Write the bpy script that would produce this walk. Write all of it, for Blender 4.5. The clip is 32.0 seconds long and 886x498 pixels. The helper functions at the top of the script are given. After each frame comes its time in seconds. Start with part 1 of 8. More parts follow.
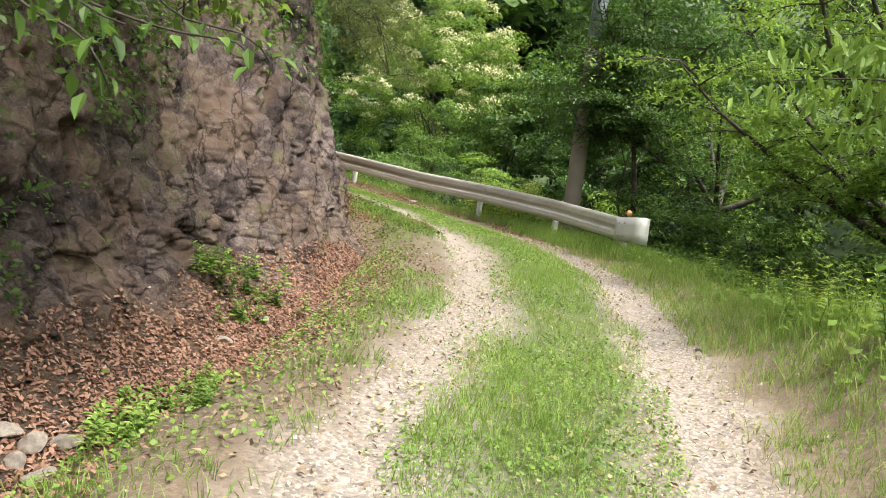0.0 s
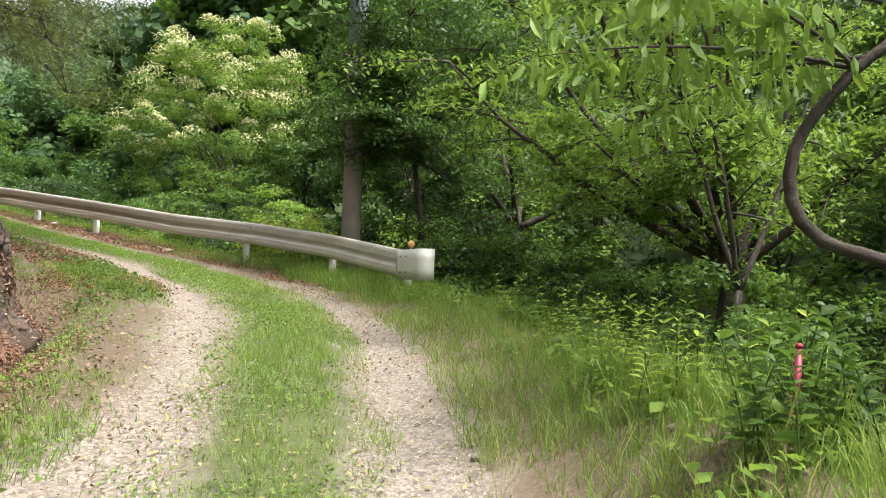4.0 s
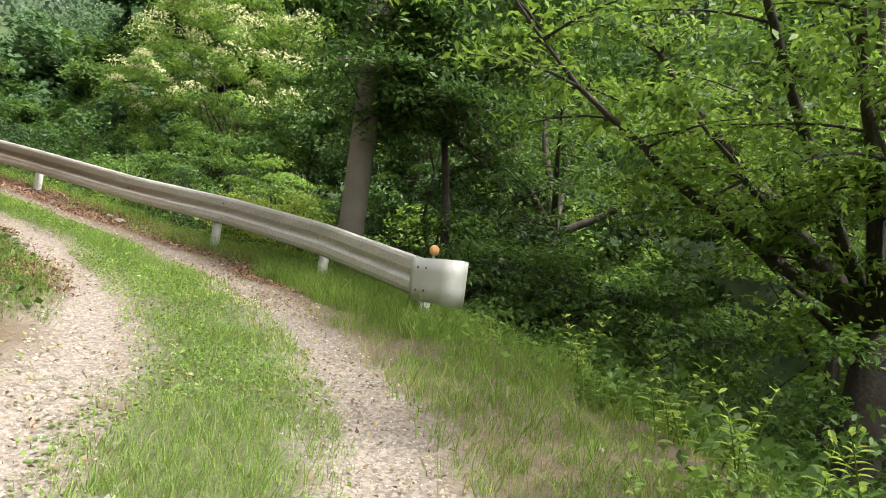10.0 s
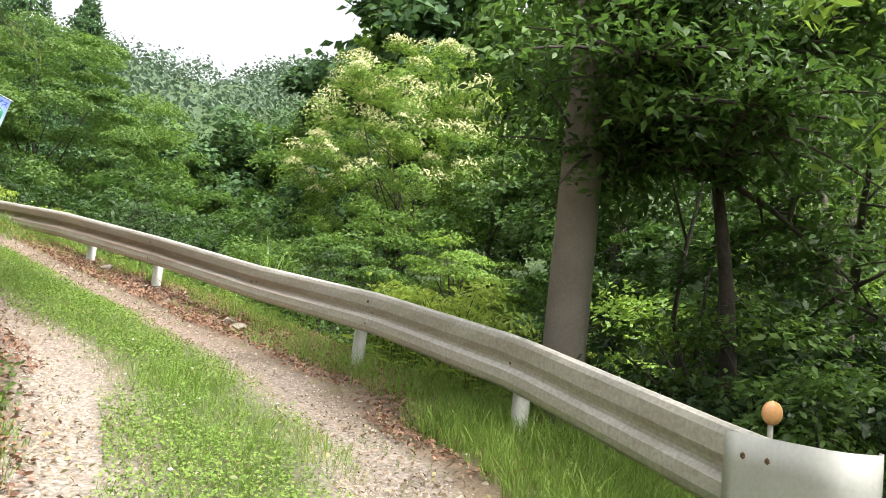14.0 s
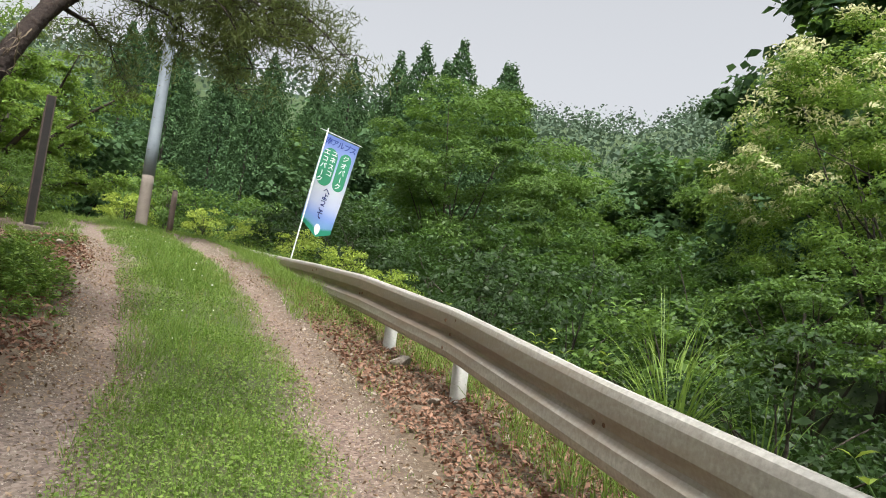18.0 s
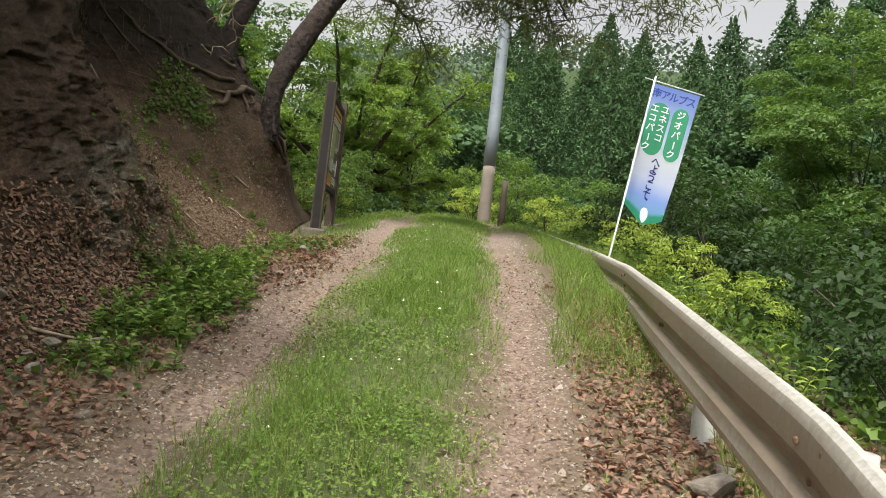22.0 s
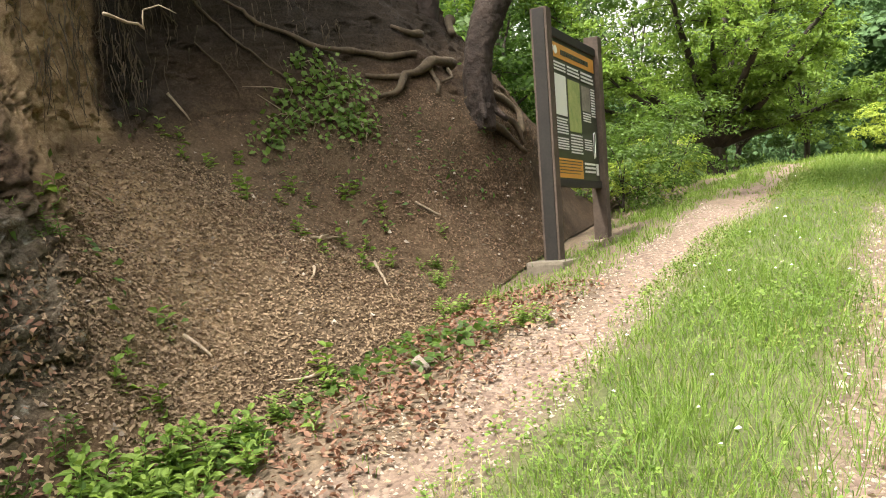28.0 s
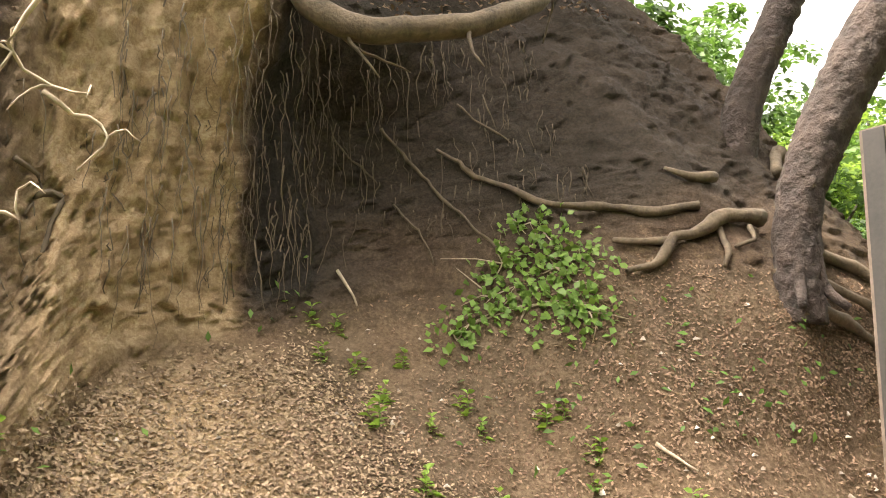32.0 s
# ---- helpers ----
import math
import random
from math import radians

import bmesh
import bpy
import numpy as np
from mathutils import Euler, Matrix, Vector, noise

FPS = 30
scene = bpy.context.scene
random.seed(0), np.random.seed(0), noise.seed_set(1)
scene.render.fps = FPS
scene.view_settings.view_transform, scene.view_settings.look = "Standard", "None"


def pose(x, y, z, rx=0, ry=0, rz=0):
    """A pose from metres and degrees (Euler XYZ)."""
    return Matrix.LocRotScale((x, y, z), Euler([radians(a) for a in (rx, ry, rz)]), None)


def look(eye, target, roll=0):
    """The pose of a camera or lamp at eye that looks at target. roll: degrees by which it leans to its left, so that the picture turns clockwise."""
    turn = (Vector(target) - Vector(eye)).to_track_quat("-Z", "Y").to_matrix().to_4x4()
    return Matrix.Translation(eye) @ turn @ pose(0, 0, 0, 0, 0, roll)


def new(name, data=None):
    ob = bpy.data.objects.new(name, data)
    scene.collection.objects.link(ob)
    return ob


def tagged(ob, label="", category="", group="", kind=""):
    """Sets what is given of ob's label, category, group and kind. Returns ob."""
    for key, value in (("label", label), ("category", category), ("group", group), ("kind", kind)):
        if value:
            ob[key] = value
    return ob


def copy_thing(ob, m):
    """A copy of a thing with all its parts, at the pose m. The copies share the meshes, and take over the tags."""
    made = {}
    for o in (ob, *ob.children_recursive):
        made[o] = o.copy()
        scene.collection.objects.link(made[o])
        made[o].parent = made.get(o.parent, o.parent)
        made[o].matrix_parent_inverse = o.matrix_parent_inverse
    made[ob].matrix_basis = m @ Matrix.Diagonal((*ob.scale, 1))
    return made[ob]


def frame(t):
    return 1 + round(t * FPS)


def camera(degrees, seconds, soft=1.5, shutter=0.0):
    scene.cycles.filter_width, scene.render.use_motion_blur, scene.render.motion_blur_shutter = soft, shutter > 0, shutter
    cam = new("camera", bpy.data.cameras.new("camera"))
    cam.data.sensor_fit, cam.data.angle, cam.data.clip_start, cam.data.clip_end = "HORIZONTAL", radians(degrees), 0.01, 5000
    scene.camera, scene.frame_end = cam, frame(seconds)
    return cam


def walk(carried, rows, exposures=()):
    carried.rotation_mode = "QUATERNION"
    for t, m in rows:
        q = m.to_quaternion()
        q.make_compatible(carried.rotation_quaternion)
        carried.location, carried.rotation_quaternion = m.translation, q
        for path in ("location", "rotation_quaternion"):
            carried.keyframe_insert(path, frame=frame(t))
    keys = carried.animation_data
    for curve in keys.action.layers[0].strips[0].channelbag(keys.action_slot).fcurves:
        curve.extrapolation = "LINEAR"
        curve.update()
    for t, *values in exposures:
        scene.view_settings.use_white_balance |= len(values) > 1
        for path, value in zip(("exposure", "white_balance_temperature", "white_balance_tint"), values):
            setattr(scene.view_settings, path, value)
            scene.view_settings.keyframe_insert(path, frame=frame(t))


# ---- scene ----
import itertools

cam = camera(61.0, 32.0, soft=1.0)
PATH = [
    (0, (0.055, -1.074, -0.255), (0.043, 0.925, -0.232), 8.2),
    (0.5, (0.452, -0.674, -0.211), (0.507, 1.324, -0.151), 9.0),
    (1, (0.596, -0.305, -0.151), (0.726, 1.689, -0.069), 8.2),
    (1.5, (0.679, 0.069, -0.04), (0.889, 2.054, 0.083), 6.8),
    (2, (0.844, 0.418, -0.004), (1.222, 2.375, 0.155), 4.8),
    (2.5, (0.867, 0.754, 0.071), (1.335, 2.694, 0.204), 4.0),
    (3, (0.883, 1.004, 0.113), (1.362, 2.942, 0.242), 3.4),
    (3.5, (1.0, 0.931, 0.117), (1.466, 2.872, 0.249), 2.4),
    (5.5, (1.011, 0.994, 0.152), (1.404, 2.951, 0.287), 1.3),
    (6, (0.983, 1.063, 0.146), (1.445, 3.005, 0.272), 1.2),
    (6.5, (0.972, 1.208, 0.176), (1.475, 3.141, 0.287), 0.9),
    (7, (1.06, 1.466, 0.196), (1.605, 3.388, 0.281), 1.1),
    (7.5, (1.137, 1.784, 0.198), (1.694, 3.703, 0.271), 1.7),
    (8, (1.209, 2.188, 0.334), (1.71, 4.124, 0.382), 2.5),
    (8.5, (1.325, 2.57, 0.375), (1.827, 4.506, 0.409), 4.0),
    (9, (1.305, 2.975, 0.406), (1.764, 4.92, 0.485), 5.0),
    (9.5, (1.275, 3.332, 0.447), (1.706, 5.282, 0.547), 6.4),
    (10, (1.328, 3.789, 0.494), (1.762, 5.739, 0.597), 7.4),
    (10.5, (1.329, 4.226, 0.543), (1.718, 6.185, 0.654), 7.3),
    (11, (1.382, 4.652, 0.558), (1.738, 6.618, 0.657), 7.0),
    (11.5, (1.382, 5.092, 0.597), (1.7, 7.062, 0.725), 6.2),
    (12, (1.359, 5.535, 0.713), (1.576, 7.516, 0.888), 5.9),
    (12.5, (1.409, 5.976, 0.795), (1.579, 7.958, 0.998), 6.1),
    (13, (1.377, 6.4, 0.84), (1.478, 8.382, 1.082), 5.8),
    (13.5, (1.412, 6.842, 0.88), (1.408, 8.827, 1.128), 6.6),
    (14, (1.412, 7.279, 0.959), (1.351, 9.264, 1.196), 6.8),
    (14.5, (1.324, 7.774, 1.055), (1.149, 9.752, 1.299), 6.8),
    (16.5, (0.963, 10.861, 1.499), (0.25, 12.713, 1.74), 3.9),
    (17, (0.759, 11.291, 1.535), (-0.083, 13.087, 1.786), 5.4),
    (17.5, (0.597, 11.662, 1.54), (-0.39, 13.386, 1.768), 6.6),
    (18, (0.464, 12.003, 1.604), (-0.66, 13.642, 1.832), 6.6),
    (18.5, (0.24, 12.291, 1.641), (-1.048, 13.806, 1.86), 8.2),
    (19, (0.081, 12.593, 1.654), (-1.34, 13.989, 1.831), 10.3),
    (19.5, (-0.296, 13.098, 1.694), (-1.829, 14.372, 1.86), 7.3),
    (20, (-0.523, 13.436, 1.743), (-2.129, 14.621, 1.867), 9.3),
    (20.5, (-0.629, 13.782, 1.86), (-2.284, 14.898, 1.971), 9.8),
    (21, (-0.793, 14.052, 1.899), (-2.5, 15.089, 2.014), 8.7),
    (21.5, (-0.974, 14.339, 1.935), (-2.722, 15.307, 2.031), 7.9),
    (22, (-1.085, 14.57, 2.043), (-2.868, 15.473, 2.118), 6.5),
    (22.5, (-1.372, 14.718, 2.048), (-3.191, 15.548, 2.084), 5.1),
    (23, (-1.673, 14.882, 2.073), (-3.528, 15.629, 2.086), 4.7),
    (23.5, (-1.884, 15.09, 2.201), (-3.778, 15.733, 2.2), 3.4),
    (24, (-2.346, 15.208, 2.214), (-4.277, 15.732, 2.193), 2.6),
    (24.5, (-2.606, 15.385, 2.293), (-4.567, 15.78, 2.278), 2.0),
    (26.5, (-3.648, 16.269, 2.663), (-5.643, 16.371, 2.576), -3.4),
    (27, (-4.012, 16.53, 2.676), (-6.008, 16.522, 2.548), -4.4),
    (27.5, (-4.291, 16.806, 2.747), (-6.288, 16.756, 2.651), -4.5),
    (28, (-4.578, 16.969, 2.774), (-6.572, 16.829, 2.715), -3.7),
    (28.5, (-4.867, 17.069, 2.903), (-6.847, 16.784, 2.903), -2.1),
    (29, (-5.061, 17.199, 2.988), (-7.021, 16.806, 3.053), -0.5),
    (29.5, (-5.223, 17.25, 3.007), (-7.156, 16.745, 3.096), -0.8),
    (30, (-5.504, 17.287, 3.051), (-7.402, 16.664, 3.144), -1.8),
    (30.5, (-5.76, 17.39, 3.099), (-7.627, 16.684, 3.231), -1.9),
    (31, (-6.01, 17.52, 3.176), (-7.83, 16.714, 3.373), -2.0),
    (31.5, (-6.391, 17.57, 3.249), (-8.12, 16.601, 3.513), -1.4),
    (32, (-6.736, 17.612, 3.316), (-8.367, 16.499, 3.635), 0.9),
]
walk(cam, [(t, look(eye, target, roll)) for t, eye, target, roll in PATH], exposures=[(0, 0.27, 6500, 10), (1, 0.14, 6500, 10), (6, 0.2, 6500, 10), (9, 0.2, 6500, 10), (12, 0.36, 6450, 10), (13, 0.5, 6450, 10), (16.5, 0.12, 6350, 10), (19, -0.5, 6350, 10), (20, -0.68, 6450, 10), (21, -0.48, 6500, 10), (23, -0.1, 6700, 10), (24.5, 0.27, 6800, 10), (27, 0.58, 6900, 10), (29, 0.66, 7000, 11), (30.5, 1.08, 7050, 12), (31, 1.22, 7050, 12), (32, 1.9, 7300, 13)])

# ---------------------------------------------------------------- world and light
SUN_ELEV, SUN_FROM = radians(62), Vector((0.66, -0.75))
world = bpy.data.worlds.new("world")
scene.world = world
world.use_nodes = True
wn = world.node_tree
sky = wn.nodes.new("ShaderNodeTexSky")
sky.sky_type, sky.sun_disc = "NISHITA", False
sky.sun_elevation, sky.sun_rotation = SUN_ELEV, math.atan2(SUN_FROM.x, SUN_FROM.y)
sky.dust_density, sky.air_density, sky.ozone_density = 8.0, 1.0, 1.0
haze = wn.nodes.new("ShaderNodeHueSaturation")
haze.inputs["Saturation"].default_value, haze.inputs["Value"].default_value = 0.12, 2.75
wn.links.new(sky.outputs[0], haze.inputs["Color"])
wn.links.new(haze.outputs[0], wn.nodes["Background"].inputs[0])
wn.nodes["Background"].inputs[1].default_value = 0.12
sun = new("sun", bpy.data.lights.new("sun", "SUN"))
sun.data.energy, sun.data.angle, sun.data.color = 4.3, radians(4), (1.0, 0.95, 0.85)
sun.rotation_euler = Vector((SUN_FROM.x, SUN_FROM.y, math.tan(SUN_ELEV) * SUN_FROM.length)).to_track_quat("Z", "Y").to_euler()

# ---------------------------------------------------------------- materials
def material(name):
    m = bpy.data.materials.new(name)
    m.use_nodes = True
    return m, m.node_tree.nodes, m.node_tree.links, m.node_tree.nodes["Principled BSDF"]


def noise_node(nodes, links, scale, detail=4.0, rough=0.6, coord="Object"):
    tc = nodes.new("ShaderNodeTexCoord")
    n = nodes.new("ShaderNodeTexNoise")
    n.inputs["Scale"].default_value, n.inputs["Detail"].default_value, n.inputs["Roughness"].default_value = scale, detail, rough
    links.new(tc.outputs[coord], n.inputs["Vector"])
    return n


def ramp(nodes, links, source, stops):
    r = nodes.new("ShaderNodeValToRGB")
    while len(r.color_ramp.elements) < len(stops):
        r.color_ramp.elements.new(0.5)
    for e, (p, c) in zip(r.color_ramp.elements, stops):
        e.position, e.color = p, (*c, 1) if len(c) == 3 else c
    links.new(source, r.inputs[0])
    return r


def mix_color(nodes, links, fac, a, b, mode="MIX"):
    m = nodes.new("ShaderNodeMix")
    m.data_type, m.blend_type = "RGBA", mode
    for sock, v in ((m.inputs[0], fac), (m.inputs[6], a), (m.inputs[7], b)):
        if isinstance(v, (int, float)):
            sock.default_value = v
        elif isinstance(v, tuple):
            sock.default_value = (*v, 1)
        else:
            links.new(v, sock)
    return m.outputs[2]


def calc(nodes, links, op, a, b=0.0, c=0.0):
    m = nodes.new("ShaderNodeMath")
    m.operation = op
    for sock, v in zip(m.inputs, (a, b, c)):
        if isinstance(v, (int, float)):
            sock.default_value = v
        else:
            links.new(v, sock)
    return m.outputs[0]


def add_bump(nodes, links, bsdf, height, strength=0.5, dist=0.02):
    b = nodes.new("ShaderNodeBump")
    b.inputs["Strength"].default_value, b.inputs["Distance"].default_value = strength, dist
    links.new(height, b.inputs["Height"])
    links.new(b.outputs[0], bsdf.inputs["Normal"])


def plain(name, dark, light, rough=0.7, scale=6.0, metal=0.0, bump=0.3, dist=0.01, fine=60.0, spot=None):
    """A surface mottled at two scales between a dark and a light colour."""
    m, n, l, b = material(name)
    a, f = noise_node(n, l, scale), noise_node(n, l, fine, 6.0)
    both = calc(n, l, "MULTIPLY_ADD", f.outputs[0], 0.45, calc(n, l, "MULTIPLY", a.outputs[0], 0.6))
    r = ramp(n, l, both, [(0.32, dark), (0.72, light)])
    col = r.outputs[0]
    if spot:
        v = noise_node(n, l, spot[1], 5.0, 0.7)
        if len(spot) > 3:
            along = n.new("ShaderNodeMapping")
            along.inputs["Scale"].default_value = spot[3]
            l.new(v.inputs["Vector"].links[0].from_socket, along.inputs["Vector"])
            l.new(along.outputs[0], v.inputs["Vector"])
        mask = ramp(n, l, v.outputs[0], [(spot[2], (0, 0, 0)), (spot[2] + 0.06, (1, 1, 1))])
        col = mix_color(n, l, mask.outputs[0], col, spot[0])
    l.new(col, b.inputs["Base Color"])
    b.inputs["Roughness"].default_value, b.inputs["Metallic"].default_value = rough, metal
    add_bump(n, l, b, both, bump, dist)
    return m


def leaf_material(name, dark, light, through_color, share=0.35, rough=0.5, patch_size=0.9, own=0.55, patchy=0.3):
    """Thin leaves: some light goes through; each leaf has its own tone."""
    m, n, l, b = material(name)
    geo, info = n.new("ShaderNodeNewGeometry"), n.new("ShaderNodeObjectInfo")
    patch = noise_node(n, l, patch_size, 3.0)
    t = calc(n, l, "MULTIPLY_ADD", geo.outputs["Random Per Island"], own, calc(n, l, "MULTIPLY_ADD", info.outputs["Random"], 0.25, calc(n, l, "MULTIPLY", patch.outputs[0], patchy)))
    r = ramp(n, l, t, [(0.1, dark), (0.95, light)])
    l.new(r.outputs[0], b.inputs["Base Color"])
    b.inputs["Roughness"].default_value = rough
    b.inputs["Specular IOR Level"].default_value = 0.25
    tr, mx = n.new("ShaderNodeBsdfTranslucent"), n.new("ShaderNodeMixShader")
    l.new(mix_color(n, l, 0.6, r.outputs[0], through_color), tr.inputs[0])
    mx.inputs[0].default_value = share
    l.new(b.outputs[0], mx.inputs[1])
    l.new(tr.outputs[0], mx.inputs[2])
    l.new(mx.outputs[0], n["Material Output"].inputs[0])
    return m


M = {
    "leaf_mid": leaf_material("broad_leaf", (0.014, 0.038, 0.009), (0.115, 0.2, 0.04), (0.19, 0.33, 0.045), 0.35),
    "leaf_dark": leaf_material("dark_leaf", (0.009, 0.024, 0.006), (0.075, 0.142, 0.032), (0.14, 0.27, 0.04), 0.33),
    # deep shade among the bushes, put into the leaf colour
    "leaf_shaded": leaf_material("shaded_leaf", (0.006, 0.016, 0.005), (0.038, 0.078, 0.019), (0.08, 0.16, 0.025), 0.3),
    "leaf_bright": leaf_material("bright_leaf", (0.07, 0.14, 0.025), (0.2, 0.31, 0.055), (0.3, 0.44, 0.06), 0.4),
    # distance haze is tinted into these two leaf colours
    "leaf_far_hazed": leaf_material("hazed_hill_leaf", (0.02, 0.05, 0.024), (0.085, 0.155, 0.06), (0.12, 0.22, 0.06), 0.25, 0.85),
    "leaf_ridge_hazed": leaf_material("hazed_ridge_leaf", (0.05, 0.085, 0.06), (0.12, 0.17, 0.11), (0.12, 0.17, 0.1), 0.2, 0.9),
    "litter_pale": leaf_material("pale_leaf_chip", (0.075, 0.05, 0.032), (0.42, 0.31, 0.205), (0.3, 0.2, 0.1), 0.1, 0.85),
    "litter_rust": leaf_material("rust_brown_leaf", (0.085, 0.04, 0.026), (0.36, 0.215, 0.15), (0.3, 0.14, 0.07), 0.12, 0.85),
    "ivy": leaf_material("ivy_leaf", (0.03, 0.07, 0.014), (0.15, 0.24, 0.05), (0.22, 0.33, 0.05), 0.3),
    "leaf_conifer": leaf_material("conifer_needle", (0.026, 0.062, 0.028), (0.085, 0.16, 0.06), (0.1, 0.18, 0.05), 0.25, 0.85),
    "leaf_pine": leaf_material("pine_needle", (0.045, 0.07, 0.02), (0.14, 0.17, 0.05), (0.2, 0.24, 0.05), 0.35),
    "blossom": leaf_material("pale_blossom", (0.34, 0.37, 0.16), (0.66, 0.64, 0.38), (0.6, 0.6, 0.3), 0.35),
    "leaf_yellow": leaf_material("yellow_green_leaf", (0.14, 0.23, 0.035), (0.38, 0.47, 0.09), (0.45, 0.56, 0.08), 0.4),
    "grass": leaf_material("grass_blade", (0.03, 0.085, 0.012), (0.22, 0.32, 0.065), (0.28, 0.44, 0.06), 0.35, 0.45, 2.6, 0.42, 0.6),
    "grass_lush": leaf_material("lush_grass_blade", (0.03, 0.09, 0.012), (0.2, 0.31, 0.06), (0.24, 0.42, 0.05), 0.35, 0.45, 2.2, 0.42, 0.6),
    "clover": leaf_material("clover_leaf", (0.035, 0.1, 0.014), (0.23, 0.33, 0.07), (0.24, 0.4, 0.05), 0.3, 0.55, 3.0, 0.45, 0.5),
    "grass_dry": leaf_material("dry_grass", (0.2, 0.2, 0.06), (0.42, 0.4, 0.16), (0.4, 0.38, 0.12), 0.35),
    "litter": leaf_material("dead_leaf", (0.06, 0.036, 0.024), (0.27, 0.185, 0.125), (0.3, 0.16, 0.08), 0.15, 0.8),
    "litter_gold": leaf_material("yellow_leaf", (0.22, 0.19, 0.08), (0.4, 0.37, 0.19), (0.4, 0.4, 0.1), 0.2, 0.7),
    "bark": plain("bark", (0.014, 0.011, 0.009), (0.075, 0.06, 0.047), 0.9, 5.0, bump=0.9, dist=0.03, fine=28.0),
    "bark_pine": plain("pine_bark", (0.008, 0.005, 0.004), (0.06, 0.04, 0.032), 0.92, 7.0, bump=1.0, dist=0.07, fine=18.0),
    "root": plain("root_bark", (0.03, 0.021, 0.013), (0.13, 0.095, 0.06), 0.9, 8.0, bump=1.0, dist=0.015, fine=40.0),
    "twig": plain("dry_twig", (0.16, 0.12, 0.08), (0.42, 0.34, 0.25), 0.9, 10.0, bump=0.5),
    "stone": plain("grey_stone", (0.09, 0.075, 0.06), (0.33, 0.285, 0.235), 0.9, 3.0, bump=0.6, dist=0.01, fine=45.0),
    "zinc_cap": plain("white_painted_steel", (0.4, 0.4, 0.37), (0.58, 0.58, 0.54), 0.45, 3.0, 0.0, 0.1, 0.003, 50.0, ((0.46, 0.42, 0.35), 6.0, 0.68)),
    "rust": plain("rusty_bolt", (0.07, 0.035, 0.02), (0.22, 0.12, 0.07), 0.85, 30.0),
    "post_steel": plain("galvanised_post", (0.36, 0.36, 0.33), (0.55, 0.55, 0.52), 0.6, 4.0, 0.1, 0.1, 0.003),
    "orange": plain("faded_orange_reflector", (0.42, 0.19, 0.07), (0.62, 0.34, 0.14), 0.5, 12.0),
    "concrete": plain("concrete", (0.12, 0.1, 0.082), (0.25, 0.215, 0.18), 0.9, 2.5, bump=0.25, dist=0.004, fine=70.0),
    "old_concrete": plain("stained_old_concrete", (0.1, 0.085, 0.065), (0.24, 0.205, 0.165), 0.95, 5.0, bump=0.5, dist=0.006, fine=60.0, spot=((0.09, 0.1, 0.05), 7.0, 0.6)),
    "pole_sleeve": plain("blue_grey_sleeve", (0.17, 0.2, 0.23), (0.28, 0.32, 0.35), 0.6, 3.0, bump=0.1),
    "wood_dark": plain("dark_stained_timber", (0.006, 0.005, 0.005), (0.022, 0.018, 0.015), 0.75, 6.0, bump=0.4, dist=0.004, fine=50.0),
    "wood_brown": plain("weathered_brown_timber", (0.04, 0.029, 0.022), (0.115, 0.084, 0.066), 0.85, 5.0, bump=0.5, dist=0.005, fine=45.0),
    "panel_dark": plain("dark_green_print", (0.03, 0.033, 0.025), (0.05, 0.053, 0.042), 0.4, 4.0, bump=0.0),
    "print_white": plain("white_print", (0.78, 0.8, 0.8), (0.86, 0.87, 0.87), 0.45, 4.0, bump=0.0),
    "print_orange": plain("orange_print", (0.62, 0.27, 0.05), (0.72, 0.36, 0.08), 0.45, 4.0, bump=0.0),
    "print_green": plain("map_print", (0.16, 0.28, 0.08), (0.5, 0.5, 0.22), 0.45, 9.0, bump=0.0),
    "print_grey": plain("photo_print", (0.12, 0.11, 0.1), (0.34, 0.3, 0.27), 0.45, 14.0, bump=0.0),
    "red": plain("red_plastic_stake", (0.2, 0.01, 0.035), (0.32, 0.03, 0.07), 0.5, 8.0, bump=0.05),
    "flag_green": plain("green_dye", (0.02, 0.2, 0.1), (0.03, 0.27, 0.14), 0.8, 5.0, bump=0.0),
    "flag_blue": plain("blue_dye", (0.02, 0.05, 0.3), (0.03, 0.07, 0.38), 0.8, 5.0, bump=0.0),
    "flag_ink": plain("dark_blue_dye", (0.012, 0.02, 0.14), (0.02, 0.03, 0.19), 0.8, 5.0, bump=0.0),
    "flag_white": plain("white_dye", (0.72, 0.74, 0.76), (0.8, 0.82, 0.84), 0.8, 5.0, bump=0.0),
}

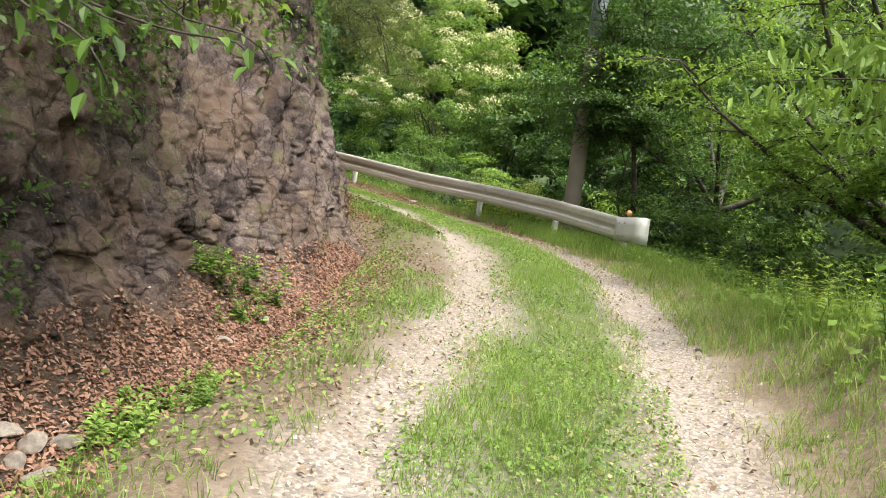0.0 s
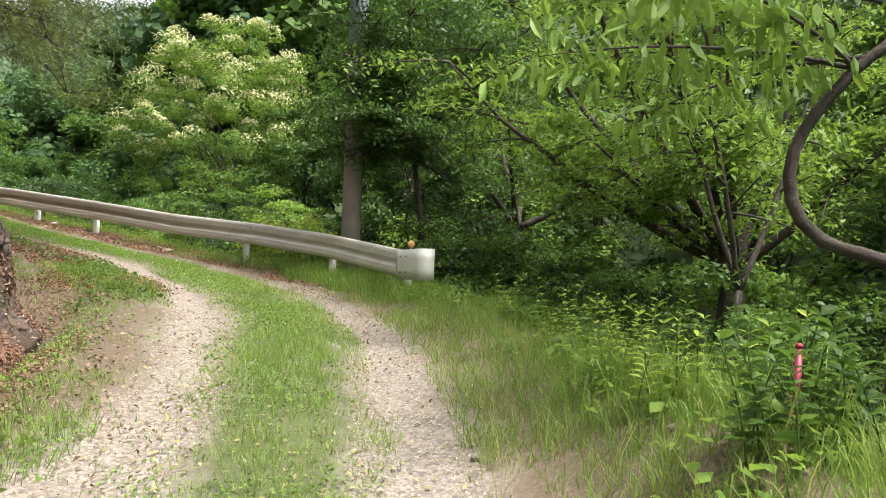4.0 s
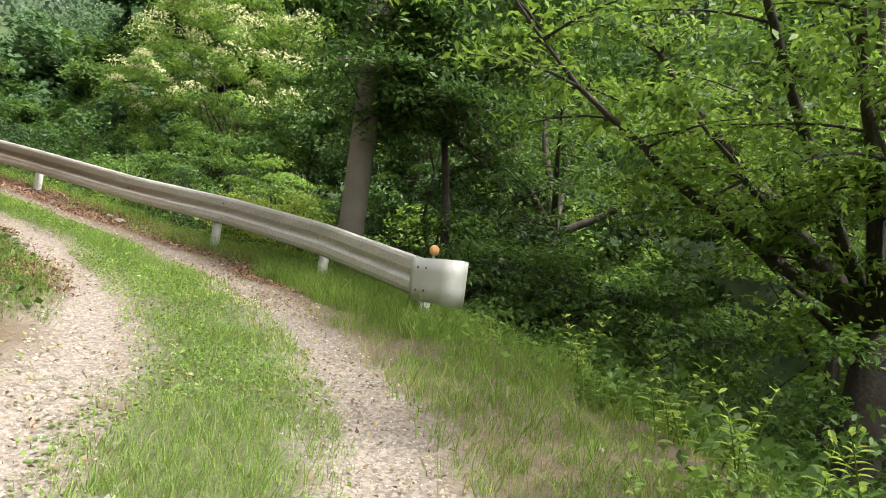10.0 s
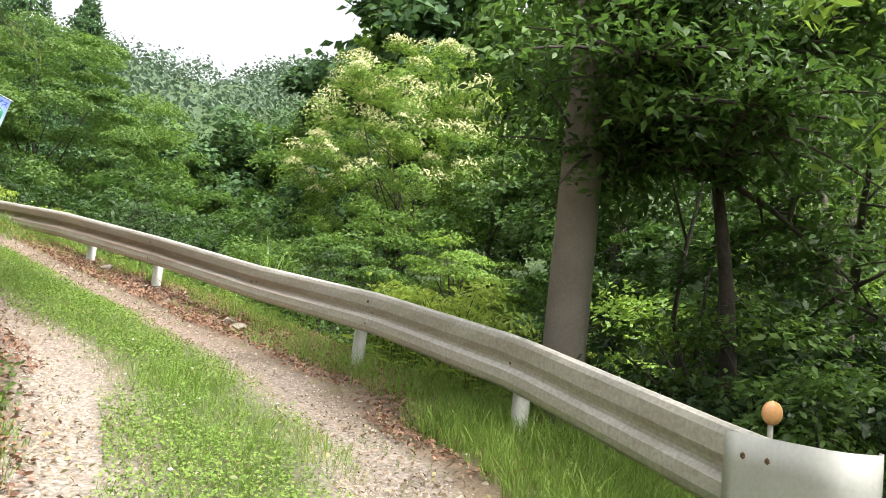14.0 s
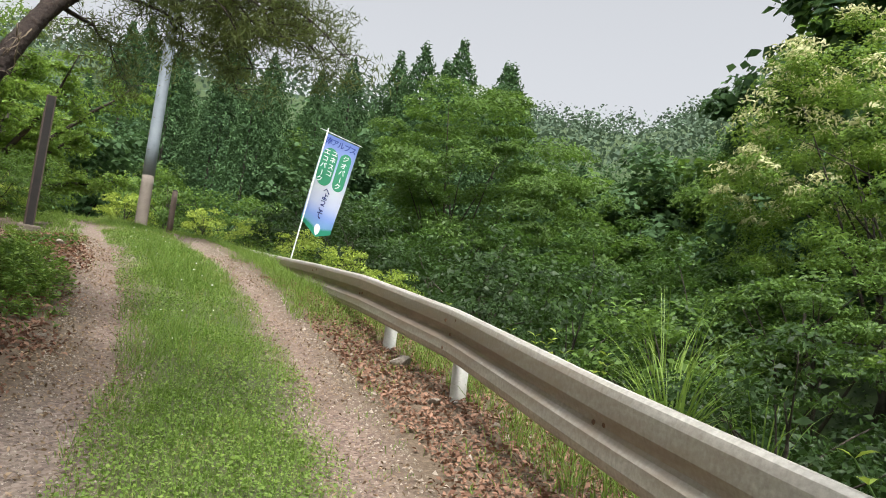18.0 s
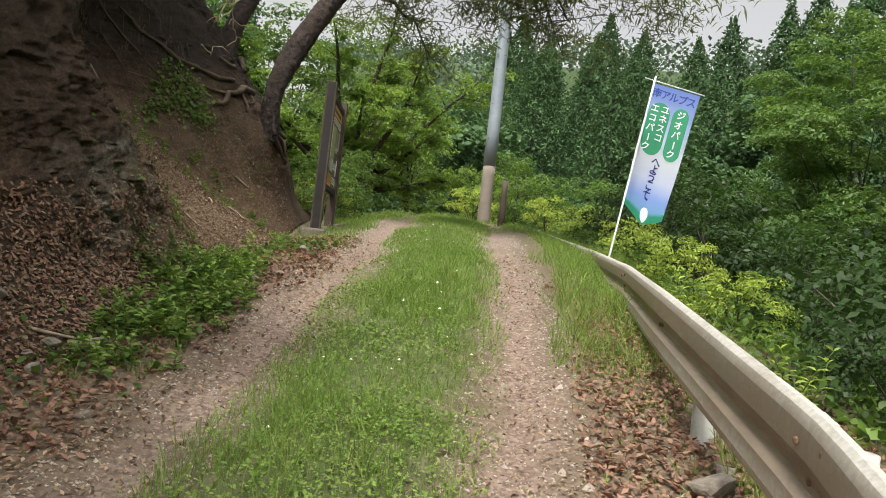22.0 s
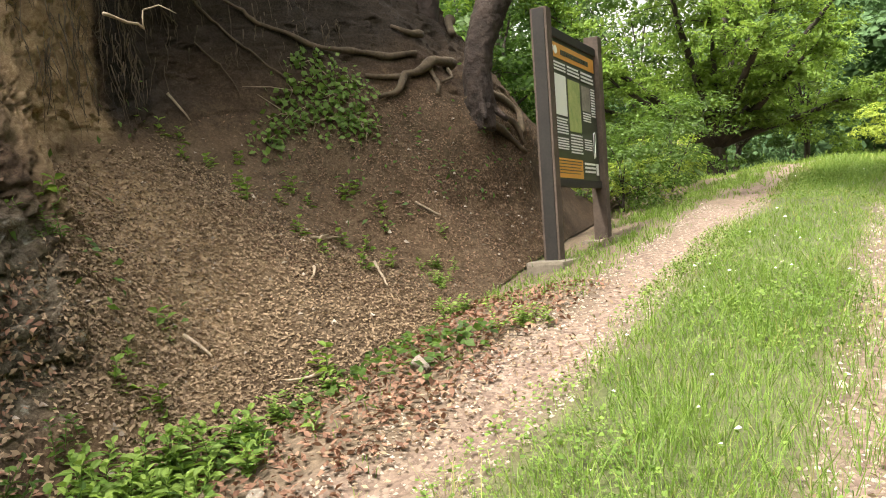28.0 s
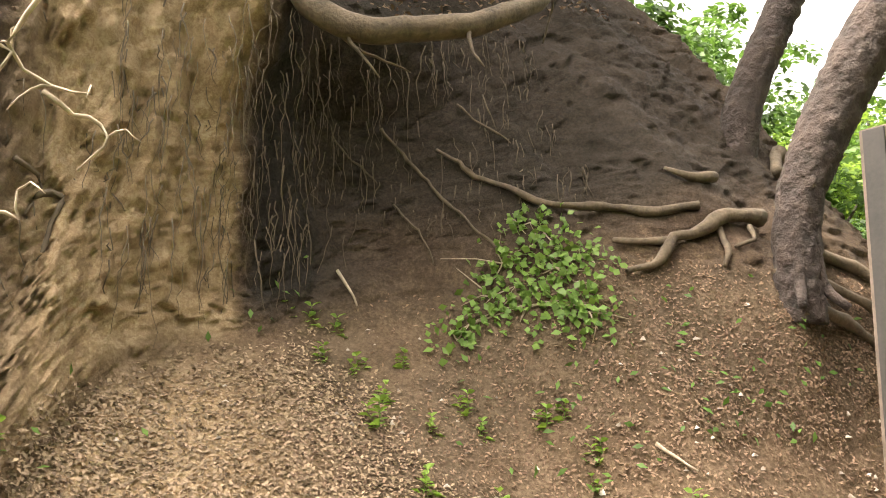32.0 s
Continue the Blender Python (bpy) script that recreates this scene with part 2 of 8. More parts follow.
def stained_zinc():
    """Dull zinc with brown stains that lie in the hollow of the beam."""
    m, n, l, b = material("stained_zinc")
    at = n.new("ShaderNodeAttribute")
    at.attribute_name = "groove"
    tc, along = n.new("ShaderNodeTexCoord"), n.new("ShaderNodeMapping")
    along.inputs["Scale"].default_value = (0.8, 0.8, 4.0)
    l.new(tc.outputs["Object"], along.inputs["Vector"])
    blot, fine = noise_node(n, l, 2.2, 6.0, 0.7), noise_node(n, l, 40.0, 5.0)
    l.new(along.outputs[0], blot.inputs["Vector"])
    base = ramp(n, l, fine.outputs[0], [(0.3, (0.36, 0.34, 0.3)), (0.7, (0.57, 0.55, 0.5))])
    stain = ramp(n, l, blot.outputs[0], [(0.35, (0.1, 0.066, 0.042)), (0.6, (0.23, 0.175, 0.128))])
    much = calc(n, l, "MULTIPLY_ADD", calc(n, l, "SUBTRACT", blot.outputs[0], 0.5), 1.5, at.outputs["Fac"])
    amount = ramp(n, l, much, [(0.1, (0, 0, 0)), (0.85, (0.9, 0.9, 0.9))])
    l.new(mix_color(n, l, amount.outputs[0], base.outputs[0], stain.outputs[0]), b.inputs["Base Color"])
    b.inputs["Roughness"].default_value, b.inputs["Metallic"].default_value = 0.45, 0.2
    add_bump(n, l, b, fine.outputs[0], 0.2, 0.003)
    return m


M["zinc_groove"] = stained_zinc()

# ---------------------------------------------------------------- mesh helpers
def mesh_from(name, verts, faces, mat, smooth=False):
    me = bpy.data.meshes.new(name)
    me.from_pydata([tuple(v) for v in verts] if not isinstance(verts, np.ndarray) else verts.tolist(), [], faces if not isinstance(faces, np.ndarray) else faces.tolist())
    if mat:
        me.materials.append(mat)
    if smooth:
        me.polygons.foreach_set("use_smooth", np.ones(len(me.polygons), bool))
    me.update()
    return me


def put(name, me, parent=None, label="", m=None):
    ob = new(name, me)
    if parent:
        ob.parent = parent
    if label:
        ob["label"] = label
    if m is not None:
        ob.matrix_basis = m
    return ob


def part(name, bm, mat, parent=None, label="", smooth=False, m=None):
    me = bpy.data.meshes.new(name)
    bm.to_mesh(me)
    bm.free()
    me.materials.append(mat)
    if smooth:
        me.polygons.foreach_set("use_smooth", np.ones(len(me.polygons), bool))
    return put(name, me, parent, label, m)


def box(sx, sy, sz, at=(0, 0, 0), bevel=0.006):
    bm = bmesh.new()
    bmesh.ops.create_cube(bm, size=1.0, matrix=Matrix.Translation(at) @ Matrix.Diagonal((sx, sy, sz, 1)))
    if bevel:
        bmesh.ops.bevel(bm, geom=bm.edges[:], offset=bevel, segments=2, affect="EDGES", profile=0.6)
    return bm


def tube_data(points, radii, sides=8, start=0, cap=True):
    """Vertices and faces of a tapered tube along points."""
    pts = np.asarray(points, float)
    tang = np.gradient(pts, axis=0)
    tang /= np.linalg.norm(tang, axis=1)[:, None] + 1e-9
    ref = np.array([0.31, 0.17, 0.93]) if abs(tang[0][2]) < 0.9 else np.array([1.0, 0.1, 0.0])
    u = np.cross(tang, ref)
    u /= np.linalg.norm(u, axis=1)[:, None] + 1e-9
    w = np.cross(tang, u)
    a = np.linspace(0, 2 * np.pi, sides, endpoint=False)
    r = np.asarray(radii, float)[:, None, None]
    v = pts[:, None] + r * (np.cos(a)[None, :, None] * u[:, None] + np.sin(a)[None, :, None] * w[:, None])
    k = len(pts)
    faces = []
    for i in range(k - 1):
        for j in range(sides):
            p, q = start + i * sides + j, start + i * sides + (j + 1) % sides
            faces.append((p, q, q + sides, p + sides))
    if cap:
        faces.append(tuple(start + (k - 1) * sides + j for j in range(sides)))
        faces.append(tuple(start + j for j in reversed(range(sides))))
    return v.reshape(-1, 3), faces


def tubes(name, lines, mat, sides=8):
    vs, fs, n = [], [], 0
    for pts, rad in lines:
        v, f = tube_data(pts, rad, sides, n)
        vs.append(v)
        fs += f
        n += len(v)
    return mesh_from(name, np.concatenate(vs), fs, mat, True)


def leaves_mesh(name, centres, ups, size, mat, rng, aspect=0.5, droop=0.0, jitter=0.5):
    """One bent diamond for each leaf, its face turned about the given way."""
    n = len(centres)
    nor = ups + rng.normal(0, jitter, (n, 3))
    nor /= np.linalg.norm(nor, axis=1)[:, None] + 1e-9
    along = np.cross(nor, rng.normal(0, 1, (n, 3)))
    along[:, 2] -= droop
    along /= np.linalg.norm(along, axis=1)[:, None] + 1e-9
    side = np.cross(nor, along)
    side /= np.linalg.norm(side, axis=1)[:, None] + 1e-9
    s = (size * rng.uniform(0.6, 1.3, n))[:, None]
    c = centres
    v = np.stack([c - along * s * 0.5, c + side * s * aspect * 0.5 + nor * s * 0.06 - along * s * 0.05, c + along * s * 0.5 - nor * s * 0.08, c - side * s * aspect * 0.5 + nor * s * 0.06 - along * s * 0.05], 1).reshape(-1, 3)
    f = np.arange(4 * n).reshape(-1, 4)
    return quads(name, v, f, mat)


def quads(name, v, f, mat):
    """A fast mesh of many four-cornered faces."""
    me = bpy.data.meshes.new(name)
    k = f.shape[1]
    me.vertices.add(len(v))
    me.vertices.foreach_set("co", np.asarray(v, np.float32).ravel())
    me.loops.add(f.size)
    me.loops.foreach_set("vertex_index", f.ravel().astype(np.int32))
    me.polygons.add(len(f))
    me.polygons.foreach_set("loop_start", np.arange(0, f.size, k, dtype=np.int32))
    me.materials.append(mat)
    me.update(calc_edges=True)
    me.validate()
    return me


def lattice(q, seed):
    """Smooth random values between the points of a lattice, -1 to 1."""
    base = np.floor(q)
    f = q - base
    f = f * f * (3 - 2 * f)
    out = np.zeros(len(q))
    for corner in itertools.product((0, 1), repeat=3):
        h = (base + corner) @ np.array([127.1, 311.7, 74.7]) + seed * 17.3
        w = np.prod(np.where(corner, f, 1 - f), axis=1)
        out += w * (np.mod(np.sin(h) * 43758.5453, 1.0) * 2 - 1)
    return out


def rough_noise(p, scale, octaves=3, seed=0.0):
    """Fractal noise for arrays of places, about -1 to 1."""
    out, amp, tot = np.zeros(len(p)), 1.0, 0.0
    for o in range(octaves):
        out += amp * lattice(p * (scale * 0.38 * 2**o) + o * 19.7, seed + o * 3.1)
        tot += amp
        amp *= 0.55
    return out / tot * 1.5

# ---------------------------------------------------------------- the plan: road, bank and valley
ROAD = np.array([(-6, -600, -40), (-0.6, -60, -8.5), (-0.3, -30, -5.3), (0.0, -14, -3.1), (0.1, -6, -2.05), (0.3, -2, -1.53), (0.55, 1.7, -1.07), (0.92, 3.9, -0.79), (1.12, 5.6, -0.55), (1.15, 7.7, -0.23), (0.8, 10, 0.1), (0.05, 11.8, 0.36),
                 (-1.2, 13.4, 0.66), (-3.05, 15, 1.06), (-4.5, 16, 1.42), (-6.2, 17, 1.87), (-7.9, 17.95, 2.22), (-10.8, 19.5, 2.72), (-14.5, 21.5, 3.2), (-18, 22.9, 3.5), (-24, 24.8, 3.7), (-40, 28, 3.8), (-90, 40, 4.5), (-600, 160, 12)])


def smooth_line(pts, step=0.12):
    """A dense Catmull-Rom line through pts."""
    p = np.vstack([2 * pts[0] - pts[1], pts, 2 * pts[-1] - pts[-2]])
    out = []
    for i in range(1, len(p) - 2):
        n = max(2, min(70, int(np.linalg.norm(p[i + 1] - p[i]) / step)))
        t = np.linspace(0, 1, n, endpoint=False)[:, None]
        a, b, c, d = p[i - 1], p[i], p[i + 1], p[i + 2]
        out.append(0.5 * (2 * b + (c - a) * t + (2 * a - 5 * b + 4 * c - d) * t**2 + (3 * b - a - 3 * c + d) * t**3))
    return np.vstack(out + [pts[-1:]])


LINE = smooth_line(ROAD)
TANG = np.gradient(LINE[:, :2], axis=0)
TANG /= np.linalg.norm(TANG, axis=1)[:, None]
LENGTH = np.r_[0, np.cumsum(np.linalg.norm(np.diff(LINE[:, :2], axis=0), axis=1))]


def along_road(x, y):
    """For arrays of places: the way along the road, the offset to its right and the road's height there."""
    x, y = np.asarray(x, float), np.asarray(y, float)
    s, d, z = np.empty(len(x)), np.empty(len(x)), np.empty(len(x))
    for i in range(0, len(x), 4000):
        q = slice(i, i + 4000)
        dx, dy = x[q, None] - LINE[None, :, 0], y[q, None] - LINE[None, :, 1]
        k = (dx * dx + dy * dy).argmin(1)
        r = np.arange(len(k))
        side = dx[r, k] * TANG[k, 1] - dy[r, k] * TANG[k, 0]
        s[q], d[q] = LENGTH[k] + dx[r, k] * TANG[k, 0] + dy[r, k] * TANG[k, 1], side
    return s, d, np.interp(s, LENGTH, LINE[:, 2])


FOOT = smooth_line(np.array([(-1.6, -16, 0), (-1.62, -4, 0), (-1.56, 0, 0), (-1.4, 2.1, 0), (-1.22, 3.3, 0), (-1.05, 5.0, 0), (-1.02, 6.4, 0), (-0.97, 7.5, 0), (-1.0, 8.4, 0), (-1.42, 9.4, 0), (-2.3, 10.6, 0), (-3.2, 12.2, 0), (-4.3, 13.6, 0), (-5.3, 14.6, 0),
                             (-6.3, 15.4, 0), (-7.4, 16.1, 0), (-8.6, 16.55, 0), (-10.0, 16.95, 0), (-11.6, 17.55, 0), (-13.5, 18.3, 0), (-16, 19.0, 0)], float), 0.1)
FTAN = np.gradient(FOOT[:, :2], axis=0)
FTAN /= np.linalg.norm(FTAN, axis=1)[:, None]
FIN = np.stack([-FTAN[:, 1], FTAN[:, 0]], 1)
FLEN = np.r_[0, np.cumsum(np.linalg.norm(np.diff(FOOT[:, :2], axis=0), axis=1))]
A_NOSE, A_END = FLEN[np.argmin(np.hypot(FOOT[:, 0] + 0.85, FOOT[:, 1] - 7.2))], FLEN[np.argmin(np.hypot(FOOT[:, 0] + 13.5, FOOT[:, 1] - 18.3))]


def bank_inset(x, y):
    """How far a place lies behind the foot of the bank (under zero in front of it), and where along the foot."""
    x, y = np.asarray(x, float), np.asarray(y, float)
    b, a = np.empty(len(x)), np.empty(len(x))
    for i in range(0, len(x), 4000):
        q = slice(i, i + 4000)
        dx, dy = x[q, None] - FOOT[None, :, 0], y[q, None] - FOOT[None, :, 1]
        k = (dx * dx + dy * dy).argmin(1)
        r = np.arange(len(k))
        b[q] = dx[r, k] * FIN[k, 0] + dy[r, k] * FIN[k, 1]
        a[q] = FLEN[k] + dx[r, k] * FTAN[k, 0] + dy[r, k] * FTAN[k, 1]
    return b, a


def ground_height(x, y):
    x, y = np.asarray(x, float), np.asarray(y, float)
    s, d, zr = along_road(x, y)
    p = np.stack([x, y, 0 * x], 1)
    far = np.hypot(x, y - 10)
    # the road with its ruts, the shoulder, the slope down to the stream and the hill beyond
    rut = -0.05 * np.exp(-((np.abs(d) - 0.72) / 0.24) ** 2) + 0.02 * np.exp(-((d / 0.35) ** 2))
    early = np.clip((6.5 - y) / 3, 0, 1) * (d > 0)
    berm = 0.36 * early * np.exp(-((d - 2.0) / 0.5) ** 2)
    drop = np.interp(d, [0, 1.3, 1.8, 2.4, 3.2, 7.5, 14, 20, 400], [0, 0, 0.1, 0.08, -0.25, -1.9, -5.0, -6.0, -6.0])
    e, al = (x - 4) * 0.93 + (y - 10) * 0.37, (y - 10) * 0.93 - (x - 4) * 0.37
    hill = -5.0 + np.clip(al - 8, 0, 200) * 0.16 + np.interp(e, [-400, -60, -9, 2, 40, 120, 400], [34, 9.5, 0, 0, 24, 58, 90]) + np.clip(far - 120, 0, 400) * 0.185
    hill = hill + 34 * np.exp(-((np.degrees(np.arctan2(x, y - 10)) + 24) / 16) ** 2) * np.clip((far - 190) / 150, 0, 1)
    drop = drop - 0.2 * np.clip((d - 1.35) / 0.5, 0, 1) * np.clip((y - 17) / 2, 0, 1)
    w = np.clip((d - 5) / 12, 0, 1)
    w = w * w * (3 - 2 * w)
    right = (1 - w) * (zr + drop) + w * np.maximum(hill, zr - 9)
    b, a = bank_inset(x, y)
    ease = np.clip(1 - (a - A_END + 1.5) / 4, 0, 1)
    rise = np.interp(b, [-1, 0, 0.3, 2.6, 14, 60, 300], [0, 0, -0.1, 0.0, 9.5, 34, 90])
    meadow = np.interp(b, [-1, 0, 6, 40, 300], [0, 0.02, 0.7, 9, 70])
    ditch = -0.31 * np.clip((b + 0.75) / 0.75, 0, 1) ** 1.5 * np.clip((9.6 - y) / 1.5, 0, 1)
    left = zr + ease * rise + (1 - ease) * meadow + ditch - 0.16 * np.clip(-d - 0.95, 0, 1) * np.clip((-8.0 - x) / 1.5, 0, 1)
    z = np.where(d > 0, right, left) + rut
    lump = rough_noise(p, 2.6, 3, 1.0) * 0.012 + rough_noise(p, 0.5, 2, 4.0) * np.clip((np.abs(d) - 2.0) * 0.06, 0, 0.2)
    return z + berm + lump + rough_noise(p, 0.03, 3, 2.0) * np.clip((far - 40) * 0.06, 0, 9)


def gz(x, y):
    return float(ground_height([x], [y])[0])


# ---------------------------------------------------------------- ground
def graded(lo, hi, step, reach, grow=1.16):
    inner = np.arange(lo, hi + step / 2, step)
    out, w = [], step
    x = 0.0
    while x < reach:
        w *= grow
        x += w
        out.append(x)
    return np.r_[lo - np.array(out[::-1]), inner, hi + np.array(out)]


def ground_material():
    m, n, l, b = material("road_ground")
    at = n.new("ShaderNodeAttribute")
    at.attribute_name = "lane"
    wob = noise_node(n, l, 1.1, 3.0)
    fine = noise_node(n, l, 34.0, 8.0, 0.78)
    peb = n.new("ShaderNodeTexVoronoi")
    peb.inputs["Scale"].default_value = 48.0
    tc = n.new("ShaderNodeTexCoord")
    l.new(tc.outputs["Object"], peb.inputs["Vector"])
    off = calc(n, l, "ABSOLUTE", calc(n, l, "SUBTRACT", calc(n, l, "ABSOLUTE", at.outputs["Fac"]), 0.72))
    nar = n.new("ShaderNodeAttribute")
    nar.attribute_name = "late"
    off = calc(n, l, "MULTIPLY_ADD", nar.outputs["Fac"], 0.14, off)
    off = calc(n, l, "MULTIPLY_ADD", calc(n, l, "SUBTRACT", wob.outputs[0], 0.5), 0.9, off)
    off = calc(n, l, "MULTIPLY_ADD", calc(n, l, "SUBTRACT", fine.outputs[0], 0.5), 0.55, off)
    gravel_mask = ramp(n, l, off, [(0.2, (1, 1, 1)), (0.5, (0, 0, 0))])
    gravel = ramp(n, l, calc(n, l, "MULTIPLY_ADD", fine.outputs[0], 0.7, calc(n, l, "MULTIPLY", peb.outputs["Color"], 0.35)), [(0.3, (0.08, 0.066, 0.055)), (0.5, (0.185, 0.155, 0.128)), (0.72, (0.32, 0.275, 0.235))])
    brown = ramp(n, l, calc(n, l, "MULTIPLY_ADD", fine.outputs[0], 0.7, calc(n, l, "MULTIPLY", peb.outputs["Color"], 0.35)), [(0.3, (0.065, 0.042, 0.031)), (0.55, (0.18, 0.126, 0.098)), (0.78, (0.33, 0.26, 0.21))])
    both = mix_color(n, l, nar.outputs["Fac"], gravel.outputs[0], brown.outputs[0])
    soil = ramp(n, l, fine.outputs[0], [(0.3, (0.06, 0.042, 0.026)), (0.5, (0.11, 0.08, 0.052)), (0.72, (0.22, 0.165, 0.115))])
    sward = ramp(n, l, calc(n, l, "MULTIPLY_ADD", fine.outputs[0], 0.6, calc(n, l, "MULTIPLY", wob.outputs[0], 0.4)), [(0.38, (0.035, 0.055, 0.014)), (0.62, (0.085, 0.115, 0.032))])
    turf = ramp(n, l, calc(n, l, "MULTIPLY_ADD", calc(n, l, "SUBTRACT", wob.outputs[0], 0.5), 0.8, calc(n, l, "ABSOLUTE", at.outputs["Fac"])), [(0.36, (1, 1, 1)), (0.6, (0, 0, 0))])
    wood = ramp(n, l, wob.outputs[0], [(0.35, (0.02, 0.04, 0.012)), (0.65, (0.055, 0.09, 0.025))])
    away = ramp(n, l, calc(n, l, "DIVIDE", calc(n, l, "ABSOLUTE", at.outputs["Fac"]), 10.0), [(0.3, (0, 0, 0)), (0.6, (1, 1, 1))])
    col = mix_color(n, l, away.outputs[0], mix_color(n, l, gravel_mask.outputs[0], mix_color(n, l, calc(n, l, "MULTIPLY", turf.outputs[0], 0.75), soil.outputs[0], sward.outputs[0]), both), wood.outputs[0])
    l.new(col, b.inputs["Base Color"])
    b.inputs["Roughness"].default_value = 0.95
    add_bump(n, l, b, calc(n, l, "MULTIPLY_ADD", peb.outputs["Distance"], -0.6, fine.outputs[0]), 0.4, 0.006)
    return m


def build_ground():
    gx, gy = graded(-15, 8, 0.14, 1400), graded(-4, 24, 0.14, 1400)
    X, Y = np.meshgrid(gx, gy)
    x, y = X.ravel(), Y.ravel()
    z = ground_height(x, y)
    nx, ny = len(gx), len(gy)
    i = np.arange(nx * ny).reshape(ny, nx)
    f = np.stack([i[:-1, :-1], i[:-1, 1:], i[1:, 1:], i[1:, :-1]], -1).reshape(-1, 4)
    me = quads("ground", np.stack([x, y, z], 1), f, ground_material())
    me.polygons.foreach_set("use_smooth", np.ones(len(me.polygons), bool))
    s, d, _ = along_road(x, y)
    me.attributes.new("lane", "FLOAT", "POINT").data.foreach_set("value", np.clip(d, -50, 50).astype(np.float32))
    me.attributes.new("late", "FLOAT", "POINT").data.foreach_set("value", np.clip((y - 11.5) / 4, 0, 1).astype(np.float32))
    return tagged(put("ground", me), "gravel track with two pale wheel ruts and grassy verges", "ground", kind="structure")


build_ground()

# ---------------------------------------------------------------- the cut bank
ROCK = [(0, -0.31), (0.32, -0.22), (0.7, 0.0), (0.98, 0.35), (1.22, 0.75), (1.4, 1.3), (1.62, 2.0), (2.0, 2.9), (2.9, 4.2), (9, 9.5), (13, 9.8)]
NOSE = [(0, -0.26), (0.18, -0.12), (0.3, 0.02), (0.38, 0.35), (0.48, 0.7), (0.66, 1.15), (0.88, 1.8), (1.2, 2.7), (2.2, 4.2), (9, 9.5), (13, 9.8)]
EARTH = [(0, -0.08), (0.35, 0.12), (0.75, 0.4), (1.05, 0.75), (1.3, 1.2), (1.5, 1.75), (1.75, 2.5), (2.2, 3.4), (3.2, 4.5), (9, 9.0), (13, 9.6)]
SLOPE = [(0, -0.06), (0.33, 0.14), (0.62, 0.34), (0.86, 0.63), (1.1, 0.93), (1.26, 1.32), (1.4, 1.8), (1.65, 2.6), (2.6, 4.0), (9, 9.0), (13, 9.6)]
BUTTRESS = [(0, -0.06), (0.45, 0.1), (0.66, 0.28), (0.72, 0.65), (0.84, 0.95), (1.0, 1.32), (1.25, 1.75), (1.6, 2.6), (2.6, 4.0), (8.5, 8.6), (13, 9.5)]
SHOULDER = [(0, -0.07), (0.52, 0.09), (0.78, 0.42), (0.9, 0.66), (1.2, 1.05), (1.65, 1.45), (2.0, 2.0), (2.15, 2.9), (2.8, 3.9), (8, 8.2), (13, 9.5)]
WALL = [(0, -0.07), (0.88, 0.34), (1.5, 0.77), (2.1, 1.2), (2.3, 1.58), (2.34, 2.0), (2.38, 2.5), (2.4, 3.2), (2.9, 3.9), (8, 8.0), (13, 9.4)]
CORNER = [(0, -0.1), (0.8, 0.33), (1.5, 0.79), (2.18, 1.23), (2.4, 1.5), (2.5, 2.0), (2.56, 2.55), (2.25, 3.15), (2.7, 3.7), (8, 8.0), (13, 9.4)]
ALCOVE = [(0, -0.12), (0.9, 0.31), (1.5, 0.77), (1.95, 1.22), (2.3, 1.7), (2.52, 2.1), (2.62, 2.6), (2.3, 3.15), (2.8, 3.75), (8, 8.0), (13, 9.4)]
ROOTED = [(0, -0.12), (0.55, 0.47), (0.8, 0.82), (1.1, 1.36), (1.4, 1.77), (1.66, 2.15), (2.0, 2.7), (2.35, 3.3), (3.1, 4.2), (9, 8.4), (13, 9.7)]
FRONT = [(0, -0.12), (0.28, 0.35), (0.42, 0.75), (0.55, 1.08), (0.9, 1.65), (1.3, 2.2), (1.8, 2.9), (2.4, 3.6), (3.4, 4.6), (9, 8.4), (13, 9.7)]
LOW = [(0, -0.1), (0.3, 0.05), (0.8, 0.25), (1.5, 0.4), (2.2, 0.5), (3, 0.55), (4, 0.6), (5, 0.6), (6, 0.6), (9, 0.5), (13, 0.4)]


def station(px, py):
    return float(FLEN[np.argmin(np.hypot(FOOT[:, 0] - px, FOOT[:, 1] - py))])


STATIONS = [(0.0, ROCK), (station(-1.05, 5.3), ROCK), (station(-1.0, 7.2), NOSE), (station(-1.3, 9.2), NOSE), (station(-2.3, 10.6), EARTH), (station(-4.3, 13.6), EARTH), (station(-5.4, 14.7), SLOPE), (station(-6.45, 15.5), BUTTRESS), (station(-7.05, 15.9), SHOULDER),
            (station(-8.2, 16.4), WALL), (station(-8.95, 16.65), CORNER), (station(-9.65, 16.85), ALCOVE), (station(-10.4, 17.1), ROOTED), (station(-11.15, 17.4), FRONT), (station(-12.2, 17.8), FRONT), (station(-14, 18.5), LOW), (FLEN[-1], LOW)]


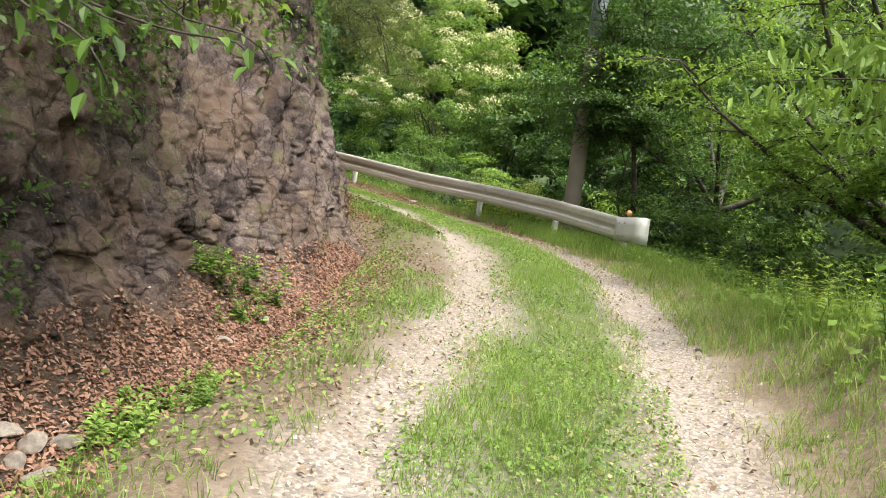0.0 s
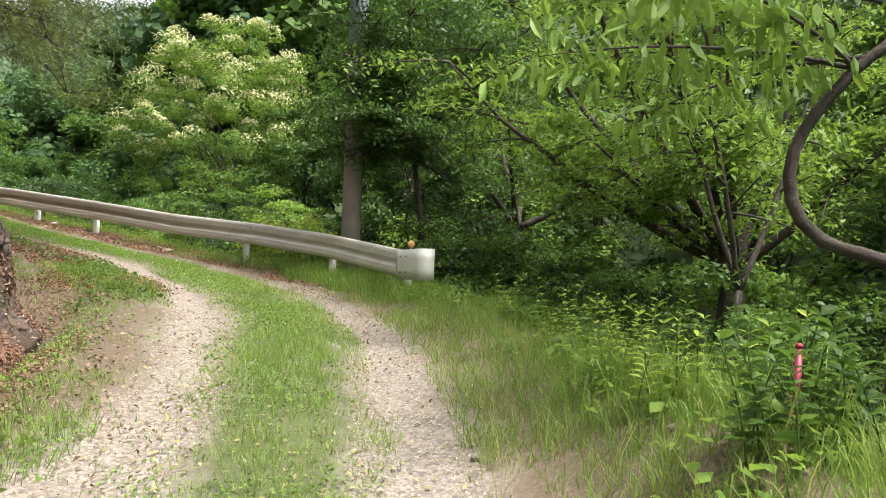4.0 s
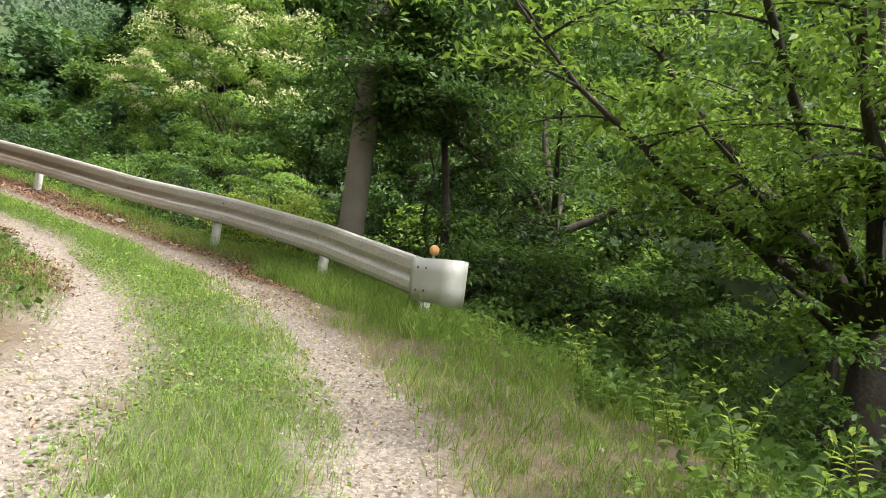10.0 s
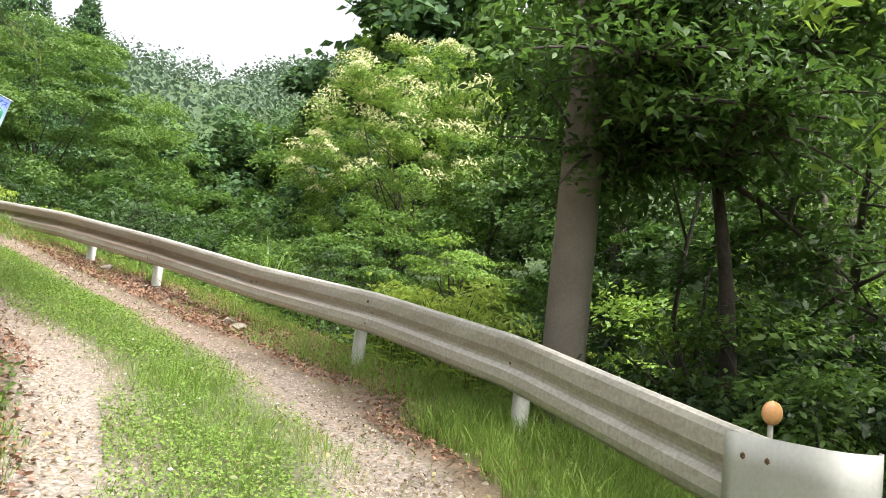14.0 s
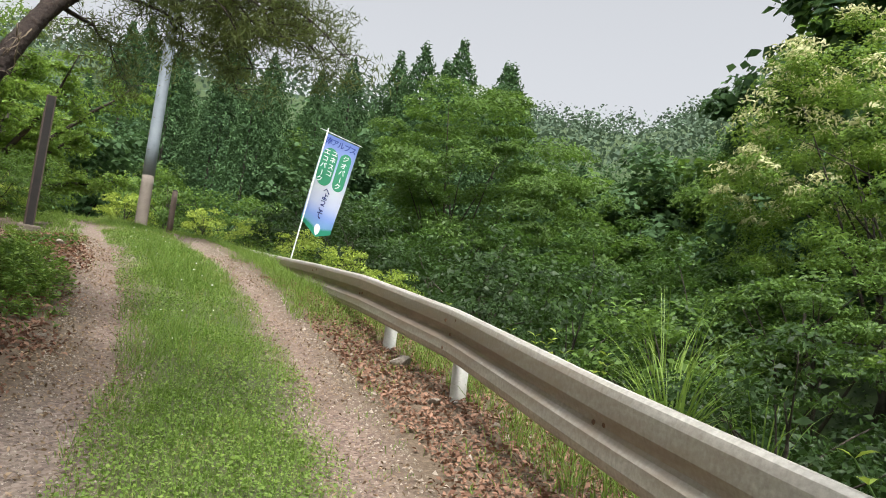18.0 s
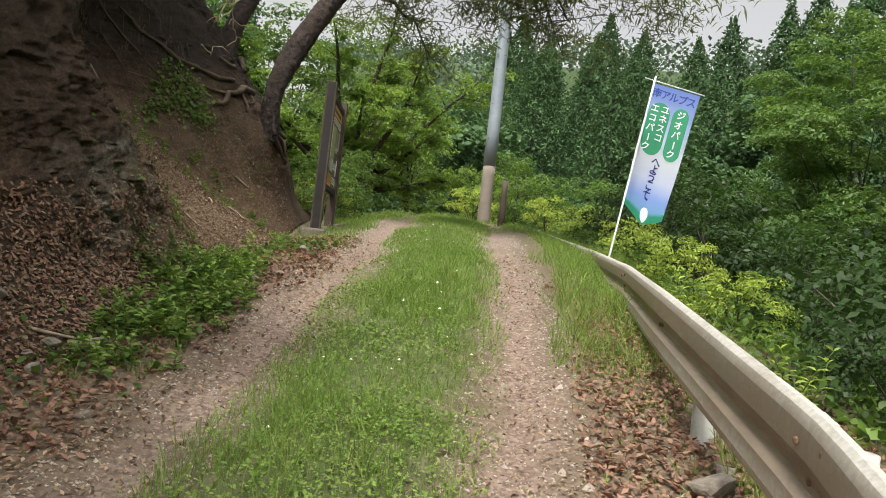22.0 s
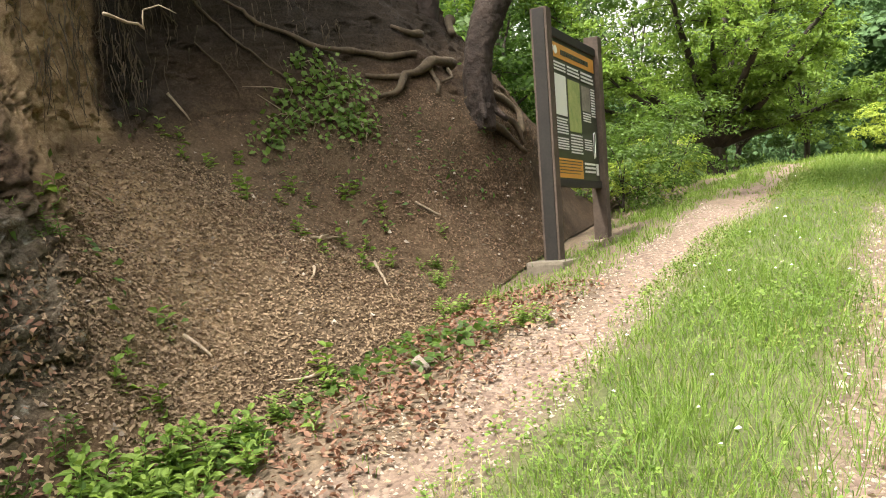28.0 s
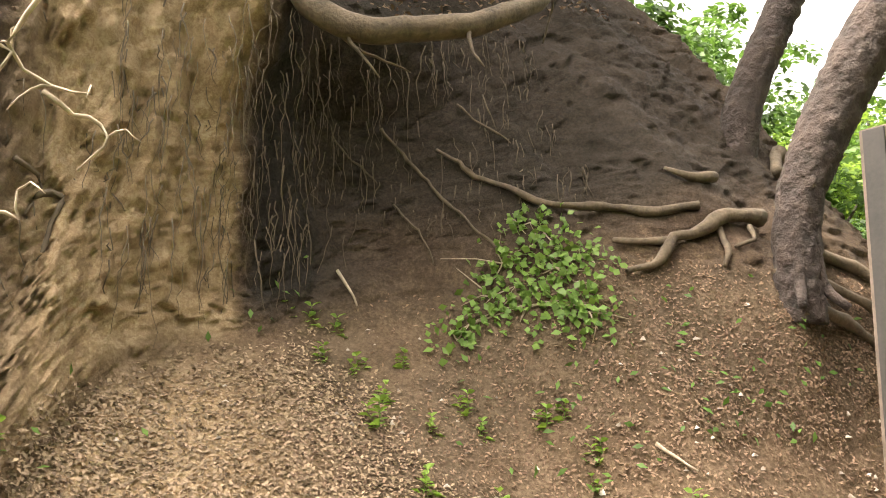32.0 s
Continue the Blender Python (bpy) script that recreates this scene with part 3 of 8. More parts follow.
def bank_point(a, v):
    """Places on the smooth bank for arrays: a metres along the foot, v from 0 at the foot to 1 at the top."""
    ka = np.array([k for k, _ in STATIONS])
    prof = np.array([p for _, p in STATIONS], float)
    i = np.clip(np.searchsorted(ka, a) - 1, 0, len(ka) - 2)
    w = np.clip((a - ka[i]) / (ka[i + 1] - ka[i]), 0, 1)
    w = (w * w * (3 - 2 * w))[:, None, None]
    p = prof[i] * (1 - w) + prof[i + 1] * w
    u = np.clip(v, 0, 1) * (prof.shape[1] - 1)
    j = np.clip(u.astype(int), 0, prof.shape[1] - 2)
    r = np.arange(len(a))
    g = (u - j)[:, None]
    bh = p[r, j] * (1 - g) + p[r, j + 1] * g
    base = np.stack([np.interp(a, FLEN, FOOT[:, 0]), np.interp(a, FLEN, FOOT[:, 1])], 1)
    inw = np.stack([np.interp(a, FLEN, FIN[:, 0]), np.interp(a, FLEN, FIN[:, 1])], 1)
    xy = base + inw * bh[:, :1]
    _, _, zr = along_road(base[:, 0], base[:, 1])
    return np.stack([xy[:, 0], xy[:, 1], zr + bh[:, 1] - 0.03], 1), inw


def cells(p, scale, seed):
    """Blocks of broken rock for arrays of places: distances to the nearest and second nearest centre, a number for each block and how far the place lies along the block's own tilt."""
    q = p * scale
    base = np.floor(q).astype(np.int64)
    one, two, tag, tilt = np.full(len(p), 9.0), np.full(len(p), 9.0), np.zeros(len(p)), np.zeros(len(p))
    for dx in (-1, 0, 1):
        for dy in (-1, 0, 1):
            for dz in (-1, 0, 1):
                c = base + [dx, dy, dz]
                h = c[:, 0] * 127.1 + c[:, 1] * 311.7 + c[:, 2] * 74.7 + seed * 17.3
                r = [np.mod(np.sin(h * k) * 43758.5453, 1.0) for k in (1.0, 1.37, 1.91)]
                w = [np.mod(np.sin(h * k + 2.1) * 24634.6345, 1.0) - 0.5 for k in (1.13, 1.51, 1.73, 2.17)]
                off = [q[:, k] - c[:, k] - r[k] for k in range(3)]
                d = np.sqrt(off[0] ** 2 + off[1] ** 2 + off[2] ** 2)
                near = d < one
                two = np.where(near, one, np.minimum(two, d))
                tag = np.where(near, w[0] + 0.5, tag)
                tilt = np.where(near, off[0] * w[1] + off[1] * w[2] + off[2] * w[3], tilt)
                one = np.where(near, d, one)
    return one, two, tag, tilt


def bank_surface(a, v):
    p, inw = bank_point(a, v)
    rocky = np.clip((A_NOSE + 2.3 - a) / 1.5, 0, 1)
    hollow = np.clip(1 - np.abs(a - station(-8.2, 16.4)) / 1.6, 0, 1)
    amp = np.clip((v - 0.06) / 0.2, 0, 1)
    big = rough_noise(p, 0.9, 2, 3.0) * 0.12
    gully = np.abs(np.sin(a * 3.1 + 1.2 * np.sin(p[:, 2] * 1.1))) * 0.1 * (1 - rocky) + hollow * np.clip((v - 0.3) * 8, 0, 1) * (np.abs(np.sin(a * 9.7 + 1.6 * np.sin(p[:, 2] * 2.3))) * 0.06 + np.abs(np.sin(a * 23 + 2.2 * np.sin(p[:, 2] * 3.7))) * 0.03)
    lean = p @ np.array([[1, 0.1, 0.08], [0.1, 1, 0.06], [-0.1, -0.14, 0.24]])
    o1, t1, g1, k1 = cells(lean, 2.6, 11)
    o2, t2, g2, k2 = cells(lean, 6.0, 23)
    o3, t3, g3, k3 = cells(p * [1, 1, 0.45], 13.0, 37)
    chips = (g1 - 0.5) * 0.13 + k1 * 0.26 + (g2 - 0.5) * 0.07 + k2 * 0.14 + (g3 - 0.5) * 0.03 + k3 * 0.05 - 0.06 * np.exp(-(t1 - o1) * 22) - 0.035 * np.exp(-(t2 - o2) * 16)
    fort = np.exp(-(((a - station(-6.6, 15.6)) / 0.75) ** 4)) * np.clip((v - 0.14) * 14, 0, 1) * np.clip((0.46 - v) * 9, 0, 1)
    rocky = np.maximum(rocky, 0.75 * fort)
    o4, t4, g4, k4 = cells(p, 24.0, 53)
    firm = 0.12 + 0.88 * np.clip((v - 0.27) * 9, 0, 1)
    clods = ((g2 - 0.5) * 0.05 + k2 * 0.09 + (g3 - 0.5) * 0.04 + k3 * 0.06 + (g4 - 0.5) * 0.03 + k4 * 0.04) * firm
    clods *= 1 - 0.45 * np.clip(1.4 - np.abs(a - station(-4.4, 13.2)) / 2.2, 0, 1)
    clods *= 1 - 0.42 * np.clip(1.6 - np.abs(a - station(-10.2, 16.9)) / 1.6, 0, 1)
    push = (big * (1 - 0.5 * rocky) - 0.03 + gully + rocky * chips + (1 - rocky) * clods) * amp + (1 - amp) * (g3 - 0.5) * 0.008
    push = push + 0.17 * np.exp(-((a - station(-1.25, 7.9)) / 1.2) ** 2) * np.clip(v / 0.08, 0, 1)
    q = p.copy()
    q[:, :2] -= inw * push[:, None]
    q[:, 2] += rough_noise(p, 3.0, 2, 9.0) * 0.02 * amp
    return q


def bank_material():
    m, n, l, b = material("bank_earth_and_rock")
    at = n.new("ShaderNodeAttribute")
    at.attribute_name = "kindness"
    big, mid, fine = noise_node(n, l, 0.8, 3.0), noise_node(n, l, 6.0, 8.0, 0.75), noise_node(n, l, 48.0, 8.0, 0.78)
    both = calc(n, l, "MULTIPLY_ADD", fine.outputs[0], 0.5, calc(n, l, "MULTIPLY", mid.outputs[0], 0.5))
    rock = ramp(n, l, both, [(0.34, (0.024, 0.019, 0.018)), (0.43, (0.09, 0.073, 0.068)), (0.57, (0.19, 0.16, 0.15)), (0.7, (0.42, 0.385, 0.36))])
    earth = ramp(n, l, both, [(0.3, (0.02, 0.013, 0.008)), (0.5, (0.066, 0.042, 0.027)), (0.72, (0.19, 0.13, 0.085))])
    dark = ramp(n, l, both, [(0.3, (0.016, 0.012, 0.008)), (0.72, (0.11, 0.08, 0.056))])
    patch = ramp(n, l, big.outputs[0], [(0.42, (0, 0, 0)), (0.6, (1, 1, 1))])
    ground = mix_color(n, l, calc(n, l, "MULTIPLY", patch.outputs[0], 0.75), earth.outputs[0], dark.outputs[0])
    tan = ramp(n, l, both, [(0.3, (0.12, 0.075, 0.04)), (0.5, (0.29, 0.2, 0.115)), (0.7, (0.5, 0.39, 0.255))])
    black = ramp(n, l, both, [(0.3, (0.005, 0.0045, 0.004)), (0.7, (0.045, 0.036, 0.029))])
    soils = n.new("ShaderNodeAttribute")
    soils.attribute_name = "sandy"
    # this mask holds black soil and painted shade together
    shade_at = n.new("ShaderNodeAttribute")
    shade_at.attribute_name = "peat_shade"
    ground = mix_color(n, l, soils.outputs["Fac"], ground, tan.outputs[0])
    ground = mix_color(n, l, shade_at.outputs["Fac"], ground, black.outputs[0])
    chip = n.new("ShaderNodeTexVoronoi")
    chip.inputs["Scale"].default_value = 14.0
    tc = n.new("ShaderNodeTexCoord")
    l.new(tc.outputs["Object"], chip.inputs["Vector"])
    chip.inputs["Scale"].default_value = 9.0
    tone = ramp(n, l, chip.outputs["Color"], [(0.2, (0.42, 0.4, 0.4)), (0.5, (0.8, 0.77, 0.75)), (0.8, (1.0, 0.98, 0.96))])
    stone = mix_color(n, l, 0.9, rock.outputs[0], tone.outputs[0], "MULTIPLY")
    bent = n.new("ShaderNodeVectorMath")
    bent.operation = "MULTIPLY_ADD"
    l.new(noise_node(n, l, 3.0, 4.0).outputs["Color"], bent.inputs[0])
    bent.inputs[1].default_value = (0.35, 0.35, 0.2)
    l.new(tc.outputs["Object"], bent.inputs[2])
    weathered = ramp(n, l, noise_node(n, l, 1.1, 6.0, 0.7).outputs[0], [(0.4, (0.42, 0.38, 0.38)), (0.58, (1.08, 1.02, 1.0))])
    stone = mix_color(n, l, 0.9, stone, weathered.outputs[0], "MULTIPLY")
    rust_patch = ramp(n, l, noise_node(n, l, 1.6, 4.0, 0.65).outputs[0], [(0.46, (0, 0, 0)), (0.58, (1, 1, 1))])
    stone = mix_color(n, l, calc(n, l, "MULTIPLY", rust_patch.outputs[0], 0.4), stone, (0.2, 0.135, 0.09))
    tall = n.new("ShaderNodeMapping")
    tall.inputs["Scale"].default_value = (1.0, 1.0, 0.45)
    l.new(bent.outputs[0], tall.inputs["Vector"])
    for size, width, much in ((1.9, 0.03, 0.85), (4.6, 0.035, 0.55)):
        crack = n.new("ShaderNodeTexVoronoi")
        crack.feature = "DISTANCE_TO_EDGE"
        crack.inputs["Scale"].default_value = size
        l.new(tall.outputs[0], crack.inputs["Vector"])
        gap = ramp(n, l, crack.outputs["Distance"], [(0.0, (0.12, 0.1, 0.09)), (width, (1, 1, 1))])
        stone = mix_color(n, l, much, stone, gap.outputs[0], "MULTIPLY")
    moss = ramp(n, l, noise_node(n, l, 2.2, 5.0, 0.7).outputs[0], [(0.55, (0, 0, 0)), (0.66, (1, 1, 1))])
    stone = mix_color(n, l, calc(n, l, "MULTIPLY", moss.outputs[0], 0.55), stone, (0.12, 0.125, 0.05))
    col = mix_color(n, l, at.outputs["Fac"], ground, stone)
    old = n.new("ShaderNodeAttribute")
    old.attribute_name = "mossy"
    crust = ramp(n, l, noise_node(n, l, 5.0, 6.0, 0.75).outputs[0], [(0.56, (0, 0, 0)), (0.64, (1, 1, 1))])
    aged = ramp(n, l, both, [(0.36, (0.022, 0.018, 0.013)), (0.5, (0.1, 0.085, 0.062)), (0.66, (0.24, 0.215, 0.17))])
    aged = mix_color(n, l, calc(n, l, "MULTIPLY", moss.outputs[0], 0.7), aged.outputs[0], (0.085, 0.085, 0.028))
    aged = mix_color(n, l, calc(n, l, "MULTIPLY", crust.outputs[0], 0.65), aged, (0.46, 0.47, 0.42))
    col = mix_color(n, l, old.outputs["Fac"], col, aged)
    l.new(col, b.inputs["Base Color"])
    both = calc(n, l, "MULTIPLY_ADD", chip.outputs["Distance"], -0.5, both)
    b.inputs["Roughness"].default_value = 0.95
    b.inputs["Specular IOR Level"].default_value = 0.2
    add_bump(n, l, b, both, 0.8, 0.035)
    return m


BANK = []


def on_bank(x, y, z):
    """The place of the bank nearest to a point."""
    p = BANK[0]
    return p[((p - [x, y, z]) ** 2).sum(1).argmin()]


def build_bank():
    a = np.r_[np.arange(0, station(-1.25, -2.0), 0.15), np.arange(station(-1.25, -2.0), station(-13.0, 18.1), 0.036), np.linspace(station(-13.0, 18.1) + 0.04, FLEN[-1], 40)]
    v = np.r_[np.linspace(0, 0.72, 190), np.linspace(0.73, 1, 20)]
    A, V = np.meshgrid(a, v)
    p = bank_surface(A.ravel(), V.ravel())
    BANK.append(p)
    i = np.arange(A.size).reshape(A.shape)
    f = np.stack([i[:-1, :-1], i[1:, :-1], i[1:, 1:], i[:-1, 1:]], -1).reshape(-1, 4)
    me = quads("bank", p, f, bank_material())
    steep = np.clip((A.ravel() - station(-0.85, 3.8)) / 2, 0, 1)
    rock = np.clip((A_NOSE + 3.0 - A.ravel()) / 1.5, 0, 1) * np.clip((V.ravel() - 0.16 + 0.12 * steep) * 9, 0, 1)
    sa, sv = A.ravel(), V.ravel()
    wob = rough_noise(p, 1.3, 3, 6.0) * 0.35
    a_rock, a_seam = station(-6.6, 15.6), station(-8.85, 16.62)
    mossy = np.exp(-(((sa - a_rock + 0.3 * wob) / 0.75) ** 4)) * np.clip((sv - 0.15 + 0.05 * wob) * 16, 0, 1) * np.clip((0.44 + 0.2 * wob - sv) * 9, 0, 1)
    me.attributes.new("kindness", "FLOAT", "POINT").data.foreach_set("value", rock.astype(np.float32))
    me.attributes.new("mossy", "FLOAT", "POINT").data.foreach_set("value", mossy.astype(np.float32))
    sandy = np.clip((a_seam + 0.25 * wob - sa) / 0.12, 0, 1) * np.clip((sa - a_rock - 0.7) / 0.5, 0, 1) * np.clip((sv - 0.28 + 0.04 * wob) * 14, 0, 1)
    slope = 0.15 * np.clip((sa - a_rock) / 0.8, 0, 1) * np.clip((station(-12.2, 17.8) - sa) / 0.8, 0, 1) * np.clip((0.38 - sv) * 12, 0, 1)
    talus = 0.9 * np.clip(1.3 - np.abs(sa - station(-7.95, 16.3) + wob) / 1.0, 0, 1) * np.clip((0.34 - sv) * 12, 0, 1) * np.clip((sv - 0.04) * 12, 0, 1)
    # dark soil of the hollow, with the shade under its lip painted in
    peat_shade = np.clip((sa - a_seam - 0.25 * wob) / 0.12, 0, 1) * np.exp(-np.clip(sa - a_seam - 0.3 + wob, 0, 9) / 0.5) * np.clip((sv - 0.3) * 12, 0, 1) * np.clip((0.8 - sv) * 9, 0, 1)
    humus_shade = 0.8 * np.clip((sa - a_seam + wob) / 0.5, 0, 1) * np.clip((station(-12.6, 17.95) - sa) / 1.0, 0, 1) * np.clip((sv - 0.36 + 0.05 * wob) * 10, 0, 1) * np.clip((0.9 - sv) * 12, 0, 1)
    # tree shade on the middle bank, put into the soil colour
    bank_shade = 0.25 * np.clip((sa - station(-2.6, 11.2)) / 1.0, 0, 1) * np.clip((a_rock + 0.5 - sa) / 0.5, 0, 1) * np.clip((sv - 0.38 + 0.06 * wob) * 9, 0, 1)
    peat_shade = np.maximum(np.maximum(peat_shade, humus_shade), bank_shade)
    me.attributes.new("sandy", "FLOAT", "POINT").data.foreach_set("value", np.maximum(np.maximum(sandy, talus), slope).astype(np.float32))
    me.attributes.new("peat_shade", "FLOAT", "POINT").data.foreach_set("value", peat_shade.astype(np.float32))
    return tagged(put("bank", me), "steep cut bank of brown earth and grey rock beside the track", "bank", kind="structure")


build_bank()

# ---------------------------------------------------------------- guard rail
RAIL = [(2.86, 9.8), (2.66, 10.33), (1.82, 12.15), (0.72, 13.73), (-0.72, 15.04), (-2.35, 16.37), (-4.24, 17.59), (-6.21, 19.0), (-8.47, 20.43), (-11.15, 21.83), (-14.11, 23.21)]
RAIL_Z = [0.52, 0.55, 0.86, 1.11, 1.32, 1.62, 1.92, 2.15, 2.39, 2.7, 3.07]
corners = np.array([(x, y, z) for (x, y), z in zip(RAIL, RAIL_Z)])
railpts = np.vstack([corners[k] + (corners[k + 1] - corners[k]) * w for k in range(len(corners) - 1) for w in np.linspace(0, 1, 10, endpoint=False)[:, None]] + [corners[-1:]])
rail_len = np.r_[0, np.cumsum(np.linalg.norm(np.diff(railpts, axis=0), axis=1))]
SECTION = [(-0.014, 0.166), (-0.006, 0.176), (0.008, 0.176), (0.024, 0.162), (0.034, 0.13), (0.036, 0.05), (0.018, 0.012), (0.013, -0.008), (0.018, -0.028), (0.04, -0.06), (0.042, -0.12), (0.03, -0.156), (0.01, -0.176), (-0.006, -0.176), (-0.014, -0.166)]


def rail_beam(l0, l1, parent, mat, name="beam"):
    """One length of W-beam between two distances along the rail."""
    ls = np.linspace(l0, l1, max(3, int((l1 - l0) / 0.25)))
    c = np.stack([np.interp(ls, rail_len, railpts[:, k]) for k in range(3)], 1)
    t = np.gradient(c[:, :2], axis=0)
    t /= np.linalg.norm(t, axis=1)[:, None]
    face = np.stack([-t[:, 1], t[:, 0]], 1)
    k = len(SECTION)
    v = []
    for thick in (0.0, -0.006):
        for (o, h) in SECTION:
            q = c.copy()
            q[:, :2] += face * (o + thick)
            q[:, 2] += h
            v.append(q)
    v = np.stack(v, 1).reshape(-1, 3)
    f = []
    for i in range(len(ls) - 1):
        for j in range(k - 1):
            p = i * 2 * k + j
            f.append((p, p + 1, p + 1 + 2 * k, p + 2 * k))
            p += k
            f.append((p, p + 2 * k, p + 1 + 2 * k, p + 1))
    me = mesh_from(name, v, f, mat, False)
    groove = [0, 0, 0, 0.25, 0.75, 0.95, 1.0, 1.0, 1.0, 0.75, 0.3, 0.15, 0.3, 0.4, 0.4] * 2
    me.attributes.new("groove", "FLOAT", "POINT").data.foreach_set("value", np.outer(np.interp(ls, [0, 4.5, 9, 12], [0.12, 0.35, 1, 1]), groove).ravel().astype(np.float32))
    return put(name, me, parent)


def rail_at(l):
    c = [float(np.interp(l, rail_len, railpts[:, k])) for k in range(3)]
    c2 = [float(np.interp(l + 0.1, rail_len, railpts[:, k])) for k in range(3)]
    yaw = math.atan2(c2[1] - c[1], c2[0] - c[0])
    return c, yaw


def build_rail():
    rail = tagged(new("guard_rail"), "weathered galvanised steel guard rail with rusty bolts", "guard rail")
    marks = [float(rail_len[np.argmin(np.hypot(railpts[:, 0] - x, railpts[:, 1] - y))]) for x, y in RAIL]
    joints = [marks[1], marks[3], marks[5], marks[7], marks[9], marks[10]]
    for p, q in zip(joints, joints[1:]):
        rail_beam(p - 0.06, q + 0.06 if q != joints[-1] else q, rail, M["zinc_groove"])
    post = bmesh.new()
    bmesh.ops.create_cone(post, cap_ends=True, segments=18, radius1=0.057, radius2=0.057, depth=1.0, matrix=Matrix.Translation((0, 0, -0.5)))
    post_me = bpy.data.meshes.new("post")
    post.to_mesh(post_me)
    post.free()
    post_me.materials.append(M["post_steel"])
    post_me.polygons.foreach_set("use_smooth", np.ones(len(post_me.polygons), bool))
    bolt = bmesh.new()
    bmesh.ops.create_icosphere(bolt, subdivisions=1, radius=0.014, matrix=Matrix.Diagonal((1, 0.6, 1, 1)))
    bolt_me = bpy.data.meshes.new("bolt")
    bolt.to_mesh(bolt_me)
    bolt.free()
    bolt_me.materials.append(M["rust"])
    for k, l in enumerate(marks[1:], 1):
        c, yaw = rail_at(l)
        n = Vector((-math.sin(yaw), math.cos(yaw)))
        rows = [(-0.09, 0.095, 0.044), (0.09, 0.095, 0.044), (-0.09, -0.095, 0.044), (0.09, -0.095, 0.044), (-0.04, 0.0, 0.018), (0.04, 0.0, 0.018)] if l in joints else [(-0.045, 0.0, 0.018), (0.045, 0.0, 0.018)]
        for dx, dz, out in rows:
            put("bolt", bolt_me, rail, m=pose(c[0] + dx * math.cos(yaw) + n.x * out, c[1] + dx * math.sin(yaw) + n.y * out, c[2] + dz, rz=math.degrees(yaw)))
    for l in (0.66, 2.62, 4.82, 8.65, 10.18, 13.3, 16.0, 19.0, 22.2):
        c, yaw = rail_at(l)
        put("post", post_me, rail, m=pose(c[0] + math.sin(yaw) * 0.085, c[1] - math.cos(yaw) * 0.085, c[2] + 0.09, rz=math.degrees(yaw)))
    # flared end plate, bent away from the road
    c, yaw = rail_at(marks[1])
    L = 18
    vs, fs = [], []
    for i in range(L):
        u = i / (L - 1)
        ang = math.radians(150) * max(0, u - 0.45) / 0.55
        px, py = (0.44 * min(u, 0.45) / 0.45, 0.0) if u <= 0.45 else (0.44 + 0.12 * math.sin(ang), -0.12 * (1 - math.cos(ang)))
        for h in (0.182, 0.06, -0.06, -0.195):
            vs.append((0.12 - px, 0.074 + py, h * (1.0 + 0.06 * u)))
    for i in range(L - 1):
        for j in range(3):
            p = i * 4 + j
            fs.append((p, p + 4, p + 5, p + 1))
    me = mesh_from("end_plate", vs, fs, M["zinc_cap"], True)
    ob = put("end_plate", me, rail, "white painted flared end plate", Matrix.Translation(c) @ Matrix.Rotation(yaw, 4, "Z"))
    sol = ob.modifiers.new("thick", "SOLIDIFY")
    sol.thickness = 0.006
    for dx in (-0.06, 0.06):
        for dz in (-0.1, 0.1):
            put("bolt", bolt_me, rail, m=Matrix.Translation(c) @ Matrix.Rotation(yaw, 4, "Z") @ pose(dx - 0.04, 0.08, dz))
    ball = bmesh.new()
    bmesh.ops.create_uvsphere(ball, u_segments=16, v_segments=10, radius=0.05, matrix=Matrix.Diagonal((1, 0.55, 1, 1)))
    refl = part("reflector", ball, M["orange"], rail, "round faded orange reflector", True, pose(c[0] + 0.07, c[1] + 0.1, c[2] + 0.27, rz=20))
    stem = bmesh.new()
    bmesh.ops.create_cone(stem, cap_ends=True, segments=8, radius1=0.012, radius2=0.012, depth=0.16)
    part("reflector_stem", stem, M["post_steel"], rail, m=pose(c[0] + 0.07, c[1] + 0.11, c[2] + 0.19))
    return rail


build_rail()

# ---------------------------------------------------------------- utility poles
def build_pole(x, y, r0, r1, h, band, label):
    pole = tagged(new("utility_pole"), label, "utility pole")
    pole.location = (x, y, gz(x, y) - 0.1)
    zs = np.linspace(0, band, 8)
    rad = lambda z: r0 + (r1 - r0) * z / h
    put("shaft", tubes("shaft", [([(0, 0, z) for z in zs], [rad(z) for z in zs])], M["concrete"], 28), pole)
    zs = np.linspace(band, h, 10)
    put("upper_sleeve", tubes("upper_sleeve", [([(0, 0, z) for z in zs], [rad(z) + 0.006 for z in zs])], M["pole_sleeve"], 28), pole, "blue-grey upper sleeve")
    b = bmesh.new()
    bmesh.ops.create_icosphere(b, subdivisions=1, radius=0.018)
    me = bpy.data.meshes.new("step_bolt")
    b.to_mesh(me)
    b.free()
    me.materials.append(M["rust"])
    for k in range(8):
        z = band + 0.25 + 0.45 * k
        put("step_bolt", me, pole, m=pose((rad(z) + 0.012) * math.cos(-2.2 + k % 2), (rad(z) + 0.012) * math.sin(-2.2 + k % 2), z))
    return pole


build_pole(2.15, 12.44, 0.15, 0.12, 9.0, 3.6, "grey concrete utility pole behind the guard rail")
build_pole(-17.83, 24.11, 0.165, 0.12, 10.0, 1.6, "grey utility pole with a blue-grey sleeve beside the track")

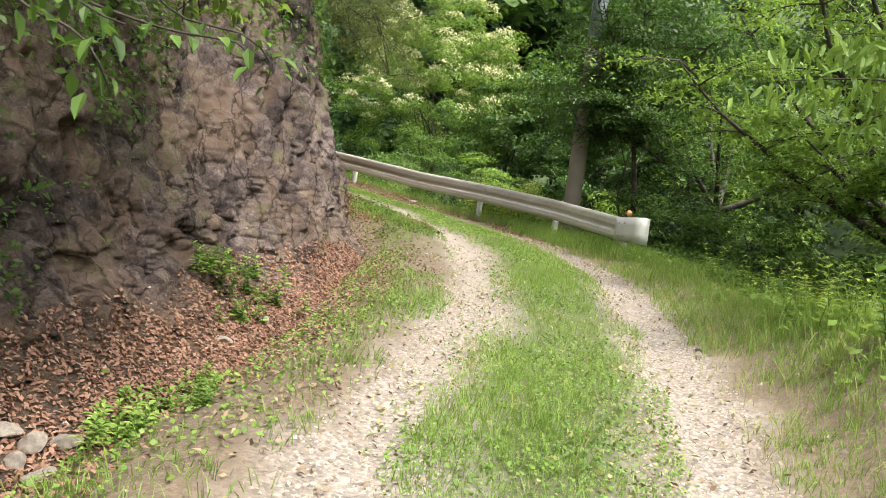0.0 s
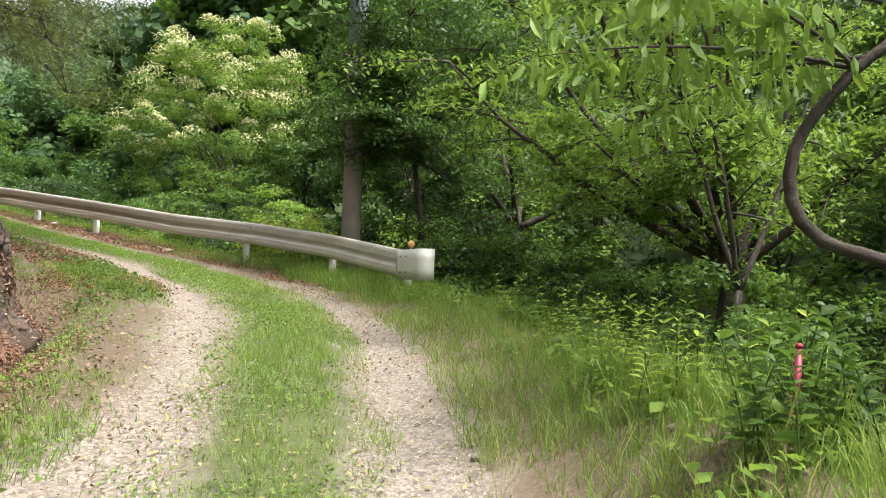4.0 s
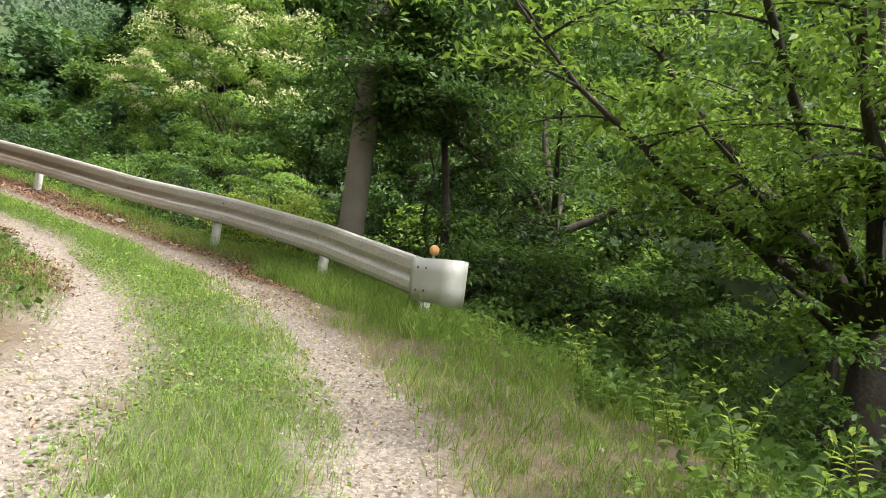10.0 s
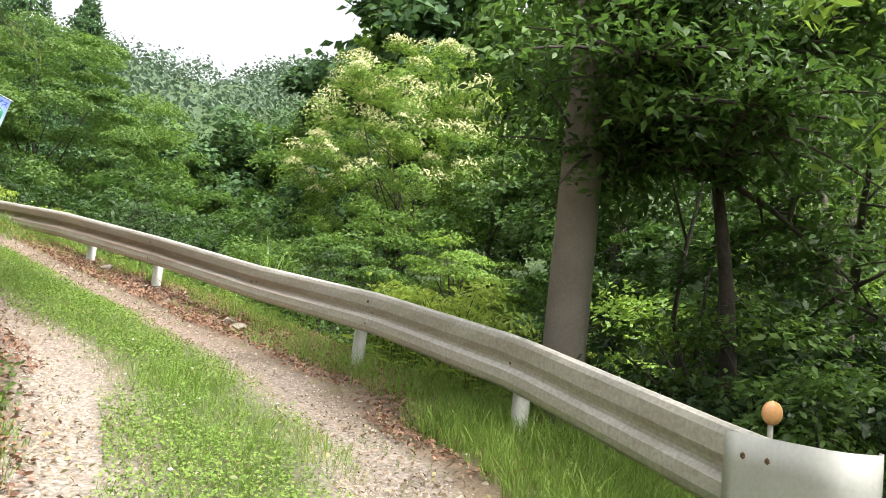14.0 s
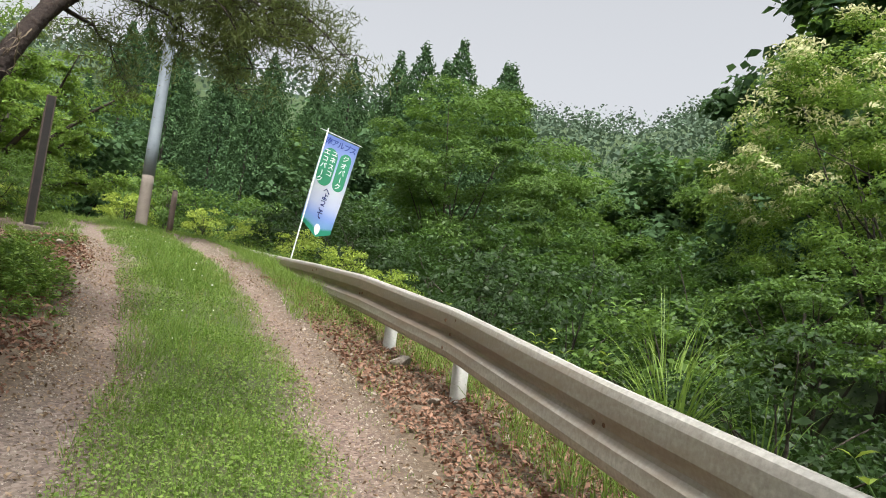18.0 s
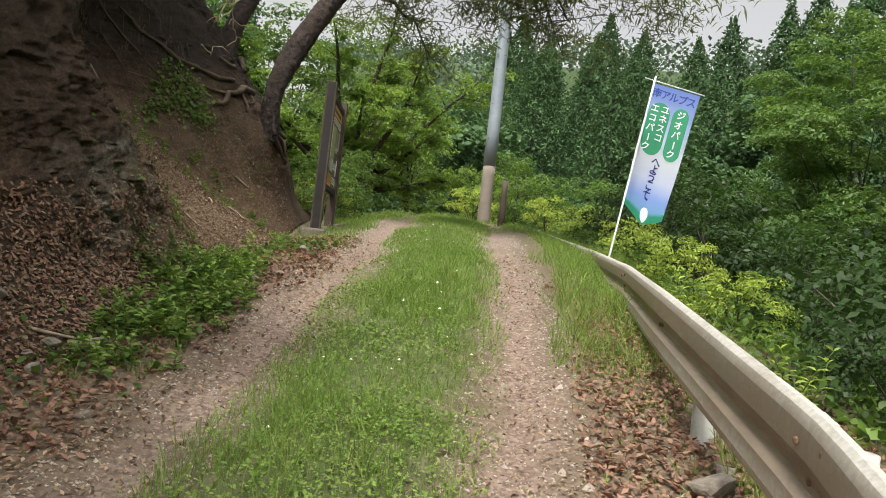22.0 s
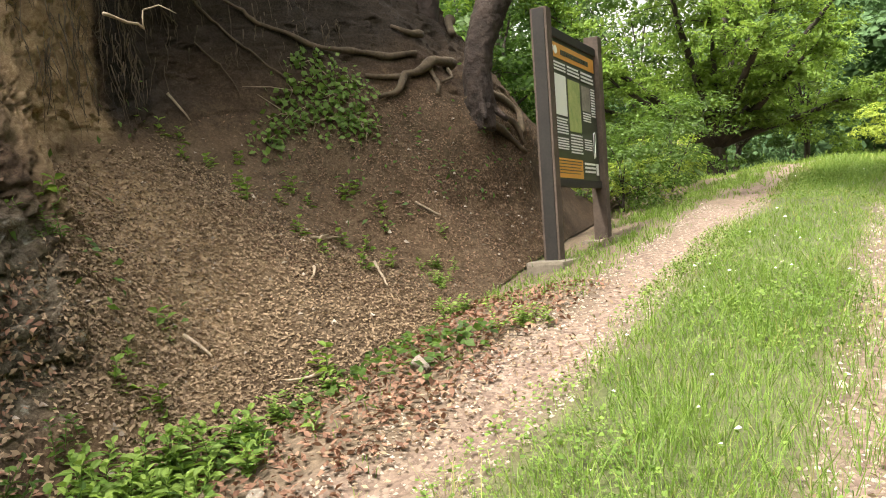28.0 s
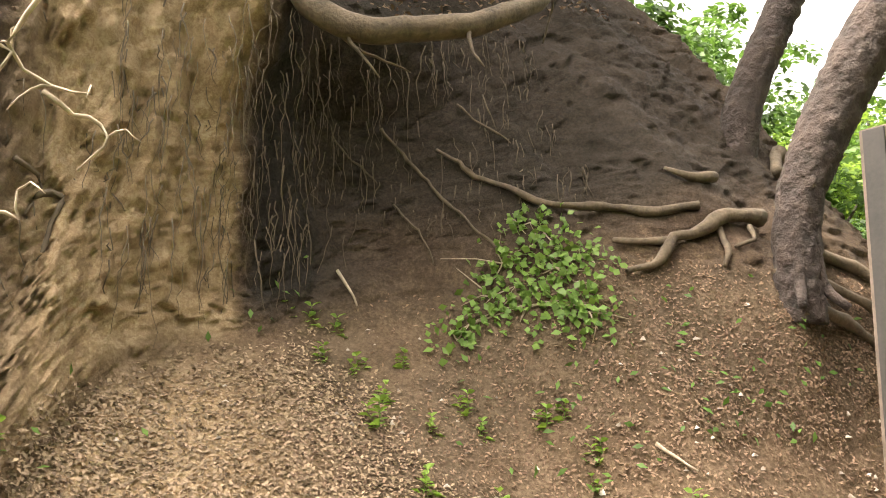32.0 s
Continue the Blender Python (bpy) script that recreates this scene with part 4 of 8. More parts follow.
# ---------------------------------------------------------------- writing
def writing(body, heavy=0.0):
    """Points and faces of a text in its own plane, centred, one unit high."""
    cu = bpy.data.curves.new("writing", "FONT")
    cu.offset = heavy
    cu.body, cu.align_x, cu.align_y, cu.resolution_u = body, "CENTER", "CENTER", 2
    ob = bpy.data.objects.new("writing", cu)
    scene.collection.objects.link(ob)
    bpy.context.view_layer.update()
    me = bpy.data.meshes.new_from_object(ob.evaluated_get(bpy.context.evaluated_depsgraph_get()))
    v = np.array([p.co[:2] for p in me.vertices]).reshape(-1, 2)
    f = [tuple(p.vertices) for p in me.polygons]
    bpy.data.objects.remove(ob)
    bpy.data.curves.remove(cu)
    bpy.data.meshes.remove(me)
    return v, f


# ---------------------------------------------------------------- banner
def build_banner():
    base = Vector((-7.93, 20.12, 2.2))
    tl, tr, bl, br = Vector((-7.79, 20.45, 4.56)), Vector((-7.32, 20.72, 4.38)), Vector((-8.0, 20.33, 3.16)), Vector((-7.5, 20.52, 2.96))
    banner = tagged(new("banner"), "blue and green cloth banner on a thin leaning pole", "banner")
    top = tl + (tl - base).normalized() * 0.08
    put("pole", tubes("pole", [([tuple(base.lerp(top, k / 6)) for k in range(7)], [0.011] * 7)], M["flag_white"], 10), banner, "thin white plastic pole")
    out = (tr - tl).normalized()
    put("crossbar", tubes("crossbar", [([tuple(tl - out * 0.12 + Vector((0, 0, 0.03))), tuple(tl + Vector((0, 0, 0.03))), tuple(tr + out * 0.05 + Vector((0, 0, 0.02)))], [0.006] * 3)], M["flag_white"], 8), banner, "thin white crossbar")
    face = (tr - tl).cross(bl - tl).normalized()
    if face.dot(Vector((-1.6, 14.9, 2.1)) - tl) < 0:
        face = -face

    def cloth(u, v, lift=0.0):
        p = tl.lerp(tr, u).lerp(bl.lerp(br, u), v)
        wave = 0.03 * math.sin(5.5 * v + 2.2 * u) * v + 0.02 * math.sin(9 * u + 3 * v) * v
        tip = max(0.0, v - 0.86) / 0.14
        q = p + face * (wave + lift)
        q.z -= 0.16 * tip * (1 - abs(u - 0.55) * 1.9)
        return q

    nu, nv = 14, 48
    v = [tuple(cloth(i / nu, j / nv)) for j in range(nv + 1) for i in range(nu + 1)]
    f = [(j * (nu + 1) + i, j * (nu + 1) + i + 1, (j + 1) * (nu + 1) + i + 1, (j + 1) * (nu + 1) + i) for j in range(nv) for i in range(nu)]
    m, n, l, b = material("banner_cloth")
    at = n.new("ShaderNodeAttribute")
    at.attribute_name = "down"
    weave = noise_node(n, l, 60.0)
    r = ramp(n, l, calc(n, l, "MULTIPLY_ADD", calc(n, l, "SUBTRACT", weave.outputs[0], 0.5), 0.03, at.outputs["Fac"]),
             [(0.0, (0.2, 0.3, 0.72)), (0.22, (0.34, 0.46, 0.82)), (0.45, (0.62, 0.7, 0.88)), (0.58, (0.74, 0.78, 0.88)), (0.74, (0.62, 0.68, 0.9)), (0.88, (0.26, 0.4, 0.84)), (0.945, (0.2, 0.42, 0.72)), (0.965, (0.03, 0.32, 0.2))])
    l.new(r.outputs[0], b.inputs["Base Color"])
    b.inputs["Roughness"].default_value = 0.8
    tr_s, mx = n.new("ShaderNodeBsdfTranslucent"), n.new("ShaderNodeMixShader")
    l.new(r.outputs[0], tr_s.inputs[0])
    mx.inputs[0].default_value = 0.45
    l.new(b.outputs[0], mx.inputs[1])
    l.new(tr_s.outputs[0], mx.inputs[2])
    l.new(mx.outputs[0], n["Material Output"].inputs[0])
    me = mesh_from("cloth", v, f, m, True)
    me.attributes.new("down", "FLOAT", "POINT").data.foreach_set("value", np.array([j / nv for j in range(nv + 1) for i in range(nu + 1)], np.float32))
    put("cloth", me, banner, "blue-white cloth with a green tip")

    def shape(name, pts, faces, mat, lift):
        put(name, mesh_from(name, [tuple(cloth(u, w, lift)) for u, w in pts], faces, mat), banner)

    def capsule(name, u0, u1, v0, v1):
        uc, ru = (u0 + u1) / 2, (u1 - u0) / 2
        rv = ru * 0.6 / 1.42
        rows = [(v0 + rv * (1 - math.cos(k * math.pi / 12)), math.sin(k * math.pi / 12)) for k in range(6)] + [(v0 + rv + (v1 - v0 - 2 * rv) * k / 20, 1.0) for k in range(21)] + [(v1 - rv * (1 - math.cos(k * math.pi / 12)), math.sin(k * math.pi / 12)) for k in reversed(range(6))]
        pts = [(uc + sgn * ru * w, vv) for vv, w in rows for sgn in (-1, -0.33, 0.33, 1)]
        fs = [(4 * k + j, 4 * k + j + 1, 4 * k + j + 5, 4 * k + j + 4) for k in range(len(rows) - 1) for j in range(3)]
        shape(name, pts, fs, M["flag_green"], 0.003)

    capsule("green_field", 0.06, 0.52, 0.135, 0.56)
    capsule("green_field", 0.58, 0.92, 0.135, 0.56)

    def column(body, u, v0, v1, size, mat, turn_bar=True):
        step = (v1 - v0) / len(body)
        for k, ch in enumerate(body):
            pts, fs = writing(ch, 0.018)
            if len(pts) == 0:
                continue
            c = v0 + step * (k + 0.5)
            if turn_bar and ch == "\u30fc":
                pts = np.stack([pts[:, 1], -pts[:, 0]], 1)
            shape("letter", [(u + p[0] * size / 0.55, c - p[1] * size / 1.42) for p in pts], fs, mat, 0.006)

    for k, ch in enumerate("\u5357\u30a2\u30eb\u30d7\u30b9"):
        pts, fs = writing(ch, 0.018)
        shape("letter", [(0.13 + 0.185 * k + p[0] * 0.115 / 0.55, 0.075 - p[1] * 0.115 / 1.42) for p in pts], fs, M["flag_blue"], 0.004)
    column("\u30b8\u30aa\u30d1\u30fc\u30af", 0.75, 0.155, 0.545, 0.1, M["flag_white"])
    column("\u30e6\u30cd\u30b9\u30b3", 0.4, 0.15, 0.45, 0.1, M["flag_white"])
    column("\u30a8\u30b3\u30d1\u30fc\u30af", 0.18, 0.155, 0.545, 0.1, M["flag_white"])
    column("\u3078\u3088\u3046\u3053\u305d", 0.5, 0.57, 0.89, 0.125, M["flag_ink"])
    disc = [(0.55, 0.95)] + [(0.55 + 0.09 * math.cos(k * math.pi / 8), 0.955 + 0.034 * math.sin(k * math.pi / 8)) for k in range(16)]
    shape("emblem", disc, [(0, 1 + k, 1 + (k + 1) % 16) for k in range(16)], M["flag_white"], 0.004)
    return banner


build_banner()

# ---------------------------------------------------------------- information board
def build_board():
    yaw = math.atan2(0.52, -1.07)
    at = Matrix.Translation((-10.315, 17.41, 2.41)) @ Matrix.Rotation(yaw, 4, "Z")
    board = tagged(new("information_board"), "dark green information board with orange header between brown timber posts", "sign board")
    board.matrix_basis = at
    for x, low in ((0.0, 0.0), (1.2, 0.1)):
        post = part("post", box(0.10, 0.13, 1.95 - low, (x, 0, 0.975 + low / 2), 0.006), M["wood_brown"], board)
        side = -1 if x == 0 else 1
        part("dark_inlay", box(0.012, 0.092, 1.93 - low, (x + side * 0.052, 0, 0.975 + low / 2), 0.002), M["wood_dark"], post, "black strip set into the post")
        cap = box(0.44 if x == 0 else 0.34, 0.3, 0.2, (x, 0.0, -0.04 + low), 0.025)
        part("footing", cap, M["old_concrete"], board, "weathered concrete footing")
    part("top_rail", box(1.1, 0.07, 0.07, (0.6, 0, 1.805), 0.005), M["wood_dark"], board)
    part("bottom_rail", box(1.1, 0.07, 0.06, (0.6, 0, 0.645), 0.005), M["wood_dark"], board)
    part("panel", box(1.1, 0.03, 1.1, (0.6, 0, 1.222), 0.002), M["panel_dark"], board)
    X = lambda u: 0.065 + 1.07 * u
    Z = lambda v: 1.77 - 1.1 * v

    def sheet(name, u0, u1, v0, v1, mat, y=-0.019, label=""):
        bm = box(X(u1) - X(u0), 0.004, Z(v0) - Z(v1), ((X(u0) + X(u1)) / 2, y, (Z(v0) + Z(v1)) / 2), 0)
        return part(name, bm, mat, board, label)

    sheet("header", 0.01, 0.99, 0.03, 0.135, M["print_orange"])
    for u in (0.06, 0.13):
        bm = bmesh.new()
        bmesh.ops.create_cone(bm, cap_ends=True, segments=20, radius1=0.033, radius2=0.033, depth=0.004, matrix=Matrix.Translation((X(u), -0.024, Z(0.083))) @ Matrix.Rotation(math.pi / 2, 4, "X"))
        part("emblem", bm, M["print_white"], board)
    rng = random.Random(5)
    u = 0.24
    while u < 0.84:
        w = rng.uniform(0.022, 0.034)
        sheet("title_mark", u, u + w, 0.068, 0.104, M["panel_dark"], -0.023)
        u += w + 0.012
    sheet("white_chart", 0.02, 0.32, 0.25, 0.54, M["print_white"])
    sheet("map", 0.36, 0.62, 0.26, 0.64, M["print_green"], label="green and yellow printed map")
    sheet("photograph", 0.66, 0.86, 0.27, 0.46, M["print_grey"])
    sheet("notice", 0.02, 0.6, 0.845, 0.985, M["print_orange"], label="orange notice box")
    def lines(u0, u1, v0, v1, count, mat=None, thick=0.5):
        for k in range(count):
            a = v0 + (v1 - v0) * k / count
            end = u1 - rng.choice((0, 0, 0.02, 0.08)) * (u1 - u0)
            sheet("text_line", u0, end, a, a + (v1 - v0) / count * thick, mat or M["print_white"], -0.0225)
    lines(0.02, 0.32, 0.165, 0.235, 3)
    lines(0.36, 0.62, 0.165, 0.24, 3)
    lines(0.66, 0.95, 0.165, 0.25, 3)
    lines(0.02, 0.31, 0.56, 0.68, 6)
    lines(0.02, 0.31, 0.7, 0.79, 5)
    lines(0.36, 0.62, 0.66, 0.81, 7)
    lines(0.67, 0.85, 0.475, 0.55, 4)
    lines(0.88, 0.97, 0.27, 0.5, 11)
    lines(0.67, 0.85, 0.68, 0.77, 5)
    lines(0.64, 0.9, 0.86, 0.95, 3)
    lines(0.05, 0.57, 0.86, 0.97, 5, M["panel_dark"], 0.25)
    sheet("code_mark", 0.93, 0.955, 0.86, 0.95, M["print_white"])
    sheet("code_mark", 0.965, 0.985, 0.86, 0.95, M["print_white"])
    ring = [(0.9, 0.62), (0.93, 0.61), (0.95, 0.66), (0.93, 0.72), (0.92, 0.8), (0.89, 0.82), (0.885, 0.76), (0.9, 0.68), (0.9, 0.62)]
    put("outline_map", tubes("outline_map", [([(X(a), -0.021, Z(c)) for a, c in ring], [0.004] * len(ring))], M["print_white"], 4), board)
    return board


build_board()

# short wooden post and red stake
def build_short_post():
    x, y = -14.35, 22.55
    p = tagged(new("wooden_post"), "short weathered wooden post at the verge", "post")
    p.location = (x, y, gz(x, y))
    put("shaft", tubes("shaft", [([(0, 0, z) for z in (-0.2, 0.3, 0.7, 0.95)], [0.07, 0.07, 0.065, 0.06])], M["wood_brown"], 12), p)
    put("cap", tubes("cap", [([(0, 0, z) for z in (0.95, 0.97, 0.985)], [0.06, 0.055, 0.03])], M["wood_dark"], 12), p)


build_short_post()


def build_stake():
    x, y = 2.89, 3.36
    z = gz(x, y)
    p = tagged(new("marker_stake"), "thin red plastic marker stake leaning in the bushes", "stake")
    p.matrix_basis = pose(x, y, z, -3, 6, 0)
    h = max(0.35, -0.15 - z)
    put("rod", tubes("rod", [([(0, 0, -0.2), (0, 0, h * 0.5), (0, 0, h)], [0.013, 0.013, 0.0125])], M["red"], 12), p)
    put("tip", tubes("tip", [([(0, 0, h), (0, 0, h + 0.012), (0, 0, h + 0.018)], [0.015, 0.014, 0.007])], M["red"], 12), p)


build_stake()

# ---------------------------------------------------------------- trees
def crown_points(rng, clumps, per, spread, flat, shape="round"):
    """Leaf places and facings of a crown in a unit ball, made of flattened clumps."""
    cs = []
    while len(cs) < clumps:
        p = rng.uniform(-1, 1, 3)
        r = np.linalg.norm(p)
        if r > 1 or r < 0.35 or (p[2] < -0.5 and rng.random() < 0.6):
            continue
        if shape == "cone" and np.hypot(p[0], p[1]) > (1 - p[2]) * 0.5:
            continue
        cs.append(p)
    cs = np.array(cs)
    if shape == "tier":
        cs[:, 2] = np.round(cs[:, 2] * 3.5) / 3.5 + rng.normal(0, 0.075, clumps)
    size = spread * rng.uniform(0.6, 1.25, clumps)
    off = rng.normal(0, 1, (clumps, per, 3))
    off /= np.linalg.norm(off, axis=2)[:, :, None]
    off *= rng.uniform(0.2, 1, (clumps, per, 1)) ** 0.5
    off[:, :, 2] *= flat
    off[:, :, 2] -= 0.35 * (off[:, :, 0] ** 2 + off[:, :, 1] ** 2) * (0.5 + flat)
    pts = cs[:, None] + off * size[:, None, None]
    ups = np.broadcast_to(cs[:, None] * 0.5 + np.array([0, 0, 0.9]), pts.shape) + off * 0.5
    return cs, pts.reshape(-1, 3), ups.reshape(-1, 3)


def limbs_to(rng, base, targets, r0, bend=0.25):
    """A tapered trunk with limbs curving to some of the clumps."""
    lines = []
    base = np.array(base, float)
    top = targets.mean(0) * [0.5, 0.5, 1] + [0, 0, 0.1]
    k = 9
    t = np.linspace(0, 1, k)[:, None]
    wig = np.cumsum(rng.normal(0, 0.02, (k, 3)), 0) * [1, 1, 0.2]
    trunk = base + (top - base) * t + wig * np.linalg.norm(top - base)
    trunk[0] = base
    rad = r0 * (1 - 0.75 * t[:, 0])
    rad[0] *= 1.35
    lines.append((trunk, rad))
    for c in targets:
        i = rng.integers(2, k - 1)
        a = trunk[i]
        m = (a + c) / 2 + [0, 0, bend * np.linalg.norm(c - a) * 0.3] + rng.normal(0, 0.06, 3)
        u = np.linspace(0, 1, 6)[:, None]
        lines.append(((1 - u) ** 2 * a + 2 * u * (1 - u) * m + u**2 * c, rad[i] * 0.5 * (1 - 0.85 * u[:, 0]) + 0.004))
    return lines


def make_tree(name, label, seed, height, radius, low, mat, bark, clumps=60, per=150, leaf=0.16, spread=0.26, flat=0.45, shape="round", aspect=0.5, trunk=0.16, blossom=0.0, droop=0.0, limbs=14, category="tree", squash=1.0):
    """A tree about the origin: crown from low to height, as wide as radius."""
    rng = np.random.default_rng(seed)
    cs, pts, ups = crown_points(rng, clumps, per, spread, flat, shape)
    half = np.array([radius, radius * squash, (height - low) / 2])
    mid = np.array([0, 0, (height + low) / 2])
    tree = tagged(new(name), label, category)
    pick = cs[rng.permutation(len(cs))[:limbs]] * half * 0.85 + mid
    lines = limbs_to(rng, (0, 0, -0.3), pick, trunk)
    if category == "tree" and limbs > 8:
        put("trunk", tubes("trunk", lines[:1], bark, 7), tree)
        for line in lines[1:]:
            put("limb", tubes("limb", [line], bark, 6), tree)
    else:
        put("trunk", tubes("trunk", lines, bark, 7), tree)
    wpts = pts * half + mid
    if blossom:
        lobe = np.repeat((cs[:, 2] > -0.3) & (np.linalg.norm(cs, axis=1) > 0.55) & (rng.random(len(cs)) < blossom), per)
        top = (pts - np.repeat(cs, per, 0))[:, 2] / spread
        high = lobe & (top > -0.02) & (rng.random(len(pts)) < 0.85)
        put("blossom", leaves_mesh("blossom", wpts[high] + [0, 0, 0.08], ups[high], leaf * 1.25, M["blossom"], rng, 0.34, 0.3), tree, "pale yellow flower spikes")
        wpts, ups = wpts[~high], ups[~high]
    if category == "tree":
        core = np.repeat(cs, 8, 0) * 0.82 + rng.normal(0, 1, (len(cs) * 8, 3)) * spread * np.array([0.4, 0.4, 0.12])
        wpts, ups = np.concatenate([wpts, np.repeat(core, 2, 0) * half + mid + rng.normal(0, leaf, (len(core) * 2, 3))]), np.concatenate([ups, np.broadcast_to(np.array([0, 0, 1.0]), (len(core) * 2, 3))])
    put("crown", leaves_mesh("crown", wpts, ups, leaf, mat, rng, aspect, droop), tree)
    return tree


def make_conifer(name, label, seed, height, radius, mat, per=1500, leaf=0.5):
    rng = np.random.default_rng(seed)
    h = rng.uniform(0.08, 1, per) ** 1.15
    ang = rng.uniform(0, 2 * np.pi, per)
    whorl = np.round(h * 16) / 16 + rng.normal(0, 0.022, per)
    r = radius * np.clip(1.04 - whorl, 0.02, 2) ** 0.75 * rng.uniform(0.25, 1, per) ** 0.6 * (1 + 0.25 * np.sin(ang * 5 + whorl * 40))
    p = np.stack([r * np.cos(ang), r * np.sin(ang), height * whorl - 0.18 * r], 1)
    up = np.stack([np.cos(ang) * 0.6, np.sin(ang) * 0.6, np.ones(per)], 1)
    tree = tagged(new(name), label, "tree")
    zs = np.linspace(-0.3, height * 0.97, 8)
    put("trunk", tubes("trunk", [([(0, 0, z) for z in zs], 0.16 * (1.05 - zs / height) + 0.01)], M["bark"], 7), tree)
    put("crown", leaves_mesh("crown", p, up, leaf, mat, rng, 0.42, 0.5), tree)
    return tree


def place(ob, x, y, size=1.0, turn=0.0, z=None, tall=1.0):
    g = gz(x, y) if z is None else z
    return Matrix.Translation((x, y, g)) @ Matrix.Rotation(turn, 4, "Z") @ Matrix.Diagonal((size, size, size * tall, 1))


def set_at(ob, x, y, **k):
    ob.matrix_basis = place(ob, x, y, **k)
    return ob


# the singled-out trees across the stream
g0 = gz(-16.3, 38.4)
set_at(make_tree("zelkova", "large round broadleaf tree with layered pale green crown", 11, 12.3 - g0, 4.9, max(0.8, 2.6 - g0), M["leaf_mid"], M["bark"], 130, 380, 0.165, 0.22, 0.22, "tier"), -16.3, 38.4)
g0 = gz(-1.3, 38.2)
set_at(make_tree("chestnut_tree", "chestnut tree in full pale yellow blossom", 12, 13.2 - g0, 5.2, max(0.8, 2.5 - g0), M["leaf_bright"], M["bark"], 190, 260, 0.16, 0.155, 0.5, "round", 0.42, blossom=0.7), -1.3, 38.2)
g0 = gz(-2.1, 33.1)
set_at(make_tree("dogwood", "small tree with flat spreading layers of pale leaves", 13, 4.9 - g0, 2.9, max(0.5, 0.8 - g0), M["leaf_mid"], M["bark"], 52, 220, 0.14, 0.34, 0.2, "tier"), -2.1, 33.1)
g0 = gz(1.4, 31.3)
set_at(make_tree("dogwood", "small tree with flat spreading layers of pale leaves", 14, 4.5 - g0, 2.4, max(0.5, 0.8 - g0), M["leaf_bright"], M["bark"], 48, 210, 0.14, 0.34, 0.2, "tier"), 1.4, 31.3)
set_at(make_tree("broadleaf_tree", "broadleaf tree with a dense drooping dark crown beside the utility pole", 15, 7.0, 2.1, 1.7, M["leaf_dark"], M["bark"], 52, 380, 0.1, 0.3, 0.6, "round", 0.42, 0.03, droop=0.6, limbs=6), 3.6, 13.4)

# kinds that stand in numbers
mid_kinds = [make_tree("broadleaf_tree", "broadleaf tree in full dark green leaf on the slope", 21, 9.0, 3.4, 0.9, M["leaf_mid"], M["bark"], 60, 150, 0.21, 0.28, 0.4, aspect=0.55),
             make_tree("broadleaf_tree", "broadleaf tree with loose layered green crown", 22, 8.0, 3.0, 0.7, M["leaf_dark"], M["bark"], 56, 150, 0.21, 0.3, 0.25, "tier", aspect=0.55),
             make_tree("broadleaf_tree", "young broadleaf tree with bright green leaves", 23, 6.5, 2.4, 0.5, M["leaf_bright"], M["bark"], 48, 130, 0.18, 0.3, 0.4, aspect=0.5)]
far_kinds = [make_tree("hill_tree", "distant broadleaf tree on the wooded hillside", 31, 11.0, 4.6, 0.6, M["leaf_far_hazed"], M["bark"], 54, 85, 0.45, 0.28, 0.5, limbs=4, aspect=0.7),
             make_tree("hill_tree", "distant broadleaf tree on the wooded hillside", 32, 10.0, 4.2, 0.6, M["leaf_mid"], M["bark"], 50, 85, 0.45, 0.3, 0.35, "tier", limbs=4, aspect=0.7),
             make_conifer("larch", "tall feathery conifer on the hillside", 33, 15.0, 4.3, M["leaf_conifer"], 8500, 0.3),
             make_conifer("cedar", "dark pointed conifer on the hillside", 34, 13.0, 3.4, M["leaf_conifer"], 7000, 0.3)]
bush_kinds = [make_tree("bush", "leafy green bush on the slope", 41, 1.7, 1.0, 0.0, M["leaf_mid"], M["bark"], 30, 100, 0.08, 0.36, 0.5, limbs=8, trunk=0.03, category="bush"),
              make_tree("bush", "pale yellow-green bush on the slope", 42, 1.3, 0.85, 0.0, M["leaf_yellow"], M["bark"], 24, 80, 0.1, 0.38, 0.5, "round", 0.35, limbs=8, trunk=0.025, category="bush"),
              # this kind's leaves are darkened to stand for shade
              make_tree("bush", "bush under the trees with leaves darkened for shade", 43, 1.6, 1.1, 0.0, M["leaf_shaded"], M["bark"], 30, 120, 0.075, 0.36, 0.4, limbs=8, trunk=0.03, category="bush")]
rng = np.random.default_rng(77)
used = set()


def spread_kind(kinds, k, x, y, size, turn, tall=1.0, group=""):
    """The first of a kind is set in place, the others are copies of it."""
    ob = kinds[k]
    if ob.name not in used:
        used.add(ob.name)
        ob.matrix_basis = place(ob, x, y, size, turn, tall=tall)
        tagged(ob, group=group)
        return ob
    return copy_thing(ob, place(ob, x, y, size, turn, tall=tall) @ Matrix.Diagonal((1 / ob.scale[0], 1 / ob.scale[1], 1 / ob.scale[2], 1)))


